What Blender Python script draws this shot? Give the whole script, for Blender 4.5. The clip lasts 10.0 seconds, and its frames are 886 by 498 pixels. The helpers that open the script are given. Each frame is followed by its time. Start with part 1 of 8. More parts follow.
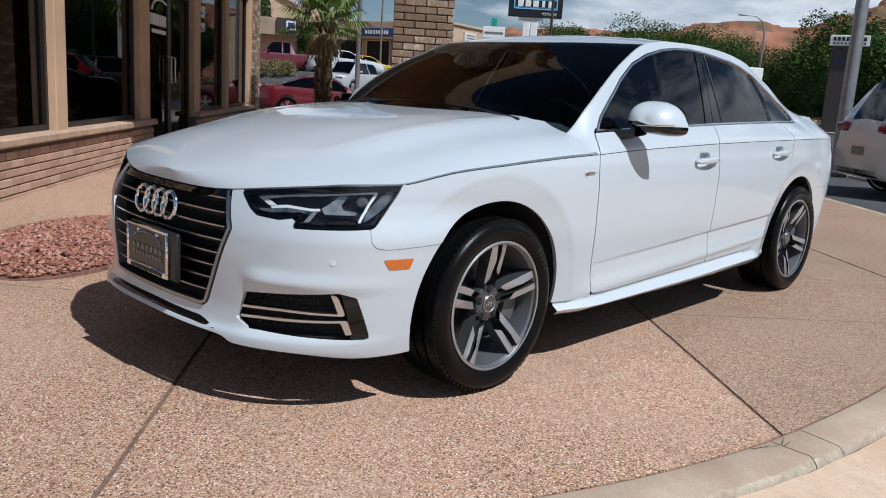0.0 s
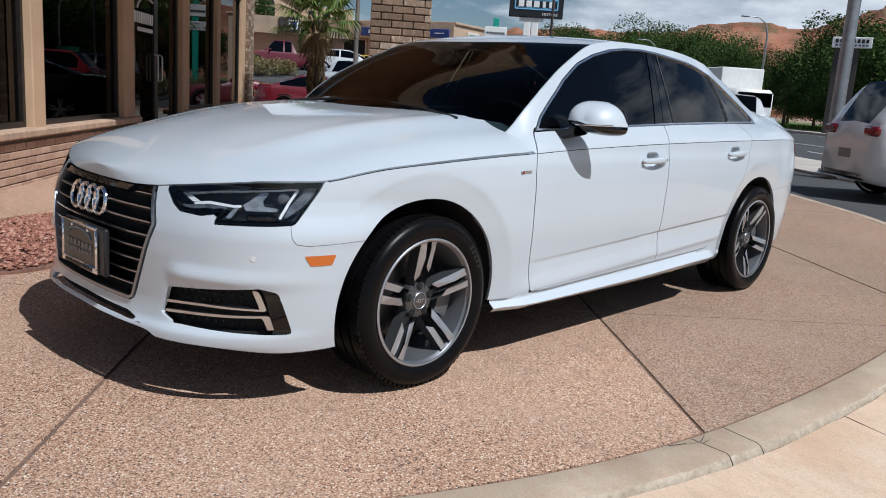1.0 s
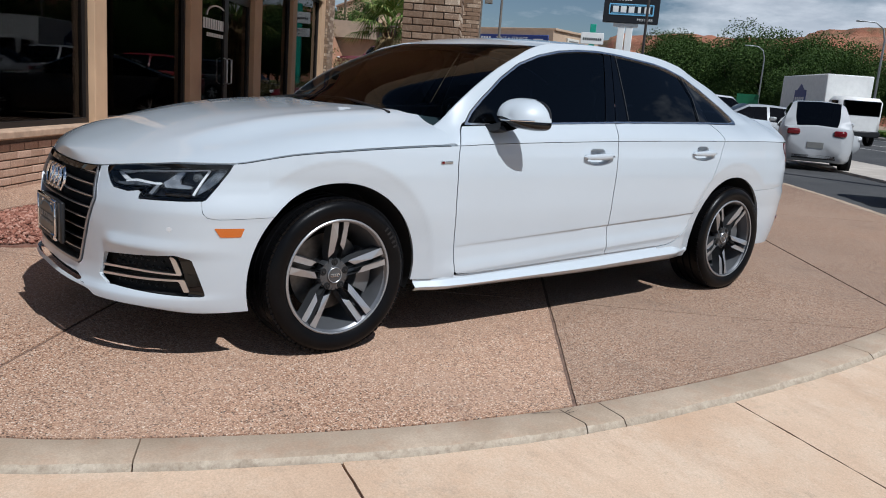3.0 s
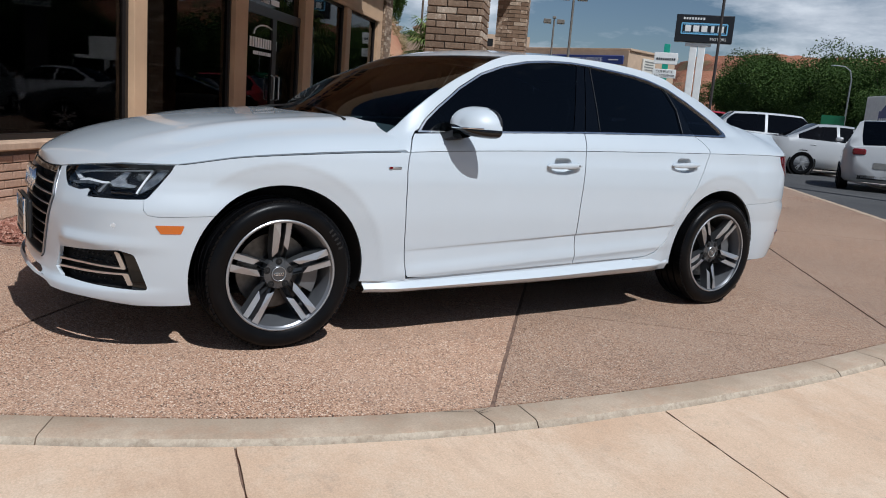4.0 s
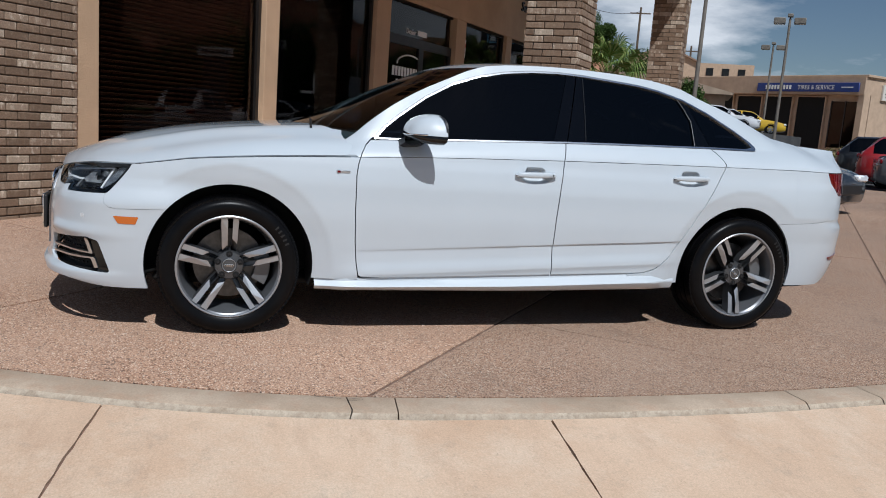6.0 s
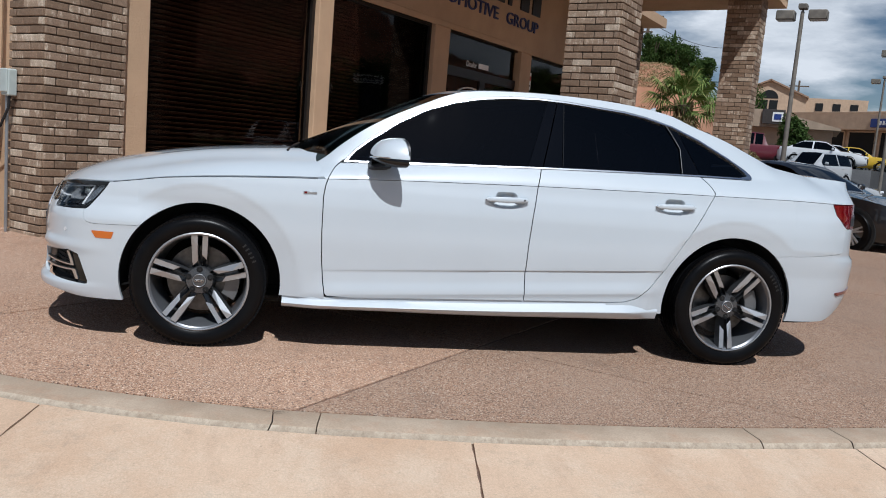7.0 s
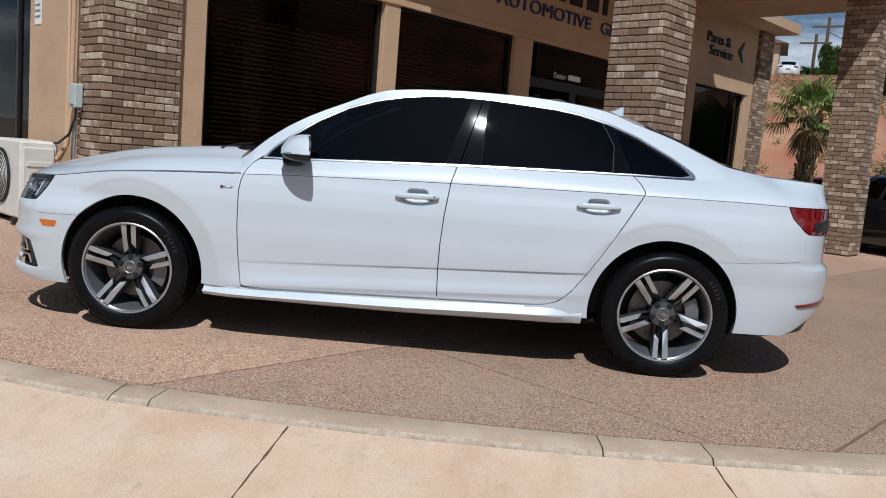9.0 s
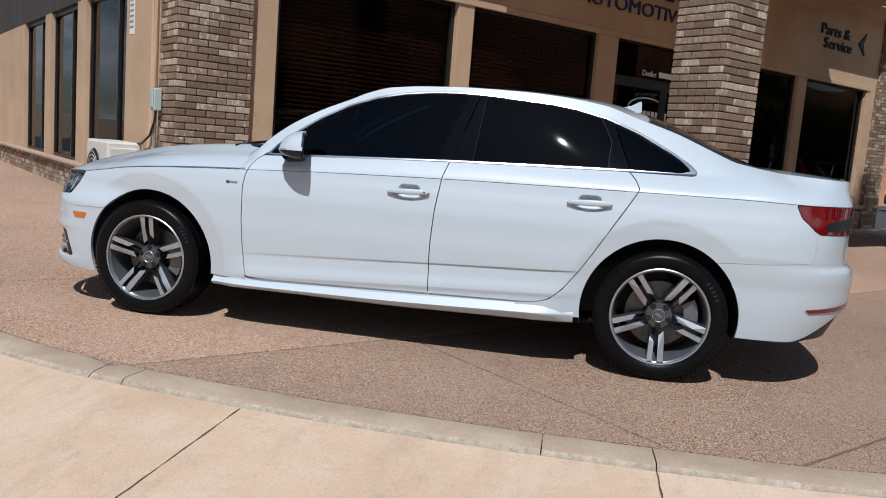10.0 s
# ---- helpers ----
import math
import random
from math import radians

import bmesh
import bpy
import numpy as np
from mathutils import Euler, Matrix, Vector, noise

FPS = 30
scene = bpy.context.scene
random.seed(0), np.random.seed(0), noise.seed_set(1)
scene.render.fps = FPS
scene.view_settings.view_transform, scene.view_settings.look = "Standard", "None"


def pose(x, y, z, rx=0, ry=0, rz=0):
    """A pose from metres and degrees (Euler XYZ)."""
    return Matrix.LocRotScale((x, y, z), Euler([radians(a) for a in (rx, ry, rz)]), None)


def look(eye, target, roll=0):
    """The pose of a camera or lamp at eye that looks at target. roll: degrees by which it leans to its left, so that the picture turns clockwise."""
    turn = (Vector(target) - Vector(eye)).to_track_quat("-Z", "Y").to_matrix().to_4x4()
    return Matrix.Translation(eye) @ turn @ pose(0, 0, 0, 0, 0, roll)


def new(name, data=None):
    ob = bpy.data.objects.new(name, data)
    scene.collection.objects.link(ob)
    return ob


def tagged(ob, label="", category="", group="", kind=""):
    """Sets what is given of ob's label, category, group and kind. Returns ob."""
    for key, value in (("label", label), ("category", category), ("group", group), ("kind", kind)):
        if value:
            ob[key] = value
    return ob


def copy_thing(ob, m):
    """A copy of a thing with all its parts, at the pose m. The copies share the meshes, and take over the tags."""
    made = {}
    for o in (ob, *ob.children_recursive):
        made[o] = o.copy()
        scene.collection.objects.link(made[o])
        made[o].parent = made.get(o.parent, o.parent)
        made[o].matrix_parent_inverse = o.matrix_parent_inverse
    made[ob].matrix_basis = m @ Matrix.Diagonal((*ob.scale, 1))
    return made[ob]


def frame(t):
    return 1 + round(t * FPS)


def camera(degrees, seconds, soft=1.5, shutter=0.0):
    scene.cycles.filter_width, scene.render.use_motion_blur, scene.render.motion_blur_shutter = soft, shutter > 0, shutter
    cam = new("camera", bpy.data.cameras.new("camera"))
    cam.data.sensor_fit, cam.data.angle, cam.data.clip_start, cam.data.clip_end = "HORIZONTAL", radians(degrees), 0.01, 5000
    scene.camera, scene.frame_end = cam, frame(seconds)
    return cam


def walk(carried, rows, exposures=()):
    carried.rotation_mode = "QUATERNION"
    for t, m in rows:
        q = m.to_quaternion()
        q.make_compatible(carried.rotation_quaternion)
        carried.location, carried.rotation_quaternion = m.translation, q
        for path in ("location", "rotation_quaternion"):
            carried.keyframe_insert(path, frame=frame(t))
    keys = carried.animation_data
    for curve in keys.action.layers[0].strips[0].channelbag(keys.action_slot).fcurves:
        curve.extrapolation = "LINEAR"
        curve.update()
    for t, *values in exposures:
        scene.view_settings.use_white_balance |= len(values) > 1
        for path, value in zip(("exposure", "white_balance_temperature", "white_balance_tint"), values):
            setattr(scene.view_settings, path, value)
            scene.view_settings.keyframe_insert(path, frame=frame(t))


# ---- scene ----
cam = camera(58.3, 10.0, soft=1.0)
PATH = [
    (0, (-2.183, -2.692, 1.084), (-0.764, -1.338, 0.695), 3.6),
    (0.5, (-2.109, -2.78, 1.091), (-0.689, -1.425, 0.701), 3.8),
    (1, (-2.013, -2.906, 1.097), (-0.601, -1.544, 0.707), 3.9),
    (1.5, (-1.975, -3.062, 1.1), (-0.578, -1.686, 0.708), 4.1),
    (2, (-1.943, -3.244, 1.099), (-0.574, -1.84, 0.704), 4.2),
    (2.5, (-1.817, -3.425, 1.11), (-0.516, -1.96, 0.708), 4.3),
    (4, (-1.241, -4.033, 1.097), (-0.165, -2.386, 0.739), 4.5),
    (4.5, (-0.971, -4.193, 1.073), (0.003, -2.484, 0.713), 4.7),
    (5, (-0.737, -4.376, 1.087), (0.083, -2.589, 0.719), 4.7),
    (5.5, (-0.477, -4.564, 1.085), (0.226, -2.725, 0.736), 4.7),
    (5.7, (-0.35, -4.608, 1.08), (0.314, -2.752, 0.744), 4.4),
    (6.8, (0.379, -4.826, 1.07), (0.762, -2.882, 0.796), 4.7),
    (7, (0.486, -4.852, 1.072), (0.836, -2.899, 0.818), 4.7),
    (7.5, (0.779, -4.921, 1.055), (1.032, -2.949, 0.83), 4.7),
    (8, (1.116, -4.954, 1.068), (1.244, -2.97, 0.843), 4.7),
    (8.5, (1.452, -5.0, 1.066), (1.493, -3.014, 0.836), 4.7),
    (9, (1.805, -4.967, 1.061), (1.732, -2.982, 0.822), 4.7),
    (9.5, (2.193, -4.908, 1.08), (1.931, -2.941, 0.832), 4.6),
    (10, (2.515, -4.901, 1.082), (2.122, -2.957, 0.824), 4.5),
]
walk(cam, [(t, look(eye, target, roll)) for t, eye, target, roll in PATH], [(0, -0.14, 5880, 8), (2.5, -0.22, 5880, 8), (4.2, -0.3, 5880, 8), (5.8, -0.35, 5880, 8), (7.2, -0.28, 5880, 8), (10, -0.28, 5880, 8)])

# ---- light: high sun from the street side, sky with broken cloud ----
SUN = Vector((0.03, -0.575, 0.815)).normalized()
sun_data = bpy.data.lights.new("sun", "SUN")
sun_data.energy, sun_data.angle, sun_data.color = 5.0, radians(0.53), (1.0, 0.975, 0.94)
sun_lamp = new("sun", sun_data)
sun_lamp.matrix_world = look((20 * SUN.x, 20 * SUN.y, 20 * SUN.z), (0, 0, 0))

world = bpy.data.worlds.new("sky")
scene.world = world
world.use_nodes = True
wn, wl = world.node_tree.nodes, world.node_tree.links
sky = wn.new("ShaderNodeTexSky")
sky.sky_type, sky.sun_disc = "NISHITA", False
sky.sun_elevation, sky.sun_rotation = math.asin(SUN.z), math.atan2(SUN.x, SUN.y)
sky.altitude, sky.dust_density, sky.ozone_density = 800, 0.6, 1.4
wtc, wmap = wn.new("ShaderNodeTexCoord"), wn.new("ShaderNodeMapping")
wmap.inputs["Scale"].default_value = (1.0, 1.0, 3.4)
wmap.inputs["Location"].default_value = (3.7, 1.3, 0.4)
cloud, cloud2 = wn.new("ShaderNodeTexNoise"), wn.new("ShaderNodeTexNoise")
for c, s, d, r in ((cloud, 3.2, 9, 0.56), (cloud2, 7.0, 6, 0.6)):
    c.inputs["Scale"].default_value, c.inputs["Detail"].default_value, c.inputs["Roughness"].default_value = s, d, r
cramp = wn.new("ShaderNodeValToRGB")
cramp.color_ramp.elements[0].position, cramp.color_ramp.elements[1].position = 0.46, 0.6
shade = wn.new("ShaderNodeValToRGB")
shade.color_ramp.elements[0].color, shade.color_ramp.elements[1].color = (10.2, 10.8, 11.7, 1), (16.2, 16.4, 16.8, 1)
shade.color_ramp.elements[0].position, shade.color_ramp.elements[1].position = 0.36, 0.62
cmix = wn.new("ShaderNodeMixRGB")
bg = wn["Background"]
bg.inputs["Strength"].default_value = 0.056
wl.new(wtc.outputs["Generated"], wmap.inputs["Vector"])
wl.new(wmap.outputs["Vector"], cloud.inputs["Vector"])
wl.new(wmap.outputs["Vector"], cloud2.inputs["Vector"])
# seen edge-on, broken cloud closes up towards the horizon and opens overhead
split, thin, cover = wn.new("ShaderNodeSeparateXYZ"), wn.new("ShaderNodeMath"), wn.new("ShaderNodeMath")
thin.operation, cover.operation = "MULTIPLY_ADD", "ADD"
thin.inputs[1].default_value, thin.inputs[2].default_value = -0.4, 0.1
wl.new(wtc.outputs["Generated"], split.inputs["Vector"])
wl.new(split.outputs["Z"], thin.inputs[0])
wl.new(cloud.outputs["Fac"], cover.inputs[0])
wl.new(thin.outputs[0], cover.inputs[1])
wl.new(cover.outputs[0], cramp.inputs["Fac"])
wl.new(cloud2.outputs["Fac"], shade.inputs["Fac"])
wl.new(cramp.outputs["Color"], cmix.inputs["Fac"])
wl.new(sky.outputs["Color"], cmix.inputs["Color1"])
wl.new(shade.outputs["Color"], cmix.inputs["Color2"])
wl.new(cmix.outputs["Color"], bg.inputs["Color"])

# ---- materials ----
class Mat:
    """A small builder for procedural materials."""

    def __init__(self, name):
        self.m = bpy.data.materials.new(name)
        self.m.use_nodes = True
        self.t = self.m.node_tree
        self.b = self.t.nodes["Principled BSDF"]
        self.co = None

    def node(self, kind, **values):
        n = self.t.nodes.new(kind)
        for k, v in values.items():
            n.inputs[k.replace("_", " ")].default_value = v
        return n

    def link(self, a, b):
        self.t.links.new(a, b)

    def coords(self, scale=(1, 1, 1)):
        tc, mp = self.node("ShaderNodeTexCoord"), self.node("ShaderNodeMapping")
        mp.inputs["Scale"].default_value = scale
        self.link(tc.outputs["Object"], mp.inputs["Vector"])
        return mp.outputs["Vector"]

    def noise(self, scale, detail=4, rough=0.55, vec=None):
        n = self.node("ShaderNodeTexNoise", Scale=scale, Detail=detail, Roughness=rough)
        self.link(vec or self.coords(), n.inputs["Vector"])
        return n.outputs["Fac"]

    def ramp(self, fac, *stops):
        r = self.node("ShaderNodeValToRGB")
        e = r.color_ramp.elements
        while len(e) < len(stops):
            e.new(0.5)
        for s, (p, c) in zip(e, stops):
            s.position = p
            s.color = (*c, 1) if len(c) == 3 else c
        self.link(fac, r.inputs["Fac"])
        return r.outputs["Color"]

    def mix(self, fac, a, b, mode="MIX"):
        n = self.node("ShaderNodeMixRGB")
        n.blend_type = mode
        for v, i in ((fac, 0), (a, 1), (b, 2)):
            if isinstance(v, (int, float)):
                n.inputs[i].default_value = v if i == 0 else (v, v, v, 1)
            elif isinstance(v, tuple):
                n.inputs[i].default_value = (*v, 1)
            else:
                self.link(v, n.inputs[i])
        return n.outputs["Color"]

    def bump(self, height, strength=0.3, distance=0.01):
        n = self.node("ShaderNodeBump", Strength=strength, Distance=distance)
        self.link(height, n.inputs["Height"])
        self.link(n.outputs["Normal"], self.b.inputs["Normal"])

    def set(self, **values):
        for k, v in values.items():
            i = self.b.inputs[k.replace("_", " ")]
            if isinstance(v, tuple):
                i.default_value = (*v, 1)
            elif isinstance(v, (int, float)):
                i.default_value = v
            else:
                self.link(v, i)
        return self


def plain(name, color, rough=0.5, metal=0.0, vary=0.12, scale=9.0, coat=0.0, bump=0.0):
    """A surface of one colour with soft, uneven variation."""
    m = Mat(name)
    lo, hi = tuple(c * (1 - vary) for c in color), tuple(min(1, c * (1 + vary)) for c in color)
    n = m.noise(scale, 5)
    m.set(Base_Color=m.ramp(n, (0.3, lo), (0.7, hi)), Roughness=rough, Metallic=metal, Coat_Weight=coat, Coat_Roughness=0.03)
    if bump:
        m.bump(m.noise(scale * 12, 4), bump, 0.004)
    return m.m


def paint(name, color, flake=0.03):
    m = Mat(name)
    n = m.noise(2.5, 3)
    lo = tuple(c * (1 - flake) for c in color)
    m.set(Base_Color=m.ramp(n, (0.3, lo), (0.7, color)), Roughness=0.42, Coat_Weight=1.0, Coat_Roughness=0.02, Coat_IOR=1.42)
    return m.m


def pane(name, tint, ior=1.52):
    """A thin sheet of tinted glass: light passes straight, weakened by the tint, under a mirror gloss."""
    m = Mat(name)
    tr = m.node("ShaderNodeBsdfTransparent")
    tr.inputs["Color"].default_value = (*tint, 1)
    gl = m.node("ShaderNodeBsdfGlossy", Roughness=0.012)
    fr = m.node("ShaderNodeFresnel", IOR=ior)
    mx = m.node("ShaderNodeMixShader")
    m.link(fr.outputs["Fac"], mx.inputs[0])
    m.link(tr.outputs["BSDF"], mx.inputs[1])
    m.link(gl.outputs["BSDF"], mx.inputs[2])
    m.link(mx.outputs["Shader"], m.t.nodes["Material Output"].inputs["Surface"])
    return m.m


def lens(name, color, rough=0.05):
    m = Mat(name)
    m.set(Base_Color=color, Roughness=rough, Coat_Weight=1.0, Coat_Roughness=0.02, IOR=1.45)
    return m.m


WHITE = paint("white_car_paint", (0.51, 0.556, 0.591))
TRIM = plain("black_plastic", (0.012, 0.012, 0.013), 0.45, 0, 0.2, 30)
GLOSS = plain("gloss_black", (0.0012, 0.0012, 0.0015), 0.03, 0, 0.2, 10)
VOID = plain("dark_liner", (0.006, 0.006, 0.006), 0.95, 0, 0.2, 10)
CHROME = plain("bright_chrome", (0.78, 0.79, 0.8), 0.09, 1.0, 0.03)
SATIN = plain("satin_aluminium", (0.62, 0.63, 0.64), 0.28, 1.0, 0.05)
GREY_METAL = plain("dark_alloy", (0.085, 0.088, 0.093), 0.32, 0.6, 0.1, coat=0.4)
# rim alloy made lighter than the spokes, to carry sunlight inside the barrel
LIT_BARREL = plain("sunlit_rim_barrel", (0.15, 0.155, 0.165), 0.35, 0.5, 0.1, coat=0.4)
MACHINED = plain("machined_alloy", (0.4, 0.41, 0.42), 0.36, 0.7, 0.06, 25, coat=0.4)
DISC = plain("brake_disc", (0.11, 0.105, 0.1), 0.4, 0.9, 0.25, 40)
RUBBER = plain("tyre_rubber", (0.0035, 0.0035, 0.004), 0.32, 0, 0.3, 14, bump=0.1)
RUBBER.node_tree.nodes["Principled BSDF"].inputs["Specular IOR Level"].default_value = 0.13
AMBER = lens("amber_lens", (0.52, 0.115, 0.002), 0.15)
REDLENS = lens("red_lens", (0.14, 0.002, 0.005), 0.08)
WINDOW_ALU = plain("polished_window_aluminium", (0.8, 0.81, 0.83), 0.24, 1.0, 0.03)
CLEAR = pane("clear_cover", (0.93, 0.94, 0.95))
SIDEGLASS = pane("dark_tinted_glass", (0.02, 0.026, 0.042), 1.52)
WINDSCREEN = pane("windscreen_glass", (0.22, 0.27, 0.28), 1.18)
SHOPGLASS = pane("shop_window_glass", (0.36, 0.32, 0.3), 1.27)
CABIN = plain("black_cabin_trim", (0.012, 0.012, 0.013), 0.75, 0, 0.3, 20)


def aggregate(name, tint):
    m = Mat(name)
    v = m.coords()
    cells = m.node("ShaderNodeTexVoronoi", Scale=185.0)
    m.link(v, cells.inputs["Vector"])
    peb = m.ramp(cells.outputs["Color"], (0.12, (0.05, 0.035, 0.03)), (0.27, (0.37, 0.21, 0.135)), (0.5, (0.53, 0.335, 0.22)), (0.74, (0.63, 0.45, 0.325)), (0.92, (0.86, 0.77, 0.65)))
    edge = m.ramp(cells.outputs["Distance"], (0.25, (1, 1, 1)), (0.8, (0.46, 0.41, 0.37)))
    c = m.mix(0.85, peb, edge, "MULTIPLY")
    stain = m.noise(0.7, 6, 0.65)
    c = m.mix(m.ramp(stain, (0.42, (0, 0, 0)), (0.7, (0.55, 0.55, 0.55))), c, (0.4, 0.29, 0.215))
    big = m.noise(0.22, 3)
    c = m.mix(1.0, c, m.ramp(big, (0.3, (0.74, 0.73, 0.73)), (0.7, (1.03, 1.01, 0.99))), "MULTIPLY")
    marks = m.noise(2.6, 7, 0.75, m.coords((1.0, 0.45, 1.0)))
    c = m.mix(m.ramp(marks, (0.54, (0, 0, 0)), (0.74, (0.6, 0.6, 0.6))), c, (0.2, 0.14, 0.105))
    c = m.mix(1.0, c, tint, "MULTIPLY")
    m.set(Base_Color=c, Roughness=0.82)
    m.bump(m.mix(0.35, cells.outputs["Distance"], m.noise(240, 3)), 0.55, -0.004)
    return m.m


def concrete(name, a, b, stain, scale=1.1):
    m = Mat(name)
    c = m.ramp(m.noise(scale, 7, 0.6), (0.32, a), (0.7, b))
    c = m.mix(m.ramp(m.noise(scale * 2.3, 6, 0.7), (0.5, (0, 0, 0)), (0.74, (0.75, 0.75, 0.75))), c, stain)
    fine = m.noise(130, 4, 0.7)
    c = m.mix(0.45, c, m.ramp(fine, (0.3, (0.62, 0.6, 0.58)), (0.7, (1.2, 1.18, 1.15))), "MULTIPLY")
    m.set(Base_Color=c, Roughness=0.85)
    m.bump(m.mix(0.5, fine, m.noise(14, 5)), 0.3, 0.006)
    return m.m


def mottled(name, scale):
    """Old poured concrete: cream patches, reddish soil stains and drag streaks over a peach ground."""
    m = Mat(name)
    c = m.ramp(m.noise(scale, 8, 0.62), (0.36, (0.55, 0.375, 0.25)), (0.64, (0.67, 0.5, 0.36)))
    c = m.mix(m.ramp(m.noise(scale * 2.6, 9, 0.78), (0.46, (0, 0, 0)), (0.68, (0.6, 0.6, 0.6))), c, (0.7, 0.58, 0.45))
    c = m.mix(m.ramp(m.noise(1.6, 9, 0.75, m.coords((3.2, 0.8, 1))), (0.52, (0, 0, 0)), (0.7, (0.55, 0.55, 0.55))), c, (0.46, 0.31, 0.21))
    c = m.mix(m.ramp(m.noise(7.5, 8, 0.8), (0.55, (0, 0, 0)), (0.72, (0.6, 0.6, 0.6))), c, (0.4, 0.31, 0.23))
    c = m.mix(m.ramp(m.noise(34, 6, 0.8), (0.58, (0, 0, 0)), (0.7, (0.5, 0.5, 0.5))), c, (0.36, 0.27, 0.19))
    fine = m.noise(150, 4, 0.7)
    c = m.mix(0.5, c, m.ramp(fine, (0.3, (0.66, 0.64, 0.62)), (0.7, (1.22, 1.2, 1.18))), "MULTIPLY")
    m.set(Base_Color=c, Roughness=0.85)
    m.bump(m.mix(0.5, fine, m.noise(18, 6)), 0.35, 0.006)
    return m.m


def asphalt():
    m = Mat("asphalt")
    g = m.noise(210, 3, 0.7)
    c = m.mix(0.6, m.ramp(m.noise(0.5, 6), (0.3, (0.042, 0.042, 0.044)), (0.7, (0.075, 0.074, 0.073))), m.ramp(g, (0.3, (0.5, 0.5, 0.5)), (0.7, (1.5, 1.5, 1.5))), "MULTIPLY")
    m.set(Base_Color=c, Roughness=0.85)
    m.bump(g, 0.4, 0.006)
    return m.m


def stucco(name, base):
    m = Mat(name)
    lo, hi = tuple(c * 0.86 for c in base), tuple(min(1, c * 1.08) for c in base)
    c = m.ramp(m.noise(1.3, 6, 0.6), (0.3, lo), (0.7, hi))
    m.set(Base_Color=c, Roughness=0.9)
    m.bump(m.mix(0.5, m.noise(38, 5, 0.6), m.noise(120, 3)), 0.75, 0.012)
    return m.m


def brick_mat(island=False, tan=False):
    m = Mat("tan_split_brick" if tan else "joined_brick" if island else "rustic_brick")
    if island:
        rnd = m.node("ShaderNodeNewGeometry").outputs["Random Per Island"]
    else:
        rnd = m.node("ShaderNodeObjectInfo").outputs["Random"]
    c = m.ramp(rnd, *(((0.0, (0.36, 0.225, 0.155)), (0.5, (0.45, 0.29, 0.205)), (1.0, (0.52, 0.35, 0.26))) if tan else ((0.0, (0.165, 0.107, 0.068)), (0.35, (0.235, 0.157, 0.102)), (0.62, (0.275, 0.19, 0.13)), (0.8, (0.33, 0.24, 0.168)), (0.97, (0.46, 0.37, 0.28)))))
    tc = m.node("ShaderNodeTexCoord")
    add = m.node("ShaderNodeVectorMath")
    add.operation = "MULTIPLY_ADD"
    add.inputs[1].default_value = (1, 1, 1)
    m.link(tc.outputs["Object"], add.inputs[0])
    cmb = m.node("ShaderNodeCombineXYZ")
    mul = m.node("ShaderNodeMath")
    mul.operation = "MULTIPLY"
    mul.inputs[1].default_value = 40
    m.link(rnd, mul.inputs[0])
    m.link(mul.outputs[0], cmb.inputs[0])
    m.link(mul.outputs[0], cmb.inputs[2])
    m.link(cmb.outputs[0], add.inputs[2])
    vec = add.outputs[0]
    smear = m.node("ShaderNodeMapping")
    smear.inputs["Scale"].default_value = (1, 1, 0.45)
    m.link(vec, smear.inputs["Vector"])
    n = m.noise(21, 5, 0.65, smear.outputs["Vector"])
    thr = m.node("ShaderNodeMath")
    thr.operation = "MULTIPLY"
    m.link(m.ramp(n, (0.52, (0, 0, 0)), (0.64, (1, 1, 1))), thr.inputs[0])
    m.link(m.ramp(rnd, (0.56, (0.12, 0.12, 0.12)), (0.62, (0.0, 0.0, 0.0) if tan else (0.9, 0.9, 0.9))), thr.inputs[1])
    c = m.mix(thr.outputs[0], c, (0.64, 0.54, 0.42))
    g = m.noise(75, 5, 0.7, vec)
    c = m.mix(0.7, c, m.ramp(g, (0.3, (0.6, 0.58, 0.56)), (0.7, (1.25, 1.22, 1.2))), "MULTIPLY")
    m.set(Base_Color=c, Roughness=0.88)
    m.bump(g, 0.6, 0.006)
    return m.m


def leaf_mat(name, a, b, c2):
    m = Mat(name)
    r = m.node("ShaderNodeNewGeometry").outputs["Random Per Island"]
    c = m.ramp(r, (0.0, a), (0.6, b), (1.0, c2))
    m.set(Base_Color=c, Roughness=0.85, Specular_IOR_Level=0.12)
    return m.m


def rock_mat():
    m = Mat("red_sandstone")
    v = m.coords((0.012, 0.012, 0.11))
    c = m.ramp(m.noise(1.0, 8, 0.65, v), (0.32, (0.15, 0.055, 0.032)), (0.47, (0.31, 0.125, 0.07)), (0.6, (0.36, 0.16, 0.095)), (0.74, (0.46, 0.25, 0.16)))
    c = m.mix(m.ramp(m.noise(0.05, 8, 0.7), (0.5, (0, 0, 0)), (0.62, (0.8, 0.8, 0.8))), c, (0.12, 0.105, 0.05))
    m.set(Base_Color=c, Roughness=0.95)
    m.bump(m.noise(0.25, 8, 0.7), 0.9, 2.0)
    return m.m


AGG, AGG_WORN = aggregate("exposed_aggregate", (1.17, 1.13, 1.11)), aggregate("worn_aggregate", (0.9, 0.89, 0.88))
WALK = mottled("sidewalk_concrete", 0.9)
CURB = concrete("curb_concrete", (0.36, 0.27, 0.19), (0.5, 0.395, 0.295), (0.42, 0.27, 0.18), 3.4)
PALE = concrete("pale_concrete", (0.42, 0.37, 0.32), (0.55, 0.5, 0.44), (0.36, 0.32, 0.28), 0.8)
ASPHALT = asphalt()
STUCCO = stucco("tan_stucco", (0.53, 0.355, 0.22))
BRICK, BRICKS, TANBRICK = brick_mat(), brick_mat(True), brick_mat(False, True)
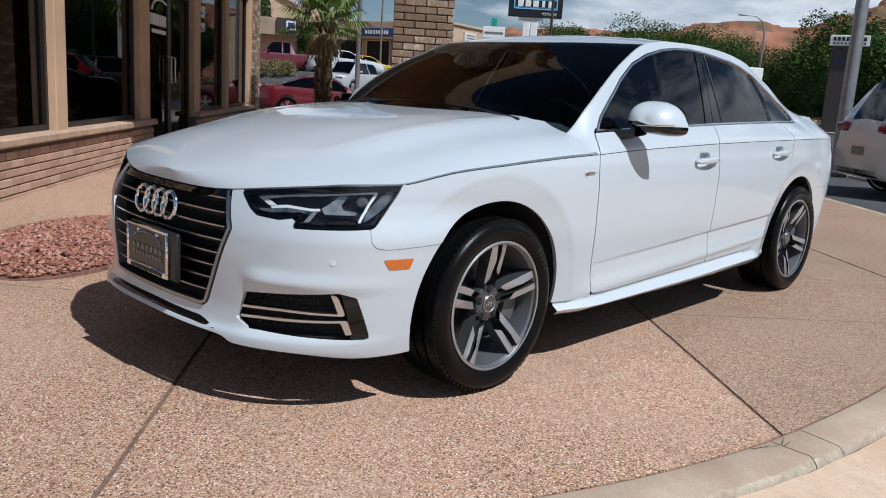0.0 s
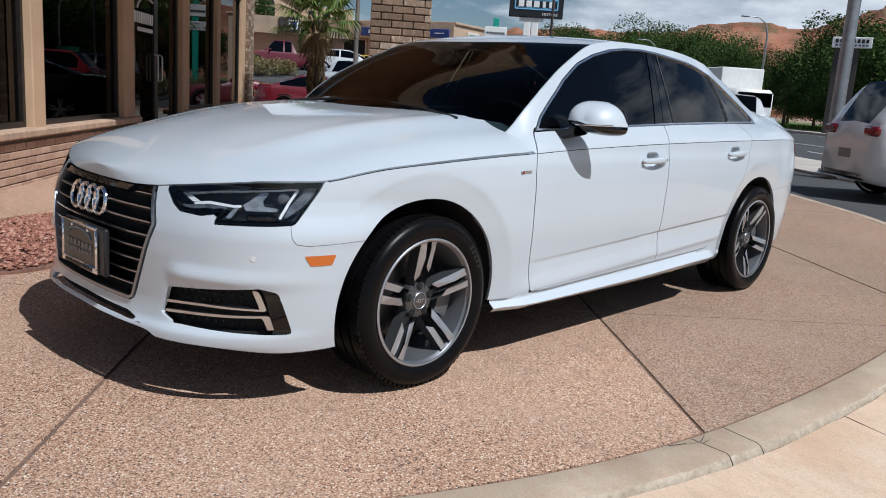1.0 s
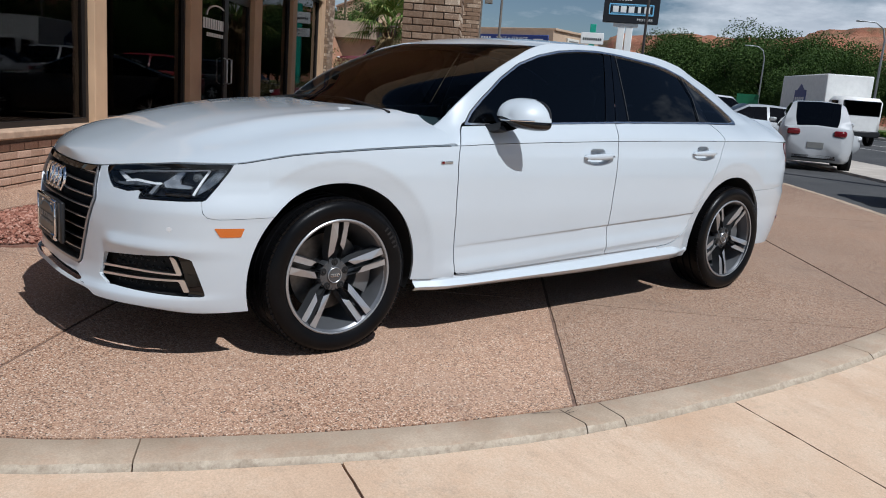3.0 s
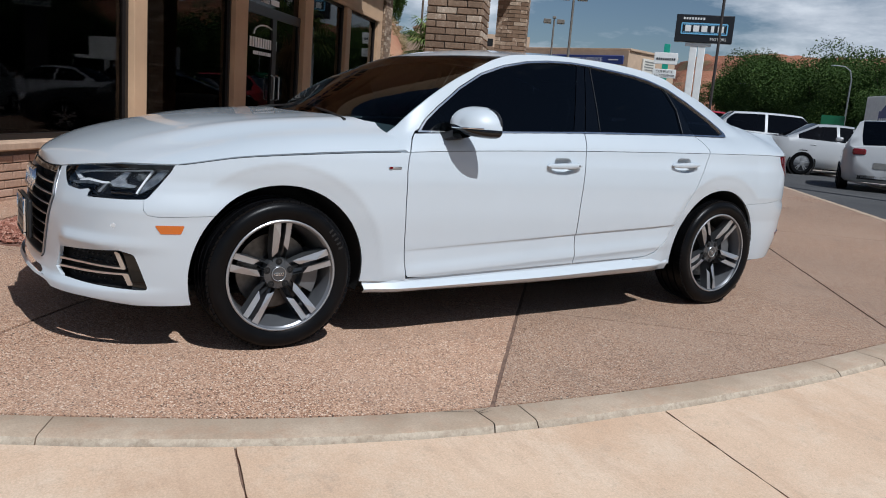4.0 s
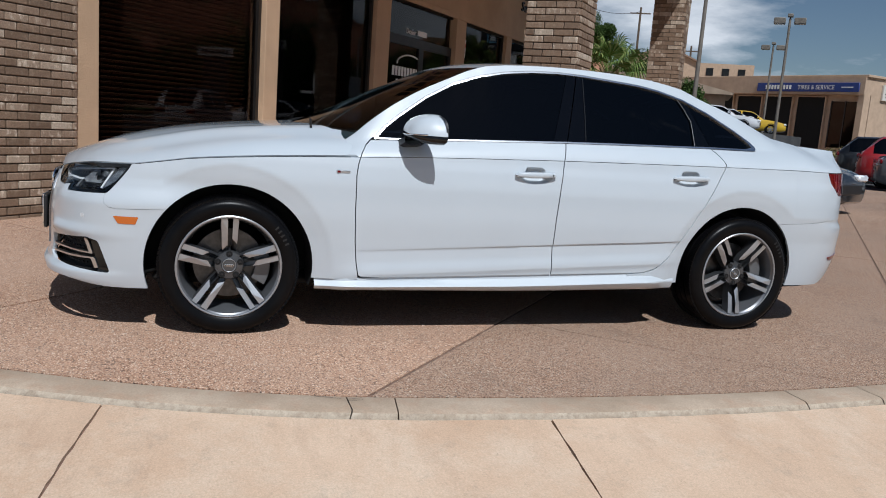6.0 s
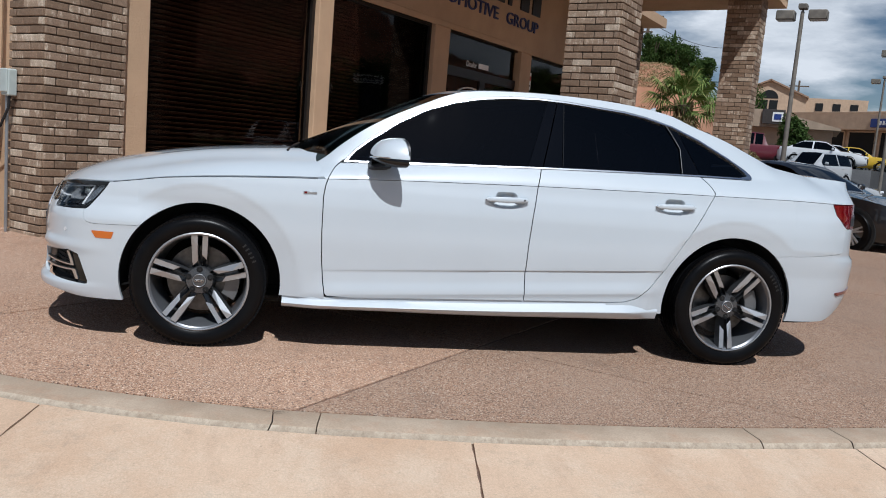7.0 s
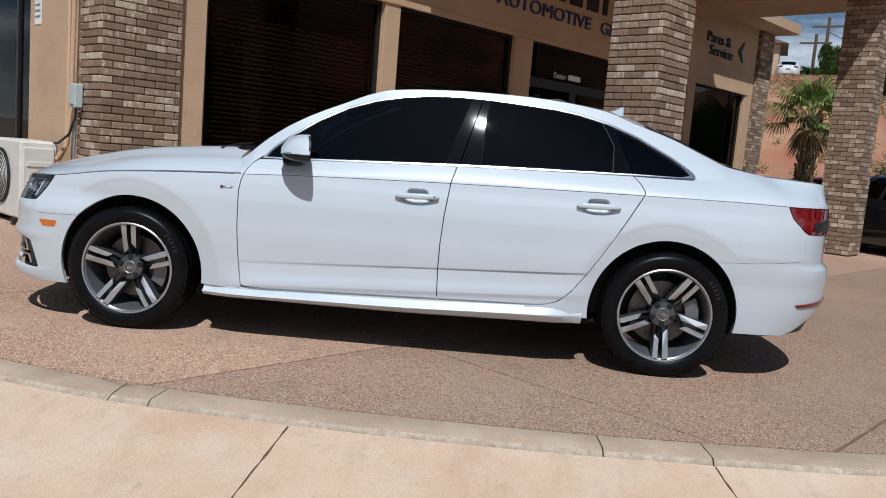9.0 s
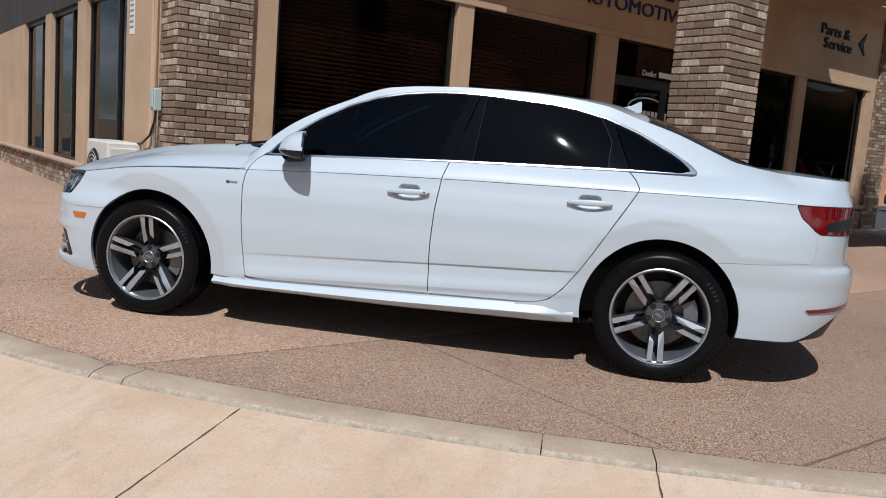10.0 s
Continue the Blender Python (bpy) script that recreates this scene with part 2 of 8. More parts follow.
MORTAR = plain("mortar", (0.15, 0.11, 0.085), 0.95, 0, 0.2, 40, bump=0.4)
CHIP = concrete("broken_kerb_edge", (0.36, 0.29, 0.215), (0.54, 0.46, 0.36), (0.22, 0.16, 0.11), 16.0)
CRACK_DIRT = plain("crack_dirt", (0.05, 0.035, 0.025), 0.95, 0, 0.3, 60)
JOINT = plain("joint_filler", (0.17, 0.105, 0.075), 0.95, 0, 0.35, 30, bump=0.4)
BRONZE = plain("bronze_window_frame", (0.022, 0.018, 0.016), 0.4, 0.3, 0.2)
# near-black stands in for the missing light inside the showroom
ROOM_SHADE = plain("room_shade", (0.03, 0.025, 0.022), 0.9, 0, 0.3, 2)
BLIND = plain("brown_blind_slat", (0.26, 0.14, 0.085), 0.6, 0, 0.2)
ROCK = rock_mat()
LEAF = leaf_mat("tree_leaves", (0.028, 0.052, 0.013), (0.05, 0.09, 0.022), (0.08, 0.125, 0.034))
PALMLEAF = leaf_mat("palm_leaves", (0.07, 0.12, 0.03), (0.14, 0.21, 0.055), (0.28, 0.29, 0.1))
DRYLEAF = leaf_mat("dry_palm_leaves", (0.2, 0.14, 0.07), (0.3, 0.22, 0.12), (0.4, 0.3, 0.17))
SCRUB = leaf_mat("scrub_leaves", (0.07, 0.075, 0.025), (0.2, 0.17, 0.075), (0.38, 0.29, 0.16))
BARK = plain("bark", (0.11, 0.08, 0.055), 0.95, 0, 0.4, 14, bump=0.8)
GRASS = leaf_mat("lawn_grass", (0.06, 0.11, 0.015), (0.1, 0.17, 0.025), (0.17, 0.22, 0.05))
GRAVEL = leaf_mat("red_gravel_stone", (0.17, 0.07, 0.05), (0.33, 0.145, 0.1), (0.5, 0.29, 0.22))
EARTH = concrete("bare_earth", (0.28, 0.19, 0.13), (0.4, 0.29, 0.2), (0.22, 0.16, 0.1), 0.2)
GALV = plain("galvanised_steel", (0.32, 0.33, 0.34), 0.45, 0.7, 0.15, 6)
DARKPOLE = plain("dark_painted_pole", (0.05, 0.042, 0.038), 0.5, 0.2, 0.2)
PAINTED = plain("white_paint", (0.78, 0.77, 0.74), 0.5, 0, 0.06, 4)
IVORY = plain("ivory_enamel", (0.66, 0.63, 0.56), 0.4, 0, 0.07, 5)
LINE = plain("road_paint", (0.7, 0.68, 0.63), 0.7, 0, 0.15, 8)

# ---- mesh helpers ----
def curve(pts):
    """A smooth function through (x, value) points."""
    px, py = [p[0] for p in pts], [p[1] for p in pts]
    n = len(px)
    d = [(py[i + 1] - py[i]) / (px[i + 1] - px[i]) for i in range(n - 1)]
    m = [d[0]] + [0.0 if d[i - 1] * d[i] <= 0 else 2 * d[i - 1] * d[i] / (d[i - 1] + d[i]) for i in range(1, n - 1)] + [d[-1]]

    def f(x):
        if x <= px[0]:
            return py[0]
        if x >= px[-1]:
            return py[-1]
        i = 0
        while x > px[i + 1]:
            i += 1
        h = px[i + 1] - px[i]
        t = (x - px[i]) / h
        return (2 * t ** 3 - 3 * t * t + 1) * py[i] + (t ** 3 - 2 * t * t + t) * h * m[i] + (3 * t * t - 2 * t ** 3) * py[i + 1] + (t ** 3 - t * t) * h * m[i + 1]

    return f


def smooth01(a, b, x):
    t = min(1, max(0, (x - a) / (b - a)))
    return t * t * (3 - 2 * t)


def poly_sd(poly):
    """Signed distance to a closed polygon, negative inside."""
    def f(x, y):
        best, inside = 1e9, False
        n = len(poly)
        for i in range(n):
            ax, ay = poly[i]
            bx, by = poly[(i + 1) % n]
            ex, ey = bx - ax, by - ay
            t = min(1, max(0, ((x - ax) * ex + (y - ay) * ey) / (ex * ex + ey * ey)))
            best = min(best, math.hypot(x - ax - t * ex, y - ay - t * ey))
            if (ay > y) != (by > y) and x < ax + (y - ay) / (by - ay) * (bx - ax):
                inside = not inside
        return -best if inside else best

    return f


def steps(a, b, d):
    n = max(1, round((b - a) / d))
    return [a + (b - a) * i / n for i in range(n + 1)]


def sheet(us, vs, keep, place, centre=None, flange=0.0):
    """The part of a surface where every function of keep is positive, with its rim turned inwards by flange."""
    vals = [[[f(u, v) for v in vs] for u in us] for f in keep]
    ids, verts, uv, faces = {}, [], [], []

    def vid(p):
        k = (round(p[0], 5), round(p[1], 5))
        if k not in ids:
            ids[k] = len(verts)
            verts.append(Vector(place(*p)))
        return ids[k]

    for i in range(len(us) - 1):
        for j in range(len(vs) - 1):
            corner = ((i, j), (i + 1, j), (i + 1, j + 1), (i, j + 1))
            mins = [min(g[a][b] for a, b in corner) for g in vals]
            if any(max(g[a][b] for a, b in corner) <= 0 for g in vals):
                continue
            poly = [(us[a], vs[b]) for a, b in corner]
            for f, mn in zip(keep, mins):
                if mn > 0:
                    continue
                out, fv = [], [f(*p) for p in poly]
                for k in range(len(poly)):
                    p, q, a, b = poly[k], poly[(k + 1) % len(poly)], fv[k], fv[(k + 1) % len(poly)]
                    if a >= 0:
                        out.append(p)
                    if (a > 0 > b) or (a < 0 < b):
                        t = a / (a - b)
                        out.append((p[0] + t * (q[0] - p[0]), p[1] + t * (q[1] - p[1])))
                poly = out
                if len(poly) < 3:
                    break
            if len(poly) >= 3:
                loop = []
                for p in poly:
                    k = vid(p)
                    if not loop or loop[-1] != k:
                        loop.append(k)
                if loop[0] == loop[-1]:
                    loop.pop()
                if len(set(loop)) >= 3 and len(set(loop)) == len(loop):
                    faces.append(loop)
    return finish_sheet(verts, faces, centre, flange)


def normals_of(verts, faces):
    ns = [Vector() for _ in verts]
    for f in faces:
        a, b, c = verts[f[0]], verts[f[1]], verts[f[2]]
        n = (b - a).cross(c - a)
        if len(f) > 3:
            n += (verts[f[2]] - a).cross(verts[f[3]] - a)
        for k in f:
            ns[k] += n
    return [n.normalized() if n.length > 0 else Vector((0, 0, 1)) for n in ns]


def finish_sheet(verts, faces, centre, flange):
    if centre is not None and faces:
        c, total = Vector(centre), 0.0
        for f in faces:
            a, b, d = verts[f[0]], verts[f[1]], verts[f[2]]
            total += (b - a).cross(d - a).dot(a - c)
        if total < 0:
            faces = [f[::-1] for f in faces]
    if flange:
        ns = normals_of(verts, faces)
        used = {}
        for f in faces:
            for k in range(len(f)):
                a, b = f[k], f[(k + 1) % len(f)]
                used[(a, b)] = used.get((a, b), 0) + 1
        rim = [(a, b) for a, b in used if (b, a) not in used and abs(verts[a].y) + abs(verts[b].y) > 1e-4]
        low = {}
        for a, b in rim:
            for k in (a, b):
                if k not in low:
                    low[k] = len(verts)
                    verts.append(verts[k] - ns[k] * flange)
        faces = faces + [[b, a, low[a], low[b]] for a, b in rim]
    return verts, faces


def mirrored(vf, join=False):
    """The mirror image across the car's middle; with join, both halves as one."""
    verts, faces = vf
    mv, mf = [Vector((v.x, -v.y, v.z)) for v in verts], [f[::-1] for f in faces]
    return merged((verts, faces), (mv, mf)) if join else (mv, mf)


def merged(*sets):
    """Several (verts, faces) as one, with touching points welded."""
    ids, verts, faces = {}, [], []
    for vs, fs in sets:
        look_up = []
        for v in vs:
            k = (round(v[0], 5), round(v[1], 5), round(v[2], 5))
            if k not in ids:
                ids[k] = len(verts)
                verts.append(Vector(v))
            look_up.append(ids[k])
        for f in fs:
            g = [look_up[i] for i in f]
            if len(set(g)) == len(g):
                faces.append(g)
    return verts, faces


def mesh_of(name, vf, material, smooth=True, angle=38):
    me = bpy.data.meshes.new(name)
    me.from_pydata([tuple(v) for v in vf[0]], [], [list(f) for f in vf[1]])
    for m in material if isinstance(material, (list, tuple)) else (material,):
        me.materials.append(m)
    if smooth:
        me.shade_smooth()
        me.set_sharp_from_angle(angle=radians(angle))
    me.update()
    return me


def solid(name, vf, material, parent=None, label="", smooth=True, angle=38):
    ob = new(name, mesh_of(name, vf, material, smooth, angle))
    if parent is not None:
        ob.parent = parent
    if label:
        tagged(ob, label)
    return ob


def thing(name, label, category, group="", at=None, kind=""):
    ob = new(name)
    ob.empty_display_size = 0.2
    if at is not None:
        ob.matrix_basis = at
    return tagged(ob, label, category, group, kind)


def box(cx, cy, cz, sx, sy, sz, bevel=0.0, rot=None):
    """A box of the given centre and full size, with its edges cut by bevel."""
    hx, hy, hz = sx / 2, sy / 2, sz / 2
    b = min(bevel, hx * 0.9, hy * 0.9, hz * 0.9)
    pts, faces = [], []
    if b <= 0:
        pts = [Vector((x, y, z)) for x in (-hx, hx) for y in (-hy, hy) for z in (-hz, hz)]
        faces = [[0, 1, 3, 2], [4, 6, 7, 5], [0, 4, 5, 1], [2, 3, 7, 6], [0, 2, 6, 4], [1, 5, 7, 3]]
    else:
        idx = {}
        for sxn in (-1, 1):
            for syn in (-1, 1):
                for szn in (-1, 1):
                    for ax in range(3):
                        p = [sxn * (hx - b), syn * (hy - b), szn * (hz - b)]
                        p[ax] = (sxn * hx, syn * hy, szn * hz)[ax]
                        idx[(sxn, syn, szn, ax)] = len(pts)
                        pts.append(Vector(p))
        for ax in range(3):
            o = [k for k in range(3) if k != ax]
            for s in (-1, 1):
                ring = []
                for p, q in ((-1, -1), (1, -1), (1, 1), (-1, 1)):
                    k = [0, 0, 0]
                    k[ax], k[o[0]], k[o[1]] = s, p, q
                    ring.append(idx[(*k, ax)])
                faces.append(ring)
            for p in (-1, 1):
                for q in (-1, 1):
                    k1, k2 = [0, 0, 0], [0, 0, 0]
                    k1[ax], k2[ax] = -1, 1
                    k1[o[0]] = k2[o[0]] = p
                    k1[o[1]] = k2[o[1]] = q
                    faces.append([idx[(*k1, o[0])], idx[(*k2, o[0])], idx[(*k2, o[1])], idx[(*k1, o[1])]])
        for sxn in (-1, 1):
            for syn in (-1, 1):
                for szn in (-1, 1):
                    faces.append([idx[(sxn, syn, szn, a)] for a in range(3)])
        out = []
        for f in faces:
            a, b2, c = pts[f[0]], pts[f[1]], pts[f[2]]
            mid = sum((pts[i] for i in f), Vector()) / len(f)
            out.append(f if (b2 - a).cross(c - a).dot(mid) > 0 else f[::-1])
        faces = out
    m = Matrix.Translation((cx, cy, cz)) @ (rot.to_4x4() if rot is not None else Matrix.Identity(4))
    return [m @ p for p in pts], faces


def moved(vf, m):
    return [m @ v for v in vf[0]], vf[1]


def prism(outline, z0, z1):
    """An upright block over a plan outline, anticlockwise."""
    n = len(outline)
    v = [Vector((x, y, z0)) for x, y in outline] + [Vector((x, y, z1)) for x, y in outline]
    f = [[i, (i + 1) % n, n + (i + 1) % n, n + i] for i in range(n)]
    return v, f + [list(range(n))[::-1], list(range(n, 2 * n))]


def tube(points, r, n=10, cap=True):
    """A round bar along points; r is a number or one radius a point."""
    pts = [Vector(p) for p in points]
    rad = r if isinstance(r, (list, tuple)) else [r] * len(pts)
    verts, faces = [], []
    side = None
    for i, p in enumerate(pts):
        d = (pts[min(i + 1, len(pts) - 1)] - pts[max(i - 1, 0)]).normalized()
        if side is None:
            side = d.orthogonal().normalized()
        side = (side - d * side.dot(d)).normalized()
        up = d.cross(side)
        for k in range(n):
            a = 2 * math.pi * k / n
            verts.append(p + (side * math.cos(a) + up * math.sin(a)) * rad[i])
    for i in range(len(pts) - 1):
        for k in range(n):
            a, b = i * n + k, i * n + (k + 1) % n
            faces.append([a, b, b + n, a + n])
    if cap:
        faces += [list(range(n))[::-1], list(range(len(verts) - n, len(verts)))]
    return verts, faces


def turned(profile, n=48, axis="y"):
    """A profile of (radius, along) points swept round an axis."""
    verts, faces = [], []
    for r, h in profile:
        for k in range(n):
            a = 2 * math.pi * k / n
            verts.append(Vector((r * math.cos(a), h, r * math.sin(a))) if axis == "y" else Vector((r * math.cos(a), r * math.sin(a), h)))
    for i in range(len(profile) - 1):
        for k in range(n):
            a, b = i * n + k, i * n + (k + 1) % n
            faces.append([a, b, b + n, a + n])
    return verts, faces


def slab_of(outline, depth, m):
    """A flat plate from an outline in x, z, of some depth along y, moved by m."""
    n = len(outline)
    v = [Vector((x, 0, z)) for x, z in outline] + [Vector((x, depth, z)) for x, z in outline]
    f = [list(range(n)), list(range(n, 2 * n))[::-1]] + [[i, n + i, n + (i + 1) % n, (i + 1) % n] for i in range(n)]
    return [m @ p for p in v], f


def words(text, size, m, material, parent=None, name="lettering", depth=0.006):
    """Raised letters, in the built-in font, as a mesh: the text runs along x of m and stands along y."""
    cu = bpy.data.curves.new(name, "FONT")
    cu.body, cu.size, cu.extrude, cu.align_x, cu.resolution_u = text, size, depth, "CENTER", 3
    tmp = bpy.data.objects.new(name, cu)
    me = bpy.data.meshes.new_from_object(tmp)
    bpy.data.objects.remove(tmp)
    me.transform(m)
    me.materials.clear()
    me.materials.append(material)
    ob = new(name, me)
    if parent is not None:
        ob.parent = parent
    return ob

# ---- the white saloon: x runs to its tail, its driver's side lies at -y, front axle over the origin ----
AXLES = (0.0, 2.81)
MID = (1.45, 0, 0.55)
z_crease = curve([(-0.9, 0.702), (-0.794, 0.7131), (-0.774, 0.7219), (-0.752, 0.735), (-0.723, 0.747), (-0.691, 0.7568), (-0.641, 0.7678), (-0.603, 0.774), (-0.534, 0.7777), (-0.440, 0.7802), (-0.325, 0.7959), (-0.185, 0.819), (-0.044, 0.834), (0.099, 0.845), (0.242, 0.854), (0.385, 0.862), (0.58, 0.871), (0.825, 0.884), (1.112, 0.895), (1.4, 0.904), (1.67, 0.912), (1.99, 0.919), (2.29, 0.925), (2.67, 0.931), (2.89, 0.934), (3.2, 0.936), (3.36, 0.934), (3.84, 0.93)])
plan_scale = curve([(-0.4, 0.965), (0.0, 0.985), (0.4, 0.995), (1.2, 1.0), (2.2, 1.0), (2.82, 0.995), (3.2, 0.967)])
side_plain = curve([(0.13, 0.85), (0.22, 0.875), (0.3, 0.89), (0.45, 0.907), (0.6, 0.917), (0.72, 0.917), (0.82, 0.907), (0.88, 0.893), (0.95, 0.882)])
nose_back = curve([(0.12, 0.11), (0.17, 0.05), (0.205, 0.0), (0.23, -0.022), (0.258, -0.02), (0.285, 0.016), (0.36, 0.02), (0.41, 0.018), (0.434, 0.004), (0.45, -0.008), (0.468, -0.002), (0.495, 0.012), (0.57, 0.018), (0.62, 0.028), (0.7, 0.06), (0.75, 0.088)])
tail_in = curve([(0.18, 0.12), (0.24, 0.085), (0.3, 0.055), (0.37, 0.022), (0.42, 0.008), (0.47, 0.002), (0.56, 0.0), (0.605, 0.01), (0.64, 0.045), (0.72, 0.05), (0.93, 0.045), (1.0, 0.07), (1.05, 0.085)])
nose_flat = curve([(0.12, 0.11), (0.17, 0.05), (0.205, 0.0), (0.23, -0.022), (0.258, -0.02), (0.285, 0.0), (0.36, 0.012), (0.43, 0.012), (0.5, 0.012), (0.57, 0.018), (0.62, 0.028), (0.7, 0.06), (0.75, 0.088)])
XF, XR, ARC = -0.30, 3.15, 1.2


def width_at(x, z):
    """Half the body's width, with the hollow low on the doors and the tucked wheel arches."""
    x = min(max(x, XF), XR)
    w = side_plain(z)
    low = 0.416 + 0.0515 * (x - 0.57)
    k = smooth01(0.42, 0.7, x) * (1 - smooth01(2.2, 2.5, x))
    if k > 0 and z < low + 0.02:
        hollow = curve([(0.13, 0.86), (0.24, 0.893), (low - 0.145, 0.901), (low - 0.122, 0.9085), (low - 0.114, 0.9085), (low - 0.062, 0.9025), (low - 0.05, 0.902), (low - 0.008, 0.9018), (low, side_plain(low) - 0.0004), (low + 0.02, side_plain(low + 0.02))])
        w += (hollow(z) - w) * k
    for c in (0.004, 2.812):
        r = math.hypot(x - c, z - 0.325)
        # a flat band round the arch behind a small crisp step
        w -= 0.0025 * smooth01(0.0, 0.009, 0.474 - r) + 0.0165 * min(1.0, max(0.0, (0.474 - r) / 0.088))
    # the nose draws in towards the lamps above the bumper
    w *= 1 - 0.055 * (1 - smooth01(-0.38, 0.06, x)) * smooth01(0.58, 0.72, z)
    return w * plan_scale(x)


def low(a, z):
    """The body below its shoulder: a runs along the side and wraps round nose and tail."""
    if a < XF:
        th = min(1, (XF - a) / ARC) * math.pi / 2
        k = smooth01(0.93, 1.08, th)
        back = nose_back(z) * (1 - k) + nose_flat(z) * k
        return (XF - (0.586 - back) * math.sin(th) ** 0.8, -width_at(XF, z) * max(0, math.cos(th)) ** 0.8, z)
    if a > XR:
        th = min(1, (a - XR) / ARC) * math.pi / 2
        return (XR + (0.69 - tail_in(z)) * math.sin(th) ** 0.72, -width_at(XR, z) * max(0, math.cos(th)) ** 0.72, z)
    return (a, -width_at(a, z), z)


def a_front(w, z):
    return XF - ARC * math.acos(min(1, (w / width_at(XF, z)) ** 1.25)) * 2 / math.pi


def a_front_x(x, z):
    return x if x > XF else XF - ARC * math.asin(min(1, ((XF - x) / (0.586 - nose_back(z))) ** 1.25)) * 2 / math.pi


def a_rear_x(x, z):
    return x if x < XR else XR + ARC * math.asin(min(1, ((x - XR) / (0.69 - tail_in(z))) ** (1 / 0.72))) * 2 / math.pi


def a_rear(w, z):
    return XR + ARC * math.acos(min(1, (w / width_at(XR, z)) ** (1 / 0.72))) * 2 / math.pi


z_top_low = lambda a: z_crease(low(a, 0.8)[0]) if a < XR + 0.35 else z_crease(3.4) + 0.0 * a
z_belt = curve([(0.3, 0.935), (0.669, 0.957), (0.81, 0.964), (1.7, 1.002), (2.0, 1.011), (2.63, 1.026), (2.95, 1.032), (3.3, 1.035), (4.4, 1.03)])
w_belt = curve([(0.3, 0.81), (0.7, 0.815), (1.1, 0.829), (1.4, 0.832), (1.7, 0.829), (2.0, 0.821), (2.3, 0.808), (2.8, 0.774), (3.1, 0.73), (3.2, 0.71)])
w_edge = curve([(0.34, 0.78), (0.55, 0.765), (0.7, 0.757), (0.8, 0.742), (0.95, 0.706), (1.1, 0.674), (1.25, 0.653), (1.5, 0.641), (1.7, 0.639), (1.9, 0.634), (2.2, 0.622), (2.5, 0.612), (2.8, 0.614), (3.0, 0.62), (3.2, 0.625)])
z_edge = curve([(0.34, 0.895), (0.5, 0.925), (0.568, 0.9647), (0.641, 1.03), (0.7, 1.078), (0.782, 1.137), (0.925, 1.219), (1.08, 1.2909), (1.19, 1.34), (1.3, 1.372), (1.5, 1.391), (1.75, 1.399), (2.0, 1.396), (2.2, 1.385), (2.457, 1.3508), (2.62, 1.297), (2.825, 1.232), (3.0, 1.16), (3.12, 1.112), (3.2, 1.09), (3.29, 1.08), (3.4, 1.072), (3.55, 1.067), (3.7, 1.062), (4.0, 1.056), (4.35, 1.056)])
z_mid = curve([(0.3, 0.985), (0.42, 1.0286), (0.55, 1.0875), (0.68, 1.151), (0.8, 1.208), (0.93, 1.266), (1.08, 1.3355), (1.18, 1.3771), (1.3, 1.404), (1.5, 1.424), (1.75, 1.434), (2.0, 1.433), (2.2, 1.422), (2.45, 1.4), (2.62, 1.367), (2.82, 1.304), (3.0, 1.2307), (3.17, 1.1504), (3.29, 1.106), (3.36, 1.097), (3.5, 1.088), (3.66, 1.074), (3.75, 1.063), (3.84, 1.05)])
inset_rear = curve([(3.15, 0.31), (3.35, 0.26), (3.6, 0.15), (3.8, 0.07), (4.0, 0.03), (4.35, 0.018)])


def outline_at(a):
    z = z_top_low(a)
    x, y, _ = low(a, z)
    if a <= XR:
        return x, y, Vector((0, 1, 0))
    p, q = Vector(low(a - 0.01, z)), Vector(low(min(a + 0.01, XR + ARC), z))
    d = q - p
    d.z = 0
    return x, y, Vector((-d.y, d.x, 0)).normalized()


def inset_edge(a):
    if a <= XR:
        return width_at(a, z_crease(a)) - w_edge(a)
    return inset_rear(a) + (width_at(XR, z_crease(XR)) - w_edge(XR) - inset_rear(XR)) * (1 - smooth01(XR, XR + 0.3, a))


def high(a, z):
    """The body above its shoulder, up to the edge of roof, screens and boot lid."""
    x, y, n = outline_at(a)
    zs, ze = z_top_low(a), z_edge(a)
    de = inset_edge(a)
    if a < 3.25:
        zb = min(z_belt(a), zs + 0.6 * (ze - zs))
        db = min(width_at(min(a, XR), z_crease(a)) - w_belt(a), de * 0.75)
        k = smooth01(2.95, 3.25, a)
        t = (z - zs) / (ze - zs)
        tb = (zb - zs) / (ze - zs)
        if z < zb:
            d1 = db * (max(0, z - zs) / (zb - zs)) ** 1.35
        else:
            u = min(1.02, (z - zb) / (ze - zb))
            d1 = db + (de - db) * (0.88 * u + 0.12 * u * u)
        d = d1 * (1 - k) + k * de * max(0, t) ** 1.5
    else:
        t = max(0, (z - zs) / (ze - zs))
        # the boot ends in a small upturned lip over a hollow
        d = de * t ** 1.5 + 0.012 * smooth01(3.5, 3.85, a) * math.sin(math.pi * min(1, t)) ** 0.8
    return (x + n.x * d, min(0.0, y + n.y * d), z)


def lid(a, v):
    """Roof, screens and boot lid: from the edge (v = 0) to the middle of the car (v = 1)."""
    e = Vector(high(a, z_edge(a)))
    xm = e.x if e.x < 3.2 else 3.2 + (e.x - 3.2) * 0.97 + 0.03 * smooth01(3.2, 3.7, e.x)
    zm = max(z_mid(e.x), e.z)
    s = 1 - v
    x = xm + (e.x - xm) * s * s
    z = e.z + (zm - e.z) * (1 - s ** 2.05)
    if e.x > 3.3:
        k = smooth01(3.3, 3.6, e.x)
        z = z * (1 - k) + k * (e.z + (zm - e.z) * (1 - s ** 2) + 0.0)
    return (x, e.y * s, z)


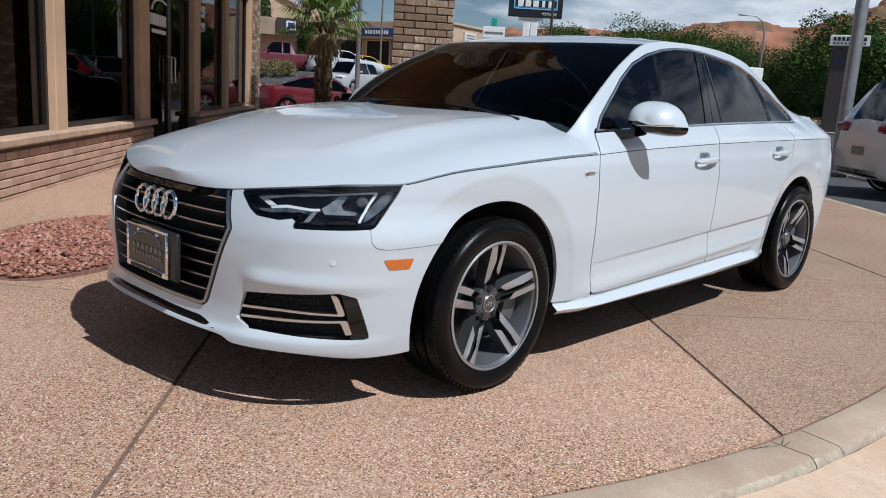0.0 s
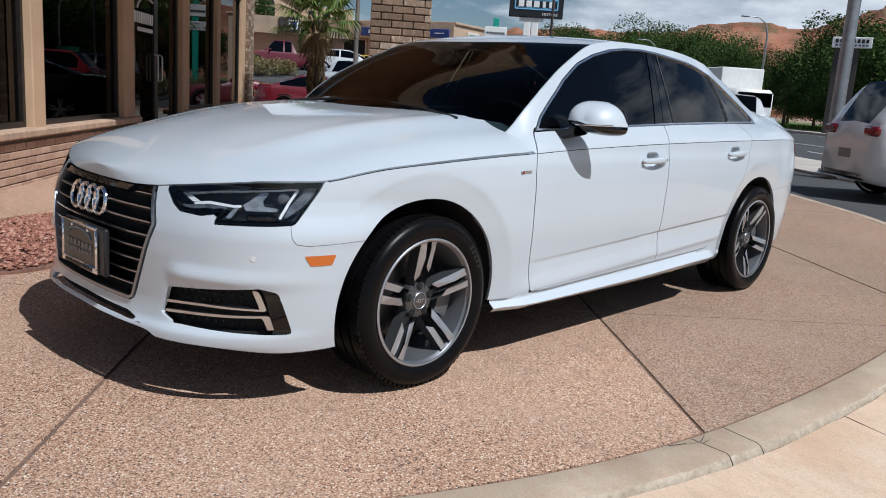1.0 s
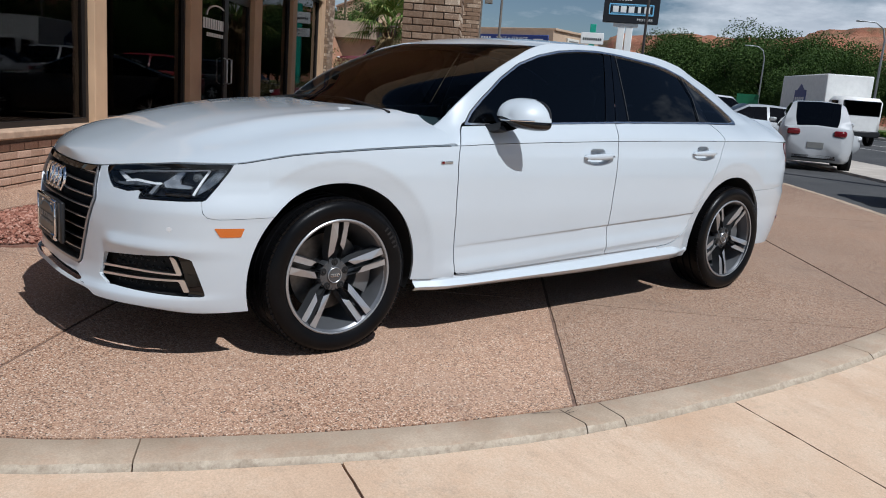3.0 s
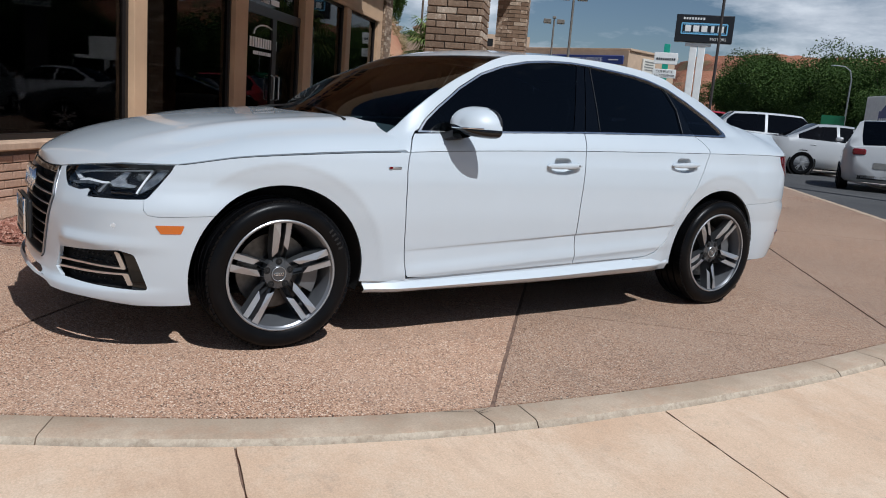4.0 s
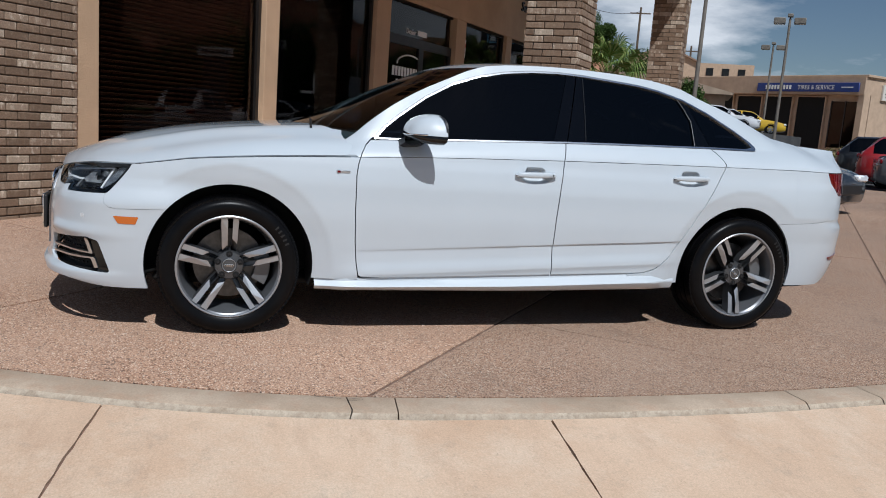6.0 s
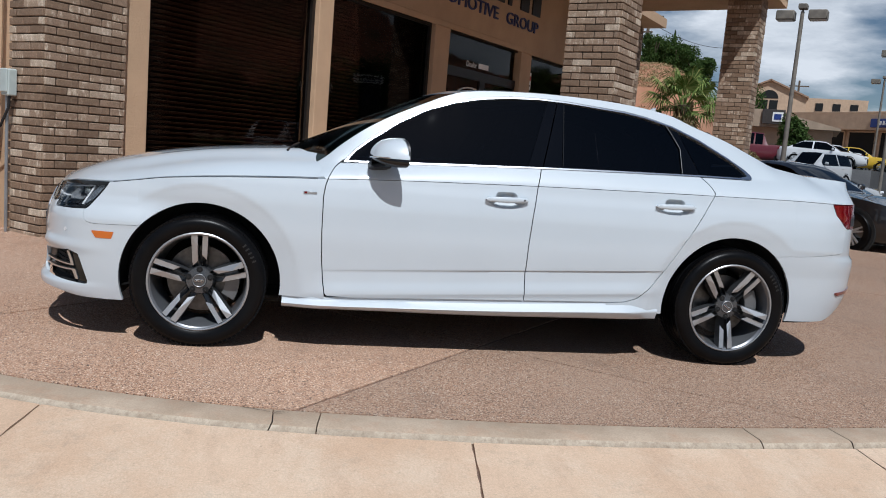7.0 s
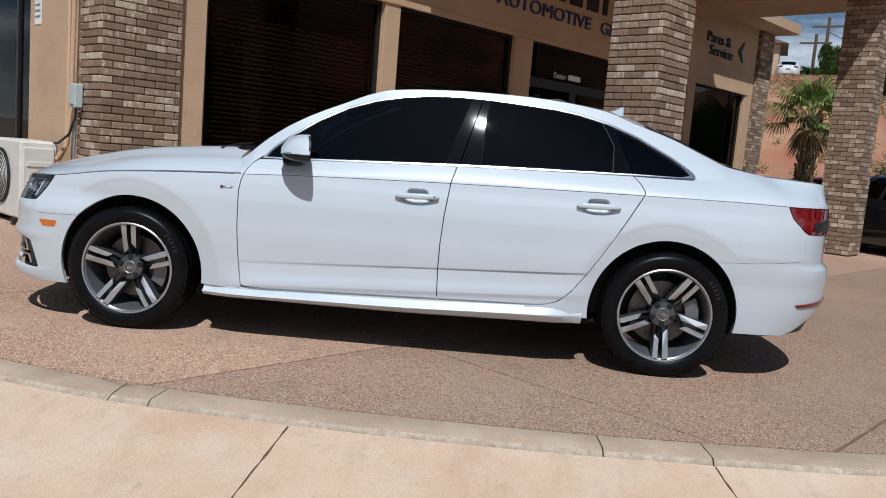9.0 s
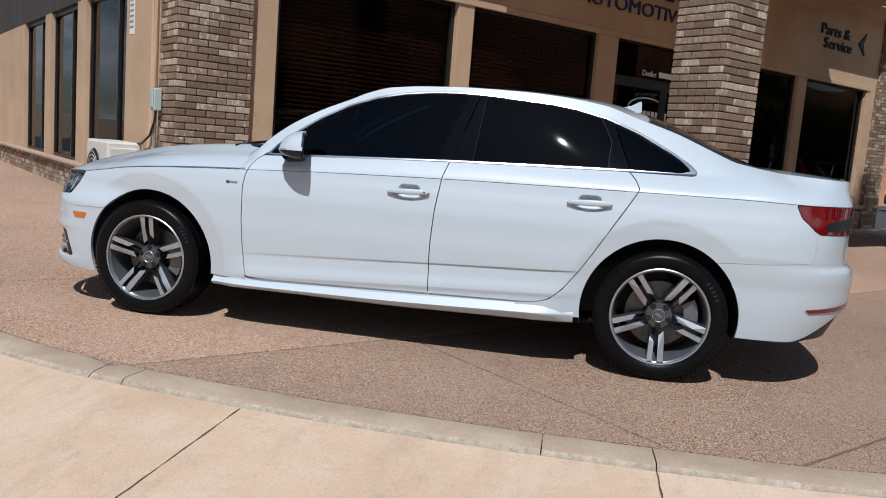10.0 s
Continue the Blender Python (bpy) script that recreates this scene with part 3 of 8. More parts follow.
hood_mid = curve([(-0.9, 0.704), (-0.868, 0.713), (-0.84, 0.74), (-0.79, 0.772), (-0.7, 0.812), (-0.54, 0.872), (-0.38, 0.914), (-0.22, 0.945), (-0.055, 0.968), (0.107, 0.985), (0.27, 0.999), (0.42, 1.01), (0.6, 1.016)])


def hood(a, v):
    """The hood: from its shut line (v = 0) to the middle (v = 1)."""
    e = Vector(low(a, z_top_low(a)))
    xm = e.x
    zm = max(hood_mid(xm), e.z)
    s = 1 - v
    w = -e.y * s
    z = e.z + (zm - e.z) * (1 - s ** (2.6 + 2.6 * smooth01(-0.5, 0.35, e.x)))
    ridge = 0.62 + 0.1 * smooth01(-0.6, 0.4, e.x)
    z += 0.006 * math.exp(-((w - ridge * 0.8) / 0.05) ** 2) * smooth01(-0.7, -0.2, e.x) * smooth01(0.02, 0.08, zm - e.z)
    z -= 0.010 * math.exp(-((w - ridge * 0.8 - 0.13) / 0.07) ** 2) * smooth01(-0.7, -0.2, e.x) * smooth01(0.02, 0.08, zm - e.z)
    return (e.x, e.y * s, z)


GAP = 0.0025
flank = lambda a, z: a if XF <= a <= XR else low(a, z)[0]
ARCH = [lambda a, z, c=c: math.hypot(flank(a, z) - c, z - 0.325) - 0.386 for c in (0.004, 2.812)]
NEAR_XR = [XR + d for d in (0.0004, 0.001, 0.002, 0.0035, 0.0055, 0.008, 0.011)]
NEAR_XF = [XF - d for d in (0.0006, 0.0015, 0.003, 0.005, 0.008)]
front_gap = [(0.611, 0.285), (0.598, 0.36), (0.587, 0.465), (0.579, 0.61), (0.577, 0.783), (0.585, 0.84), (0.599, 0.884), (0.625, 0.93), (0.668, 0.97)]
mid_gap = [(1.645, 0.26), (1.636, 0.455), (1.638, 0.603), (1.648, 0.75), (1.668, 0.914), (1.7, 1.03)]
rear_gap = [(2.12, 0.322), (2.2, 0.33), (2.27, 0.352), (2.335, 0.413), (2.4, 0.5), (2.465, 0.603), (2.56, 0.765), (2.647, 0.912), (2.661, 0.944), (2.64, 0.985), (2.59, 1.04)]
sill_line = lambda x: 0.277 + (x - 0.577) * 0.0309
dlo = [(0.668, 0.958), (0.72, 1.02), (0.794, 1.081), (0.938, 1.183), (1.083, 1.261), (1.231, 1.313), (1.381, 1.346), (1.532, 1.364), (1.684, 1.371), (1.85, 1.367), (1.995, 1.357), (2.183, 1.344), (2.31, 1.326), (2.471, 1.288), (2.636, 1.225), (2.807, 1.136), (2.9, 1.078), (2.93, 1.05), (2.932, 1.036), (2.92, 1.027), (2.63, 1.024), (2.0, 1.009), (1.7, 1.0), (0.81, 0.962)]
in_dlo = poly_sd(dlo)
front_door_poly = poly_sd(front_gap + mid_gap[::-1])
rear_door_poly = poly_sd(mid_gap + rear_gap[::-1])
in_lamp = poly_sd([(-0.435, 0.8), (-0.453, 0.7781), (-0.513, 0.7058), (-0.562, 0.6558), (-0.580, 0.6428), (-0.671, 0.6381), (-0.919, 0.6318), (-0.914, 0.648), (-0.894, 0.6672), (-0.980, 0.6532), (-1.075, 0.6589), (-1.112, 0.6793), (-1.160, 0.7188), (-1.172, 0.76), (-1.170, 0.8)])
grille_ab = [(a_front(w, z), z) for w, z in ((0.0, 0.8), (0.375, 0.8), (0.378, 0.72), (0.434, 0.605), (0.428, 0.585), (0.336, 0.338), (0.315, 0.327), (0.0, 0.322))]
grille_ab = [(XF - ARC - 0.3, 0.8)] + grille_ab[1:-1] + [(XF - ARC - 0.3, 0.325)]
in_grille = poly_sd(grille_ab)
slot_ab = [(XF - ARC - 0.3, 0.304), (-1.275, 0.29), (-1.175, 0.262), (-1.3, 0.269), (XF - ARC - 0.3, 0.277)]
in_slot = poly_sd(slot_ab)
in_intake = poly_sd([(-1.094, 0.405), (-1.12, 0.316), (-1.066, 0.283), (-0.545, 0.27), (-0.627, 0.416), (-0.7, 0.431)])
seam = [(a_front_x(-0.553, 0.66), 0.70), (a_front_x(-0.553, 0.6), 0.6), (a_front_x(-0.54, 0.578), 0.58), (a_front_x(-0.5, 0.575), 0.574), (-0.2, 0.582), (-0.2, 0.95), (a_front_x(-0.55, 0.7), 0.95)]
in_fender_nose = poly_sd(seam)
tail_poly = poly_sd([(a_rear_x(3.40, 0.93), 0.928), (a_rear_x(3.43, 0.88), 0.87), (a_rear_x(3.50, 0.8), 0.812), (a_rear_x(3.53, 0.8), 0.797), (a_rear(0.42, 0.8), 0.792), (a_rear(0.40, 0.9), 0.925), (a_rear(0.6, 0.9), 0.935)])
rear_seam = poly_sd([(2.9, 0.606), (3.4, 0.648), (a_rear_x(3.49, 0.65), 0.655), (a_rear_x(3.515, 0.7), 0.68), (a_rear_x(3.515, 0.7), 1.2), (2.9, 1.2)])

A_END = XR + ARC
us_front = sorted(set(steps(XF - ARC, XF, 0.02) + steps(XF, 0.62, 0.02)))
zs_all = steps(0.16, 0.96, 0.0133)
under = lambda a, z: z_top_low(a) - GAP - z
lip_low = curve([(-1.6, 0.262), (-1.2, 0.252), (-1.15, 0.247), (-1.1, 0.23), (-0.85, 0.224), (-0.556, 0.204), (-0.4, 0.203), (0.1, 0.21)])
bottom_front = lambda a, z: z - lip_low(a)


def body_panels(car):
    """The skin of the saloon, panel by panel, on both sides."""
    both = []

    def pair(name, vf, material, label=""):
        both.append(solid(name, vf, material, car, label))
        both.append(solid(name, mirrored(vf), material, car, label))
        return both[-2:]

    # front bumper, one piece across the nose
    keep = [under, bottom_front, lambda a, z: in_grille(a, z) - 0.004, lambda a, z: in_slot(a, z), lambda a, z: in_intake(a, z), lambda a, z: in_lamp(a, z) - GAP, lambda a, z: in_fender_nose(a, z) - 0.001, ARCH[0]]
    bumper = mirrored(sheet(sorted(steps(XF - ARC, -0.1, 0.0125) + NEAR_XF), steps(0.18, 0.8, 0.0105), keep, low, MID, 0.018), True)
    front_bumper = solid("front_bumper", bumper, WHITE, car)
    # fenders
    keep = [under, lambda a, z: max(-in_fender_nose(a, z) - 0.001, a + 0.2), lambda a, z: in_lamp(a, z) - GAP, ARCH[0], lambda a, z: -front_door_outer(a, z), lambda a, z: z - 0.272]
    fender = sheet(sorted(steps(a_front_x(-0.56, 0.65) - 0.02, 0.68, 0.014) + NEAR_XF), steps(0.26, 0.9, 0.012), keep, low, MID, 0.02)
    pair("front_fender", fender, WHITE)
    # doors, skin below and above the shoulder line
    for name, poly in (("front_door", front_door_poly), ("rear_door", rear_door_poly)):
        lo, hi = (0.55, 1.72) if name == "front_door" else (1.6, 2.7)
        # rows of the mesh follow the rising crease low on the door
        zz = lambda a, v: v + 0.0515 * (a - 0.57) * (1 - smooth01(0.45, 0.75, v))
        hx = 1.503 if name == "front_door" else 2.428
        hz = 0.829 if name == "front_door" else 0.854
        rows = sorted(steps(0.2, 0.96, 0.0095) + [0.291, 0.299, 0.356, 0.366, 0.412, 0.416])
        lower = sheet(steps(lo, hi, 0.02), rows, [lambda a, v, p=poly: -p(a, zz(a, v)) - GAP, lambda a, v: z_crease(a) - 0.003 - zz(a, v), lambda a, v: zz(a, v) - sill_line(a) - GAP, lambda a, v: ARCH[1](a, zz(a, v)), lambda a, v: in_cup(a - hx, zz(a, v) - hz)], lambda a, v: low(a, zz(a, v)), MID, 0.0)
        upper = sheet(steps(lo, hi, 0.02), steps(0.86, 1.06, 0.01), [lambda a, z, p=poly: -p(a, z) - GAP, lambda a, z: z - z_crease(a), lambda a, z: z_belt(a) - z - 0.004], high, MID, 0.0)
        vf = merged(lower, upper)
        vf = finish_sheet(vf[0], vf[1], MID, 0.018)
        doors = pair(name, vf, WHITE)
        for side, door in zip((1, -1), doors):
            door_handle(door, hx, hz, side, name == "front_door")
    # rear quarter with roof rail, pillars and boot shoulder
    not_door = [lambda a, z: min(front_door_poly(a, z), rear_door_poly(a, z)) - GAP]
    q_low = sheet(sorted(steps(2.1, A_END, 0.016) + NEAR_XR), steps(0.2, 0.96, 0.0125), [lambda a, z: z_top_low(a) - 0.003 - z, lambda a, z: max(-rear_seam(a, z) - 0.001, 2.95 - a), lambda a, z: tail_poly(a, z) - GAP, ARCH[1], lambda a, z: rear_door_poly(a, z) - GAP, lambda a, z: z - 0.27, lambda a, z: a - 2.1 + 0.0 * z, lambda a, z: a_rear(0.44, 0.8) - a], low, MID, 0.0)
    q_high = sheet(steps(0.5, a_rear(0.46, 0.9), 0.018), steps(0.85, 1.42, 0.01), [lambda a, z: z - z_top_low(a), lambda a, z: z_edge(a) - z, lambda a, z: in_dlo(a, z) - 0.003, lambda a, z: max(z - z_belt(a) + 0.0, max(a - 2.5, 0.75 - a)), not_door[0], lambda a, z: max(a - 0.585, z - 0.88)], high, MID, 0.0)
    vf = merged(q_low, q_high)
    vf = finish_sheet(vf[0], vf[1], MID, 0.016)
    pair("side_panel", vf, WHITE)
    # rear bumper
    keep = [lambda a, z: z - 0.235 - 0.02 * smooth01(3.2, 3.7, a), lambda a, z: rear_seam(a, z) - 0.001, ARCH[1], lambda a, z: (0.8 if a < a_rear(0.5, 0.75) else 0.7) - z, lambda a, z: tail_poly(a, z) - GAP, lambda a, z: a - 2.95, lambda a, z: z - (0.255 + 0.15 * smooth01(a_rear_x(3.46, 0.35), a_rear_x(3.72, 0.35), a)) if a > XR else 1.0]
    rb = mirrored(sheet(sorted(steps(2.95, A_END, 0.016) + NEAR_XR), steps(0.23, 0.82, 0.0115), keep, low, MID, 0.018), True)
    rear_bumper = solid("rear_bumper", rb, WHITE, car)
    dif = mirrored(sheet(steps(a_rear(0.80, 0.4), A_END, 0.03), steps(0.26, 0.46, 0.02), [], lambda a, z: (low(a, z)[0] - 0.022, low(a, z)[1] * 0.985, z), MID), True)
    solid("diffuser", dif, TRIM, rear_bumper, "matt black lower valance")
    refl = sheet(steps(a_rear_x(3.47, 0.43), a_rear(0.5, 0.43), 0.01), steps(0.39, 0.48, 0.006), [lambda a, z: -poly_sd([(a_rear_x(3.5, 0.43), 0.424), (a_rear_x(3.525, 0.43), 0.407), (a_rear(0.55, 0.43), 0.425), (a_rear(0.55, 0.43), 0.448)])(a, z)], lambda a, z: tuple(Vector(low(a, z)) + Vector((0.004, -0.004, 0))), MID, 0.008)
    solid("rear_reflector", refl, REDLENS, rear_bumper, "slim red reflector")
    solid("rear_reflector", mirrored(refl), REDLENS, rear_bumper, "slim red reflector")
    # boot lid, roof, screens
    us = steps(0.34, A_END, 0.025)
    vs = [v / 22 for v in range(23)]
    xw = lambda f: (lambda a, v: f(*lid(a, v)[:2]))
    roof = mirrored(sheet(steps(0.9, 2.9, 0.025), vs, [xw(lambda x, y: x - (1.13 + 0.07 * (y / 0.5) ** 2)), xw(lambda x, y: 2.66 + 0.03 * (y / 0.5) ** 2 - x)], lid, MID, 0.0), True)
    rails_front = mirrored(sheet(steps(0.5, 1.4, 0.02), vs, [xw(lambda x, y: -y - w_edge(x) + 0.008), xw(lambda x, y: 1.14 + 0.07 * (y / 0.5) ** 2 - x)], lid, MID, 0.01), False)
    rails_rear = sheet(steps(2.4, 3.4, 0.02), vs, [xw(lambda x, y: -y - w_edge(x) + 0.016), xw(lambda x, y: x - 2.67), xw(lambda x, y: 3.29 - x)], lid, MID, 0.01)
    solid("roof", finish_sheet(*roof, MID, 0.012), WHITE, car)
    for vf in (rails_front, mirrored(rails_front), rails_rear, mirrored(rails_rear)):
        solid("pillar_cover", vf, WHITE, car)
    ws = mirrored(sheet(steps(0.36, 1.4, 0.03), vs, [xw(lambda x, y: w_edge(x) - 0.01 + y), xw(lambda x, y: 1.125 + 0.07 * (y / 0.5) ** 2 - x)], lid, MID), True)
    wsh = solid("windscreen", ws, WINDSCREEN, car, "tinted windscreen")
    rw = mirrored(sheet(steps(2.5, 3.4, 0.03), vs, [xw(lambda x, y: w_edge(x) - 0.018 + y), xw(lambda x, y: x - 2.665 - 0.03 * (y / 0.5) ** 2), xw(lambda x, y: 3.285 - x)], lid, MID), True)
    solid("rear_screen", rw, SIDEGLASS, car, "dark tinted rear screen")
    frit = sheet(steps(2.5, 3.4, 0.03), [v / 40 for v in range(16)], [xw(lambda x, y: w_edge(x) - 0.0165 + y), xw(lambda x, y: -y - w_edge(x) + 0.075), xw(lambda x, y: x - 2.68), xw(lambda x, y: 3.28 - x)], lambda a, v: tuple(Vector(lid(a, v)) + Vector((0, 0, 0.002))), MID)
    for vf in (frit, mirrored(frit)):
        solid("screen_seal", vf, VOID, car, "matt black seal of the rear screen")
    boot_top = sheet(steps(3.1, A_END, 0.02), vs, [xw(lambda x, y: x - 3.295)], lid, MID, 0.0)
    boot_back_high = sheet(steps(a_rear(0.46, 0.9), A_END, 0.02), steps(0.92, 1.06, 0.01), [lambda a, z: z - z_top_low(a), lambda a, z: z_edge(a) - z], high, MID, 0.0)
    boot_back = sheet(steps(a_rear(0.44, 0.8), A_END, 0.02), steps(0.62, 0.96, 0.015), [lambda a, z: z_top_low(a) - z, lambda a, z: z - 0.705, lambda a, z: tail_poly(a, z) - GAP], low, MID, 0.0)
    vf = mirrored(merged(boot_top, boot_back_high, boot_back), True)
    solid("boot_lid", finish_sheet(*vf, MID, 0.01), WHITE, car)
    # hood
    us = steps(XF - ARC, 0.62, 0.02)
    hx = lambda f: (lambda a, v: f(*hood(a, v)[:2]))
    hd = mirrored(sheet(us, [v / 26 for v in range(27)], [hx(lambda x, y: 0.335 + 0.13 * (abs(y) / 0.6) ** 2 + 0.3 * smooth01(0.6, 0.74, abs(y)) - x), lambda a, v: 0.592 + 0.06 * smooth01(0.01, 0.12, v) - a, lambda a, v: v - 0.009], hood, MID, 0.0), True)
    solid("hood", finish_sheet(*hd, MID, 0.022), WHITE, car)
    cowl = mirrored(sheet(steps(0.2, 0.62, 0.04), [v / 10 for v in range(11)], [lambda a, v: v - 0.08], lambda a, v: tuple(Vector(hood(a, v)) - Vector((0, 0, 0.03))), MID), True)
    solid("cowl", cowl, TRIM, car, "black plastic cowl under the windscreen")
    for y0, y1 in ((-0.62, 0.05), (-0.05, 0.58)):
        solid("wiper", tube([(0.46 - 0.12 * abs(t * (y1 - y0) + y0), t * (y1 - y0) + y0, 1.018 - 0.1 * (t * (y1 - y0) + y0) ** 2 + 0.012) for t in (0, 0.25, 0.5, 0.75, 1)], 0.007, 6), TRIM, car, "black wiper arm")
    # near-black bead along the shut line of the hood
    seal = tube([tuple(Vector(low(a, z_top_low(a) - 0.003)) + Vector((0.0, 0.004, 0.0015))) for a in steps(-0.43, 0.545, 0.03)], 0.0017, 6)
    pair("hood_seal", seal, VOID)
    # side skirts
    sk = [(0.215, 0.875), (0.219, 0.897), (0.2365, 0.915), (0.24, 0.9165), (0.2435, 0.915), (0.2615, 0.893), (0.265, 0.8915), (0.2775, 0.8915), (0.2785, 0.88)]
    ledge = {3: 1.0, 2: 0.9, 4: 0.9}
    verts, faces = [], []
    xs = steps(0.402, 2.40, 0.05)
    for x in xs:
        e = min(smooth01(0.40, 0.56, x), 1 - smooth01(2.22, 2.40, x))
        for j, (z, w) in enumerate(sk):
            # a ledge that grows out behind the front wheel and dies away before the rear one
            w += 0.014 * ledge.get(j, 0.0) * smooth01(0.46, 0.7, x) * (1 - smooth01(2.22, 2.36, x))
            verts.append(Vector((x, -(w - 0.032 * (1 - e)), z + (x - 0.577) * 0.0309 * (z - 0.215) / 0.06 + 0.018 * smooth01(1.3, 2.4, x))))
    n = len(sk)
    for i in range(len(xs) - 1):
        for j in range(n - 1):
            faces.append([i * n + j, i * n + j + 1, (i + 1) * n + j + 1, (i + 1) * n + j])
    pair("side_skirt", finish_sheet(verts, faces, MID, 0.0), WHITE)
    dark_bits(car)
    return front_bumper


def front_door_outer(a, z):
    """Positive behind the front door's leading gap."""
    k = 0
    pts = front_gap
    if z <= pts[0][1]:
        xg = pts[0][0]
    elif z >= pts[-1][1]:
        xg = pts[-1][0]
    else:
        while z > pts[k + 1][1]:
            k += 1
        t = (z - pts[k][1]) / (pts[k + 1][1] - pts[k][1])
        xg = pts[k][0] + t * (pts[k + 1][0] - pts[k][0])
    return a - xg + GAP


CUP = [(-0.058, 0.026), (-0.044, 0.041), (0.04, 0.043), (0.056, 0.03), (0.062, 0.004), (0.102, -0.006), (0.075, -0.031), (0.035, -0.042), (-0.03, -0.042), (-0.072, -0.031), (-0.102, -0.008), (-0.062, 0.002)]
in_cup = poly_sd(CUP)


def door_handle(door, hx, hz, side, keyed):
    """A bowed pull bar across a hollow pressed into the door skin."""
    y0 = -width_at(hx, hz)
    verts, faces, n = [], [], 12
    xs = [i / 20 for i in range(21)]
    for t in xs:
        e = math.sin(math.pi * min(1, max(0, t))) ** 0.3
        for k in range(n):
            an = 2 * math.pi * k / n
            c, sn = math.cos(an), math.sin(an)
            verts.append(Vector((hx - 0.112 + 0.224 * t, y0 - 0.012 - 0.011 * math.sin(math.pi * t) + 0.011 * math.copysign(abs(c) ** 0.7, c), hz + 0.006 * t + 0.0155 * e * math.copysign(abs(sn) ** 0.6, sn))))
    for i in range(20):
        for k in range(n):
            a, b = i * n + k, i * n + (k + 1) % n
            faces.append([a, b, b + n, a + n])
    faces += [list(range(n)), list(range(20 * n, 21 * n))[::-1]]
    ends = [box(hx + dx, y0 - 0.008, hz + (0.0 if dx < 0 else 0.006), 0.03, 0.026, 0.024, 0.008) for dx in (-0.092, 0.092)]
    bar = merged((verts, faces), *ends)
    cup = sheet(steps(-0.105, 0.105, 0.007), steps(-0.046, 0.046, 0.004), [lambda u, v: -in_cup(u, v)], lambda u, v: (hx + u, -width_at(hx + u, hz + v) + 0.03 * smooth01(0.0, 0.022, -in_cup(u, v)), hz + v), MID, 0.0)
    for nm, vf, mt, lb in (("handle", bar, WHITE, ""), ("handle_cup", cup, WHITE, "hollow pressed behind the handle")):
        solid(nm, vf if side > 0 else mirrored(vf), mt, door, lb)
    if keyed:
        vf = tube([(hx + 0.088, y0 - 0.018, hz + 0.006), (hx + 0.088, y0 - 0.027, hz + 0.006)], 0.005, 10)
        solid("lock_button", vf if side > 0 else mirrored(vf), TRIM, door, "small black lock button")


HANDLE_CUP = plain("white_handle_cup", (0.6, 0.61, 0.62), 0.35, 0, 0.05, coat=0.6)


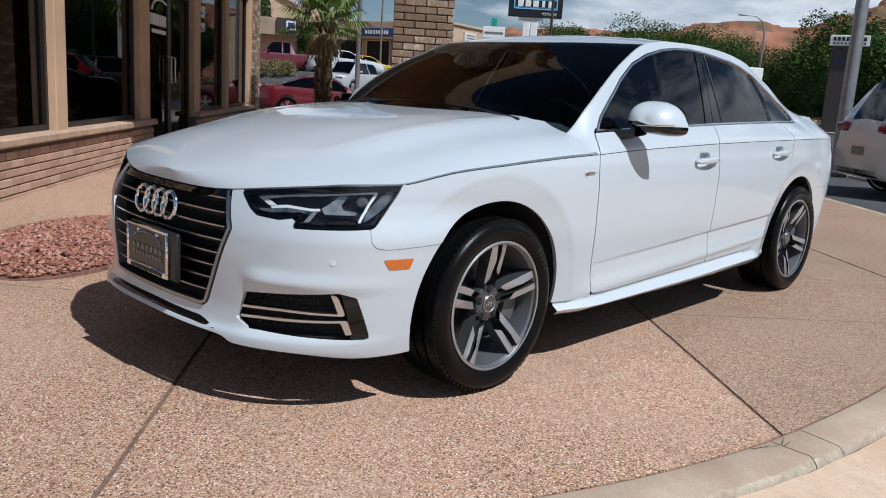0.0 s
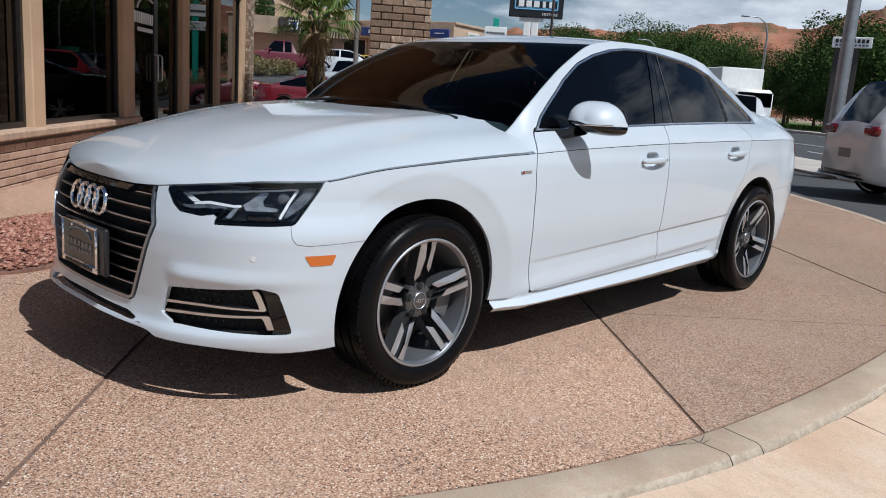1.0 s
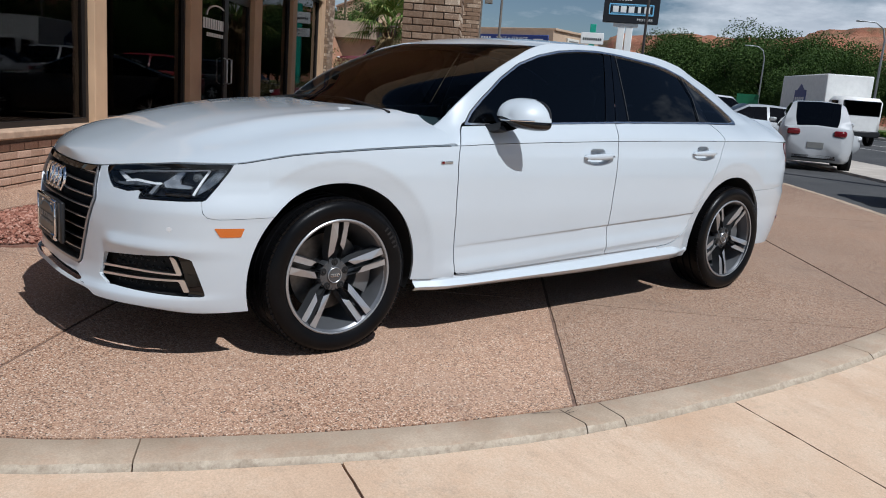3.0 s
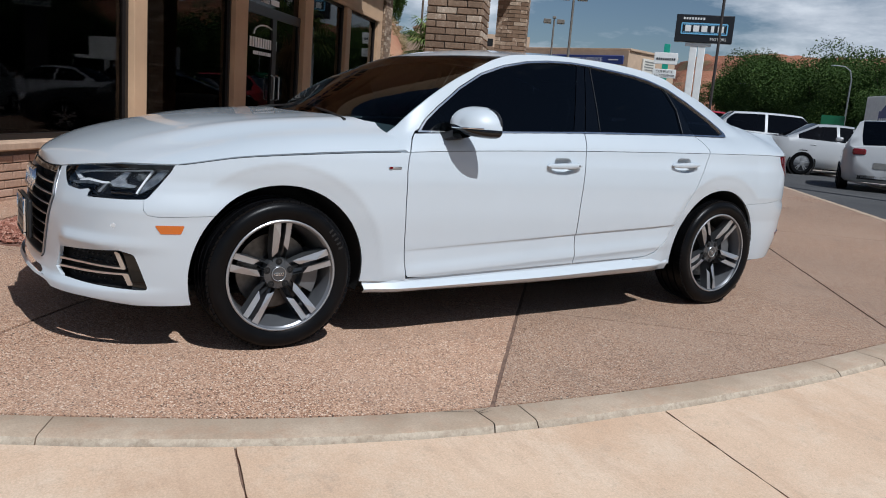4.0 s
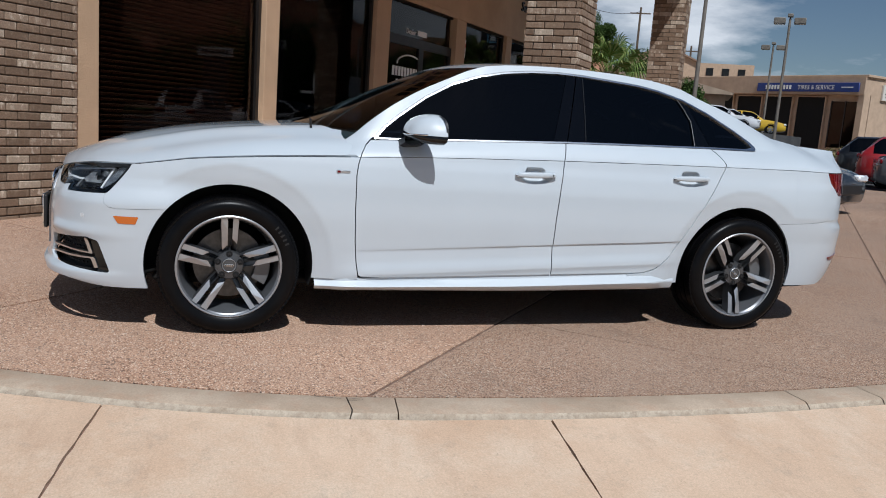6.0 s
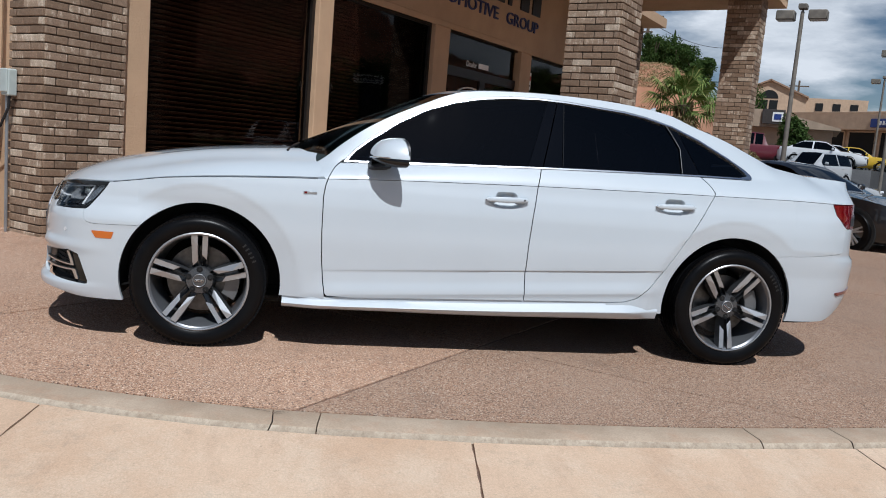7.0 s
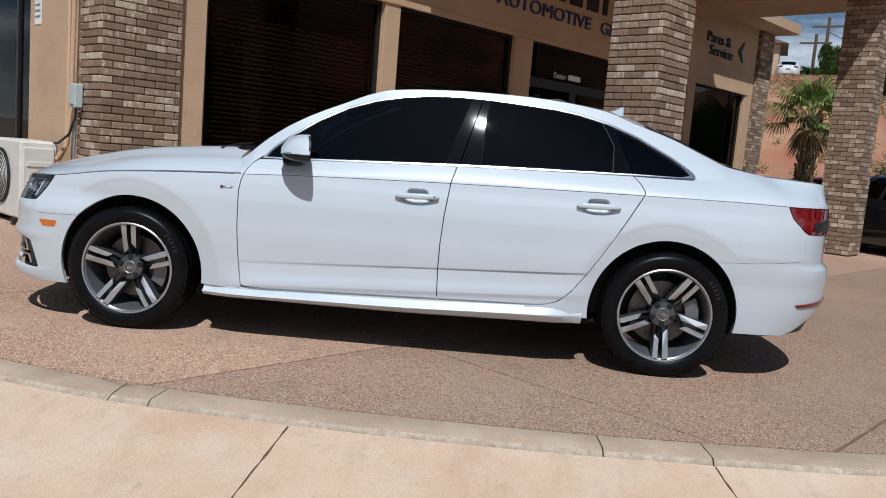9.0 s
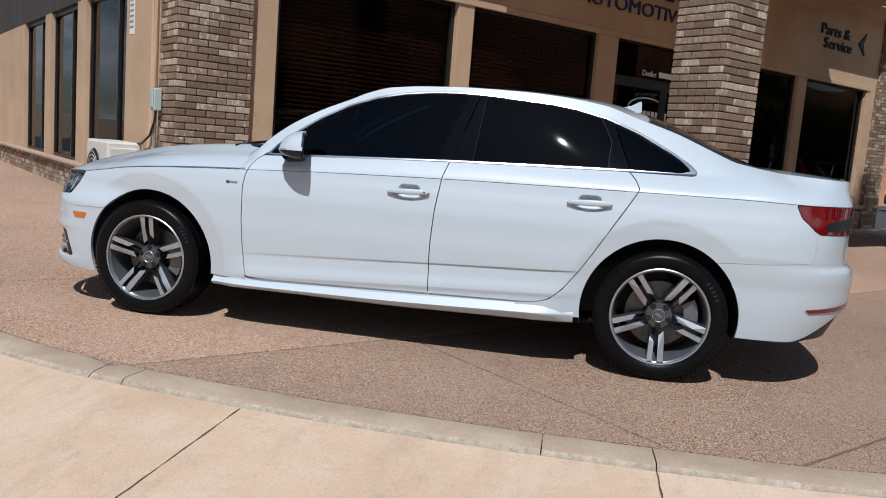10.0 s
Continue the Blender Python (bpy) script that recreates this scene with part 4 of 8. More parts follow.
def dark_bits(car):
    """The dark core behind the gaps, wheel houses and underbody, and the cabin."""
    # unseen inner skin, drawn down to the lip to block sunlight
    core = sheet(steps(XF - ARC, A_END, 0.05), steps(0.2, 0.95, 0.025), [lambda a, z: z - (lip_low(a) + 0.008 if a < XF else 0.24), lambda a, z: z_top_low(a) - 0.02 - z, lambda a, z: math.hypot(1.45 + (low(a, z)[0] - 1.45) * 0.972 - 0.004, z - 0.325) - 0.4, lambda a, z: math.hypot(1.45 + (low(a, z)[0] - 1.45) * 0.972 - 2.812, z - 0.325) - 0.4], lambda a, z: tuple(Vector(low(a, z)) * 0.0 + Vector((1.45 + (low(a, z)[0] - 1.45) * 0.972, low(a, z)[1] * 0.965, z))), MID)
    solid("inner_shell", mirrored(core, True), VOID, car)
    floor_vf = box(1.4, 0, 0.225, 3.5, 1.36, 0.05, 0.02)
    solid("underbody", floor_vf, VOID, car)
    # unseen tray, carried forward to the lip to stop sun leaking into the shadow
    tray = prism([(-0.845, 0.0), (-0.835, -0.3), (-0.78, -0.5), (-0.665, -0.7), (-0.5, -0.79), (-0.4, -0.8), (-0.3, -0.62), (0.45, -0.62), (0.45, 0.62), (-0.3, 0.62), (-0.4, 0.8), (-0.5, 0.79), (-0.665, 0.7), (-0.78, 0.5), (-0.835, 0.3)], 0.265, 0.275)
    solid("undertray", tray, VOID, car)
    rear_tray = prism([(2.5, -0.6), (3.22, -0.62), (3.28, -0.78), (3.5, -0.74), (3.66, -0.55), (3.66, 0.55), (3.5, 0.74), (3.28, 0.78), (3.22, 0.62), (2.5, 0.6)], 0.28, 0.29)
    solid("undertray", rear_tray, VOID, car)
    for c in AXLES:
        for s in (-1, 1):
            verts, faces = [], []
            for i in range(25):
                an = math.pi * (i / 24 * 1.16 - 0.08)
                xw, zw = c + 0.392 * math.cos(an), 0.325 + 0.392 * math.sin(an)
                rim_y = min(0.865, width_at(xw, max(0.2, zw)) - 0.014 - (0.03 if xw > XR or xw < XF else 0.0))
                for y in (rim_y, 0.6):
                    verts.append(Vector((xw, s * y, zw)))
            for i in range(24):
                faces.append([2 * i, 2 * i + 1, 2 * i + 3, 2 * i + 2])
            back = len(verts)
            verts.append(Vector((c, s * 0.6, 0.325)))
            for i in range(24):
                faces.append([back, 2 * i + 1, 2 * i + 3])
            solid("wheel_house", (verts, faces), VOID, car)
    # shoulder core under the hood and boot
    solid("cabin_floor", box(1.75, 0, 0.42, 2.3, 1.44, 0.3, 0.05), CABIN, car)
    solid("dashboard", box(0.72, 0, 0.86, 0.5, 1.36, 0.2, 0.07), CABIN, car)
    solid("parcel_shelf", box(2.85, 0, 0.93, 0.7, 1.2, 0.06, 0.02), CABIN, car)
    ring = [(1.06 - 0.09 * math.sin(a), -0.37 + 0.185 * math.cos(a), 0.9 + 0.165 * math.sin(a)) for a in [2 * math.pi * k / 24 for k in range(25)]]
    solid("steering_wheel", merged(tube(ring, 0.015, 8, False), tube([(0.95, -0.37, 0.88), (1.05, -0.37, 0.9)], 0.06, 10)), CABIN, car)
    for x, y in ((1.42, -0.37), (1.42, 0.37), (2.35, -0.37), (2.35, 0.37)):
        m = Matrix.Rotation(radians(18), 3, "Y")
        seat = merged(box(x, y, 0.62, 0.5, 0.5, 0.16, 0.05), box(x + 0.3, y, 0.9, 0.14, 0.48, 0.58, 0.05, m), box(x + 0.42, y, 1.2, 0.09, 0.25, 0.17, 0.035, m))
        solid("seat", seat, CABIN, car, "black seat with a head restraint")


def window_parts(car):
    """Side glass, its black pillars and the bright trim round it."""
    off = lambda d: (lambda a, z: tuple(Vector(high(a, z)) + Vector((0, d, -d * 0.4))))
    split_b1 = lambda a, z: 1.62 + (z - 1.0) * 0.33 - a
    split_b2 = lambda a, z: 1.7 + (z - 1.0) * 0.27 - a
    split_b3 = lambda a, z: 1.806 + (z - 1.0) * 0.07 - a
    split_q = lambda a, z: 2.503 - (z - 1.166) * 0.5 - a if z > 1.166 else 2.498 + (z - 1.032) * 0.037 - a
    split_c = lambda a, z: 2.615 - (z - 1.02) * 0.44 - a
    inner = lambda a, z: -in_dlo(a, z) - 0.008 - 0.014 * smooth01(2.84, 2.93, a)
    us, zs = steps(0.62, 3.0, 0.02), steps(0.94, 1.39, 0.012)
    parts = (("front_window", [inner, split_b1], SIDEGLASS, 0.006), ("pillar_trim", [inner, lambda a, z: -split_b1(a, z) - 0.001, lambda a, z: split_b2(a, z) - 0.003], GLOSS, 0.003),
             ("pillar_trim", [inner, lambda a, z: -split_b2(a, z) - 0.003, lambda a, z: split_b3(a, z) - 0.001], GLOSS, 0.003), ("rear_window", [inner, lambda a, z: -split_b3(a, z), split_q], SIDEGLASS, 0.006),
             ("window_bar", [inner, lambda a, z: -split_q(a, z) - 0.001, lambda a, z: split_c(a, z) - 0.003], GLOSS, 0.004), ("quarter_window", [inner, lambda a, z: -split_c(a, z) - 0.003], SIDEGLASS, 0.006))
    for name, keep, mat, d in parts:
        vf = sheet(us, zs, keep, off(d), MID, 0.0)
        lb = "very dark tinted glass" if mat is SIDEGLASS else "gloss black pillar cover"
        solid(name, vf, mat, car, lb)
        solid(name, mirrored(vf), mat, car, lb)
    ring = sheet(steps(0.64, 2.98, 0.008), steps(0.945, 1.39, 0.005), [lambda a, z: -in_dlo(a, z) - 0.0005, lambda a, z: in_dlo(a, z) + 0.0085 + 0.014 * smooth01(2.84, 2.93, a)], off(-0.003), MID, 0.01)
    solid("window_trim", ring, WINDOW_ALU, car, "bright aluminium window surround")
    solid("window_trim", mirrored(ring), WINDOW_ALU, car, "bright aluminium window surround")
    bead = [(2.434, 1.29), (2.468, 1.235), (2.503, 1.166), (2.5, 1.1), (2.498, 1.035)]
    for pts in (bead, [(1.811, 1.02), (1.82, 1.15), (1.833, 1.35)]):
        vf = tube([tuple(Vector(high(a, z)) + Vector((0, -0.001, 0))) for a, z in pts], 0.0022, 5)
        solid("window_bead", vf, TRIM, car)
        solid("window_bead", mirrored(vf), TRIM, car)


def mirrors(car):
    """Door mirrors: a white cap that swells from a rounded front to a flat rear face, over a black lower half and arm."""
    # the outer end lies further back, so that the glass faces the driver
    n, rings, seam_z, YAW = 28, 16, 1.004, 0.32
    for s in (1, -1):
        sg = (lambda vf: vf) if s > 0 else mirrored
        shell = {1: ([], []), -1: ([], [])}
        for half, tall in ((1, 0.094), (-1, 0.048)):
            verts, faces = shell[half]
            for i in range(rings + 1):
                t = (i / rings) ** 1.5
                grow = (1 - (1 - t) ** 2.3) ** 0.56
                w, h = 0.026 + 0.084 * grow, tall * (0.12 + 0.88 * grow)
                x = 0.8 + 0.135 * t
                for j in range(n + 1):
                    q = -math.cos(math.pi * j / n)
                    z = h * max(0.0, 1 - abs(q) ** 2.7) ** (0.52 if half > 0 else 0.4)
                    lean = 0.012 * (z / tall) * half
                    verts.append(Vector((x + (0.006 * (1 - abs(q)) if half > 0 else 0.0) - YAW * w * q, -0.958 + w * q + lean, seam_z - 0.014 * (q + 1) * 0.5 * -1 + half * z - 0.007)))
            for i in range(rings):
                for j in range(n):
                    a = i * (n + 1) + j
                    faces.append([a, a + 1, a + n + 2, a + n + 1])
            faces.append(list(range(n + 1)))
        body = solid("door_mirror", sg(finish_sheet(*shell[1], (0.9, -0.958, 1.0), 0)), WHITE, car, "white mirror cap", angle=60)
        solid("mirror_base", sg(finish_sheet(*shell[-1], (0.9, -0.958, 1.0), 0)), GLOSS, body, "black lower half of the mirror", angle=60)
        face = []
        for j in range(40):
            an = 2 * math.pi * j / 40
            c, sn = math.cos(an), math.sin(an)
            h = 0.09 if sn > 0 else 0.045
            face.append((0.106 * math.copysign(abs(c) ** 0.75, c), h * math.copysign(abs(sn) ** 0.85, sn)))
        bezel = [Vector((x - YAW * u, -0.958 + u, seam_z + v)) for x in (0.929, 0.94) for u, v in face]
        bezel_f = [[j, (j + 1) % 40, 40 + (j + 1) % 40, 40 + j] for j in range(40)] + [list(range(40, 80))]
        solid("mirror_bezel", sg(finish_sheet(bezel, bezel_f, (0.9, -0.958, 1.0), 0)), TRIM, body, "black bezel round the mirror glass", smooth=False)
        glass = [Vector((0.942 - YAW * u * 0.88, -0.958 + u * 0.88, seam_z + v * 0.88)) for u, v in face]
        solid("mirror_glass", sg((glass, [list(range(40))])), CHROME, body, "mirror glass", smooth=False)
        arm_v, arm_f = [], []
        for t, x0, x1, y, z0, z1 in ((0, 0.79, 0.9, -0.815, 0.925, 0.968), (1, 0.79, 0.9, -0.86, 0.93, 0.968), (2, 0.8, 0.905, -0.915, 0.945, 0.985)):
            arm_v += [Vector((x0, y, z0 + 0.008)), Vector((x0 + 0.02, y, z0)), Vector((x1 - 0.02, y, z0 + 0.006)), Vector((x1, y, z0 + 0.014)), Vector((x1, y, z1)), Vector((x0, y, z1))]
        for k in range(2):
            arm_f += [[6 * k + j, 6 * k + (j + 1) % 6, 6 * k + 6 + (j + 1) % 6, 6 * k + 6 + j] for j in range(6)]
        solid("mirror_arm", sg(finish_sheet(arm_v, arm_f, (0.86, -0.86, 0.955), 0)), TRIM, body, "black mirror arm", angle=50)
        strip = tube([(0.79, -0.925, 0.9955), (0.8, -0.965, 0.9965), (0.822, -1.015, 0.998), (0.875, -1.056, 1.0)], 0.0035, 6)
        solid("indicator", sg(strip), CHROME, body, "slim bright indicator strip")


CLEAR_LENS = plain("clear_lamp_plastic", (0.82, 0.84, 0.86), 0.15, 0.0, 0.05, coat=1.0)
LAMP_GREY = plain("lamp_reflector", (0.42, 0.44, 0.46), 0.22, 0.6, 0.35, 30)
LAMP_MID = plain("smoky_guide", (0.14, 0.155, 0.175), 0.15, 0.4, 0.6, 30)
LENS_GREY = plain("projector_glass", (0.12, 0.13, 0.14), 0.04, 0.3, 0.1, coat=1.0)
LAMP_DARK = plain("lamp_bezel", (0.02, 0.021, 0.024), 0.3, 0.4, 0.2)
SURROUND = plain("dark_satin_surround", (0.3, 0.31, 0.33), 0.3, 0.95, 0.06)
GRILLE_BAR = plain("dark_grille_bar", (0.085, 0.08, 0.078), 0.4, 0.4, 0.15)


def front_details(car, bumper):
    # headlamps
    back = lambda d: (lambda a, z: tuple(Vector(low(a, z)) + Vector((d * 0.8, d * 0.55, 0))))
    us, zs = steps(-1.2, -0.42, 0.008), steps(0.615, 0.8, 0.005)
    lamp_sd = lambda a, z: max(in_lamp(a, z), z - z_top_low(a) + GAP)
    inside = lambda g: (lambda a, z: -lamp_sd(a, z) - g)
    housing = sheet(us, zs, [inside(0.002), under], back(0.045), MID, -0.032)
    cover = sheet(us, zs, [inside(0.001), under], back(0.001), MID)
    rim = sheet(us, zs, [inside(0.0015), lambda a, z: max(in_lamp(a, z) + 0.008, z - z_top_low(a) + 0.02), under], back(-0.0005), MID, 0.012)
    pieces = (
        ("light_guide", poly_sd([(-1.105, 0.728), (-1.0, 0.7385), (-0.777, 0.7535), (-0.56, 0.7655), (-0.55, 0.762), (-0.777, 0.7475), (-1.0, 0.7325), (-1.1, 0.722)]), LAMP_MID, 0.014, "thin upper light guide"),
        ("light_blade", poly_sd([(-1.09, 0.7172), (-0.985, 0.7292), (-0.777, 0.7433), (-0.583, 0.7547), (-0.587, 0.7484), (-0.777, 0.7375), (-0.985, 0.7234), (-1.055, 0.712)]), CLEAR_LENS, 0.016, "white daytime light blade"),
        ("light_blade", poly_sd([(-1.105, 0.716), (-1.058, 0.712), (-1.005, 0.693), (-1.035, 0.6885)]), CLEAR_LENS, 0.016, "white daytime light blade"),
        ("light_blade", poly_sd([(-0.593, 0.7525), (-0.578, 0.7522), (-0.642, 0.6562), (-0.655, 0.6568)]), CLEAR_LENS, 0.016, "white daytime light blade"),
        ("lower_blade", poly_sd([(-1.035, 0.6885), (-0.965, 0.6975), (-0.86, 0.692), (-0.82, 0.694), (-0.822, 0.686), (-0.86, 0.684), (-0.965, 0.6885), (-1.03, 0.6805)]), CLEAR_LENS, 0.018, "bright lower light blade"),
        ("lower_guide", poly_sd([(-1.085, 0.678), (-1.04, 0.679), (-0.965, 0.687), (-0.88, 0.683), (-0.885, 0.673), (-0.965, 0.675), (-1.07, 0.664)]), LAMP_MID, 0.018, "smoky lower light guide"),
        ("reflector", poly_sd([(-0.82, 0.694), (-0.79, 0.7085), (-0.755, 0.735), (-0.715, 0.7385), (-0.735, 0.708), (-0.725, 0.693), (-0.66, 0.6885), (-0.668, 0.678), (-0.8, 0.6765)]), LAMP_GREY, 0.022, "silver reflector wing"),
        ("reflector", poly_sd([(-0.842, 0.691), (-0.825, 0.6915), (-0.862, 0.649), (-0.885, 0.65)]), LAMP_GREY, 0.02, "silver reflector edge"),
        ("light_guide", poly_sd([(-0.476, 0.7698), (-0.536, 0.7058), (-0.585, 0.6771), (-0.632, 0.6558), (-0.612, 0.6949), (-0.54, 0.7568)]), LAMP_MID, 0.014, "smoky outer light guide"))
    for s in (1, -1):
        sg = (lambda vf: vf) if s > 0 else mirrored
        lamp = solid("headlamp", sg(housing), LAMP_DARK, car, "headlamp with dark bezels")
        for nm, f, mt, d, lb in pieces:
            solid(nm, sg(sheet(us, zs, [lambda a, z, f=f: -f(a, z), inside(0.012), under], back(d), MID, 0.012)), mt, lamp, lb)
        px, py, pz = low(-0.648, 0.7188)
        lens_turn = Matrix.Rotation(radians(-48), 4, "Z")
        eye = moved(turned([(0.0, -0.004), (0.012, -0.003), (0.018, 0.003), (0.021, 0.014)], 20), Matrix.Translation((px + 0.014, py + 0.011, pz)) @ lens_turn)
        solid("projector", sg(eye), LENS_GREY, lamp, "smoky projector lens")
        px, py, pz = low(-0.725, 0.6558)
        solid("low_beam", sg(moved(box(0, 0, 0, 0.1, 0.03, 0.02, 0.006), Matrix.Translation((px + 0.018, py + 0.014, pz)) @ Matrix.Rotation(radians(-38), 4, "Z"))), GLOSS, lamp, "dark low-beam lens")
        solid("lamp_rim", sg(rim), GLOSS, lamp, "black lamp edge")
        cov = solid("lamp_cover", sg(cover), CLEAR, lamp, "clear lamp cover")
        cov.visible_shadow = False
        # side marker, parking sensor, intake
        am = poly_sd([(a_front_x(-0.512, 0.54), 0.541), (a_front_x(-0.49, 0.51), 0.507), (a_front_x(-0.415, 0.51), 0.507), (a_front_x(-0.402, 0.54), 0.541)])
        vf = sheet(steps(a_front_x(-0.53, 0.52), a_front_x(-0.39, 0.52), 0.006), steps(0.5, 0.55, 0.004), [lambda a, z: -am(a, z)], lambda a, z: tuple(Vector(low(a, z)) + Vector((-0.001, -0.0018, 0))), MID, 0.006)
        solid("side_marker", sg(vf), AMBER, bumper, "amber side marker")
        px, py, pz = low(a_front(0.755, 0.53), 0.53)
        solid("parking_sensor", sg(moved(turned([(0.0, -0.0012), (0.0085, -0.0012), (0.0095, 0.001), (0.0105, 0.001), (0.0118, -0.0004), (0.013, 0.003)], 18), Matrix.Translation((px, py, pz)) @ Matrix.Rotation(radians(-40), 4, "Z"))), HANDLE_CUP, bumper, "round parking sensor")
        intake(bumper, sg)
    # grille: dark back, bars, bright surround
    deep = sheet(steps(XF - ARC, a_front(0.45, 0.6), 0.03), steps(0.31, 0.75, 0.02), [lambda a, z: -in_grille(a, z) + 0.01, under], back(0.07), MID)
    grille = solid("grille", mirrored(deep, True), VOID, car, "dark grille in a bright hexagonal surround")
    ringf = [lambda a, z: -in_grille(a, z), lambda a, z: in_grille(a, z) + 0.011, under]
    rg = sheet(steps(XF - ARC, a_front(0.46, 0.6), 0.008), steps(0.31, 0.75, 0.007), ringf, lambda a, z: tuple(Vector(low(a, z)) + Vector((-0.006, 0, 0))), MID, 0.05)
    solid("surround", mirrored(rg, True), SURROUND, grille, "satin aluminium surround")
    top_bar = sheet(steps(XF - ARC, a_front(0.38, 0.73), 0.02), steps(0.67, 0.75, 0.006), [lambda a, z: z - z_top_low(a) + 0.022, under, lambda a, z: -in_grille(a, z)], back(-0.006), MID, 0.02)
    solid("upper_bar", mirrored(top_bar, True), GLOSS, grille, "black upper grille bar")
    for k in range(8):
        z = 0.688 - k * 0.0445
        wmax = 0.42 - 0.0 * k
        pts, edge = [], []
        for i in range(25):
            w = wmax * i / 24
            a = a_front(w, z)
            if in_grille(a, z) > -0.012:
                break
            p = Vector(low(a, z))
            pts.append((p, p))
        verts, faces, chrome = [], [], []
        for i, (p, _) in enumerate(pts):
            verts += [p + Vector((0.012, 0, 0.006)), p + Vector((0.004, 0, 0.002)), p + Vector((0.05, 0, -0.022)), p + Vector((0.06, 0, -0.012))]
            chrome.append(p + Vector((0.003, 0, 0.005)))
            if i:
                o = 4 * (i - 1)
                faces += [[o + j, o + (j + 1) % 4, o + 4 + (j + 1) % 4, o + 4 + j] for j in range(4)]
        if len(pts) > 2:
            bar = solid("grille_bar", mirrored(finish_sheet(verts, faces, MID, 0), True), GRILLE_BAR, grille)
            solid("bar_edge", mirrored(tube(chrome, 0.0022, 5, False), True), SATIN, bar, "thin bright edge of the bar")
    # emblem: four plain rings
    for y in (-0.099, -0.033, 0.033, 0.099):
        ring = [(0, 0.047 * math.cos(t), 0.047 * math.sin(t)) for t in [2 * math.pi * k / 28 for k in range(29)]]
        x0 = low(a_front(abs(y), 0.635), 0.635)[0]
        m = Matrix.Translation((x0 - 0.012, y, 0.635)) @ Matrix.Rotation(radians(9), 4, "Y")
        solid("emblem_ring", moved(tube(ring, 0.0075, 8, False), m), CHROME, grille, "bright chrome ring")
    # dealer plate in a chrome holder
    xp = low(XF - ARC, 0.47)[0] - 0.03
    py = -0.02
    back_plate = solid("plate_backing", box(xp + 0.012, py - 0.02, 0.468, 0.02, 0.36, 0.17, 0.006), TRIM, grille, "black plate bracket")
    rimv = merged(box(xp - 0.004, py, 0.547, 0.012, 0.31, 0.014, 0.004), box(xp - 0.004, py, 0.397, 0.012, 0.31, 0.024, 0.004), box(xp - 0.004, py - 0.149, 0.472, 0.012, 0.012, 0.15, 0.004), box(xp - 0.004, py + 0.149, 0.472, 0.012, 0.012, 0.15, 0.004))
    plate = solid("dealer_plate", box(xp, py, 0.472, 0.006, 0.298, 0.15), PLATE, grille, "dark dealer plate")
    solid("plate_frame", rimv, CHROME, plate, "chrome plate frame")
    arcp = [(xp - 0.005, py + 0.1 * math.cos(t), 0.5 + 0.028 * math.sin(t)) for t in [math.pi * k / 12 for k in range(13)]]
    solid("plate_mark", tube(arcp, 0.003, 5), PLATE_BLUE, plate, "pale arched line")
    for z, h, n in ((0.472, 0.018, 7), (0.447, 0.012, 9)):
        for k in range(n):
            solid("plate_bar", box(xp - 0.005, py - 0.1 + 0.2 * k / (n - 1), z, 0.004, 0.2 / n * 0.7, h), PLATE_GREY, plate)
    for k in range(12):
        solid("plate_bar", box(xp - 0.011, py - 0.11 + 0.02 * k, 0.397, 0.003, 0.013, 0.013), TRIM, plate)
    for y in (-0.07, 0.07):
        solid("plate_screw", moved(turned([(0.0, -0.004), (0.006, -0.003), (0.008, 0)], 10), Matrix.Translation((xp - 0.003, py + y, 0.53)) @ Matrix.Rotation(radians(-90), 4, "Z")), CHROME, plate)
    # lower slot and splitter
    sl = sheet(steps(XF - ARC, a_front(0.44, 0.27), 0.03), steps(0.22, 0.33, 0.015), [lambda a, z: 0.008 - in_slot(a, z)], back(0.05), MID)
    solid("lower_slot", mirrored(sl, True), VOID, bumper, "black slot above the splitter")
    badge = solid("fender_badge", box(0.512, -width_at(0.512, 0.798) - 0.002, 0.798, 0.066, 0.005, 0.012, 0.002), SATIN, car, "small bright badge")
    solid("badge_mark", box(0.49, -width_at(0.512, 0.798) - 0.0045, 0.798, 0.014, 0.003, 0.010), REDLENS, badge, "red square on the badge")
    badge = solid("fender_badge", box(0.512, width_at(0.512, 0.798) + 0.002, 0.798, 0.075, 0.005, 0.016, 0.002), SATIN, car, "small bright badge")
    fin_prof = [(-0.1, 0.0), (-0.06, 0.012), (0.02, 0.035), (0.065, 0.06), (0.075, 0.06), (0.08, 0.0)]
    vf = slab_of(fin_prof, 0.024, Matrix.Translation((2.575, -0.012, 1.366)))
    solid("roof_antenna", vf, WHITE, car, "white fin aerial", angle=20)


PLATE = plain("dark_plate", (0.07, 0.068, 0.06), 0.35, 0.2, 0.1)
PLATE_BLUE = plain("pale_blue_print", (0.2, 0.3, 0.38), 0.5)
PLATE_GREY = plain("grey_print", (0.2, 0.2, 0.19), 0.5)


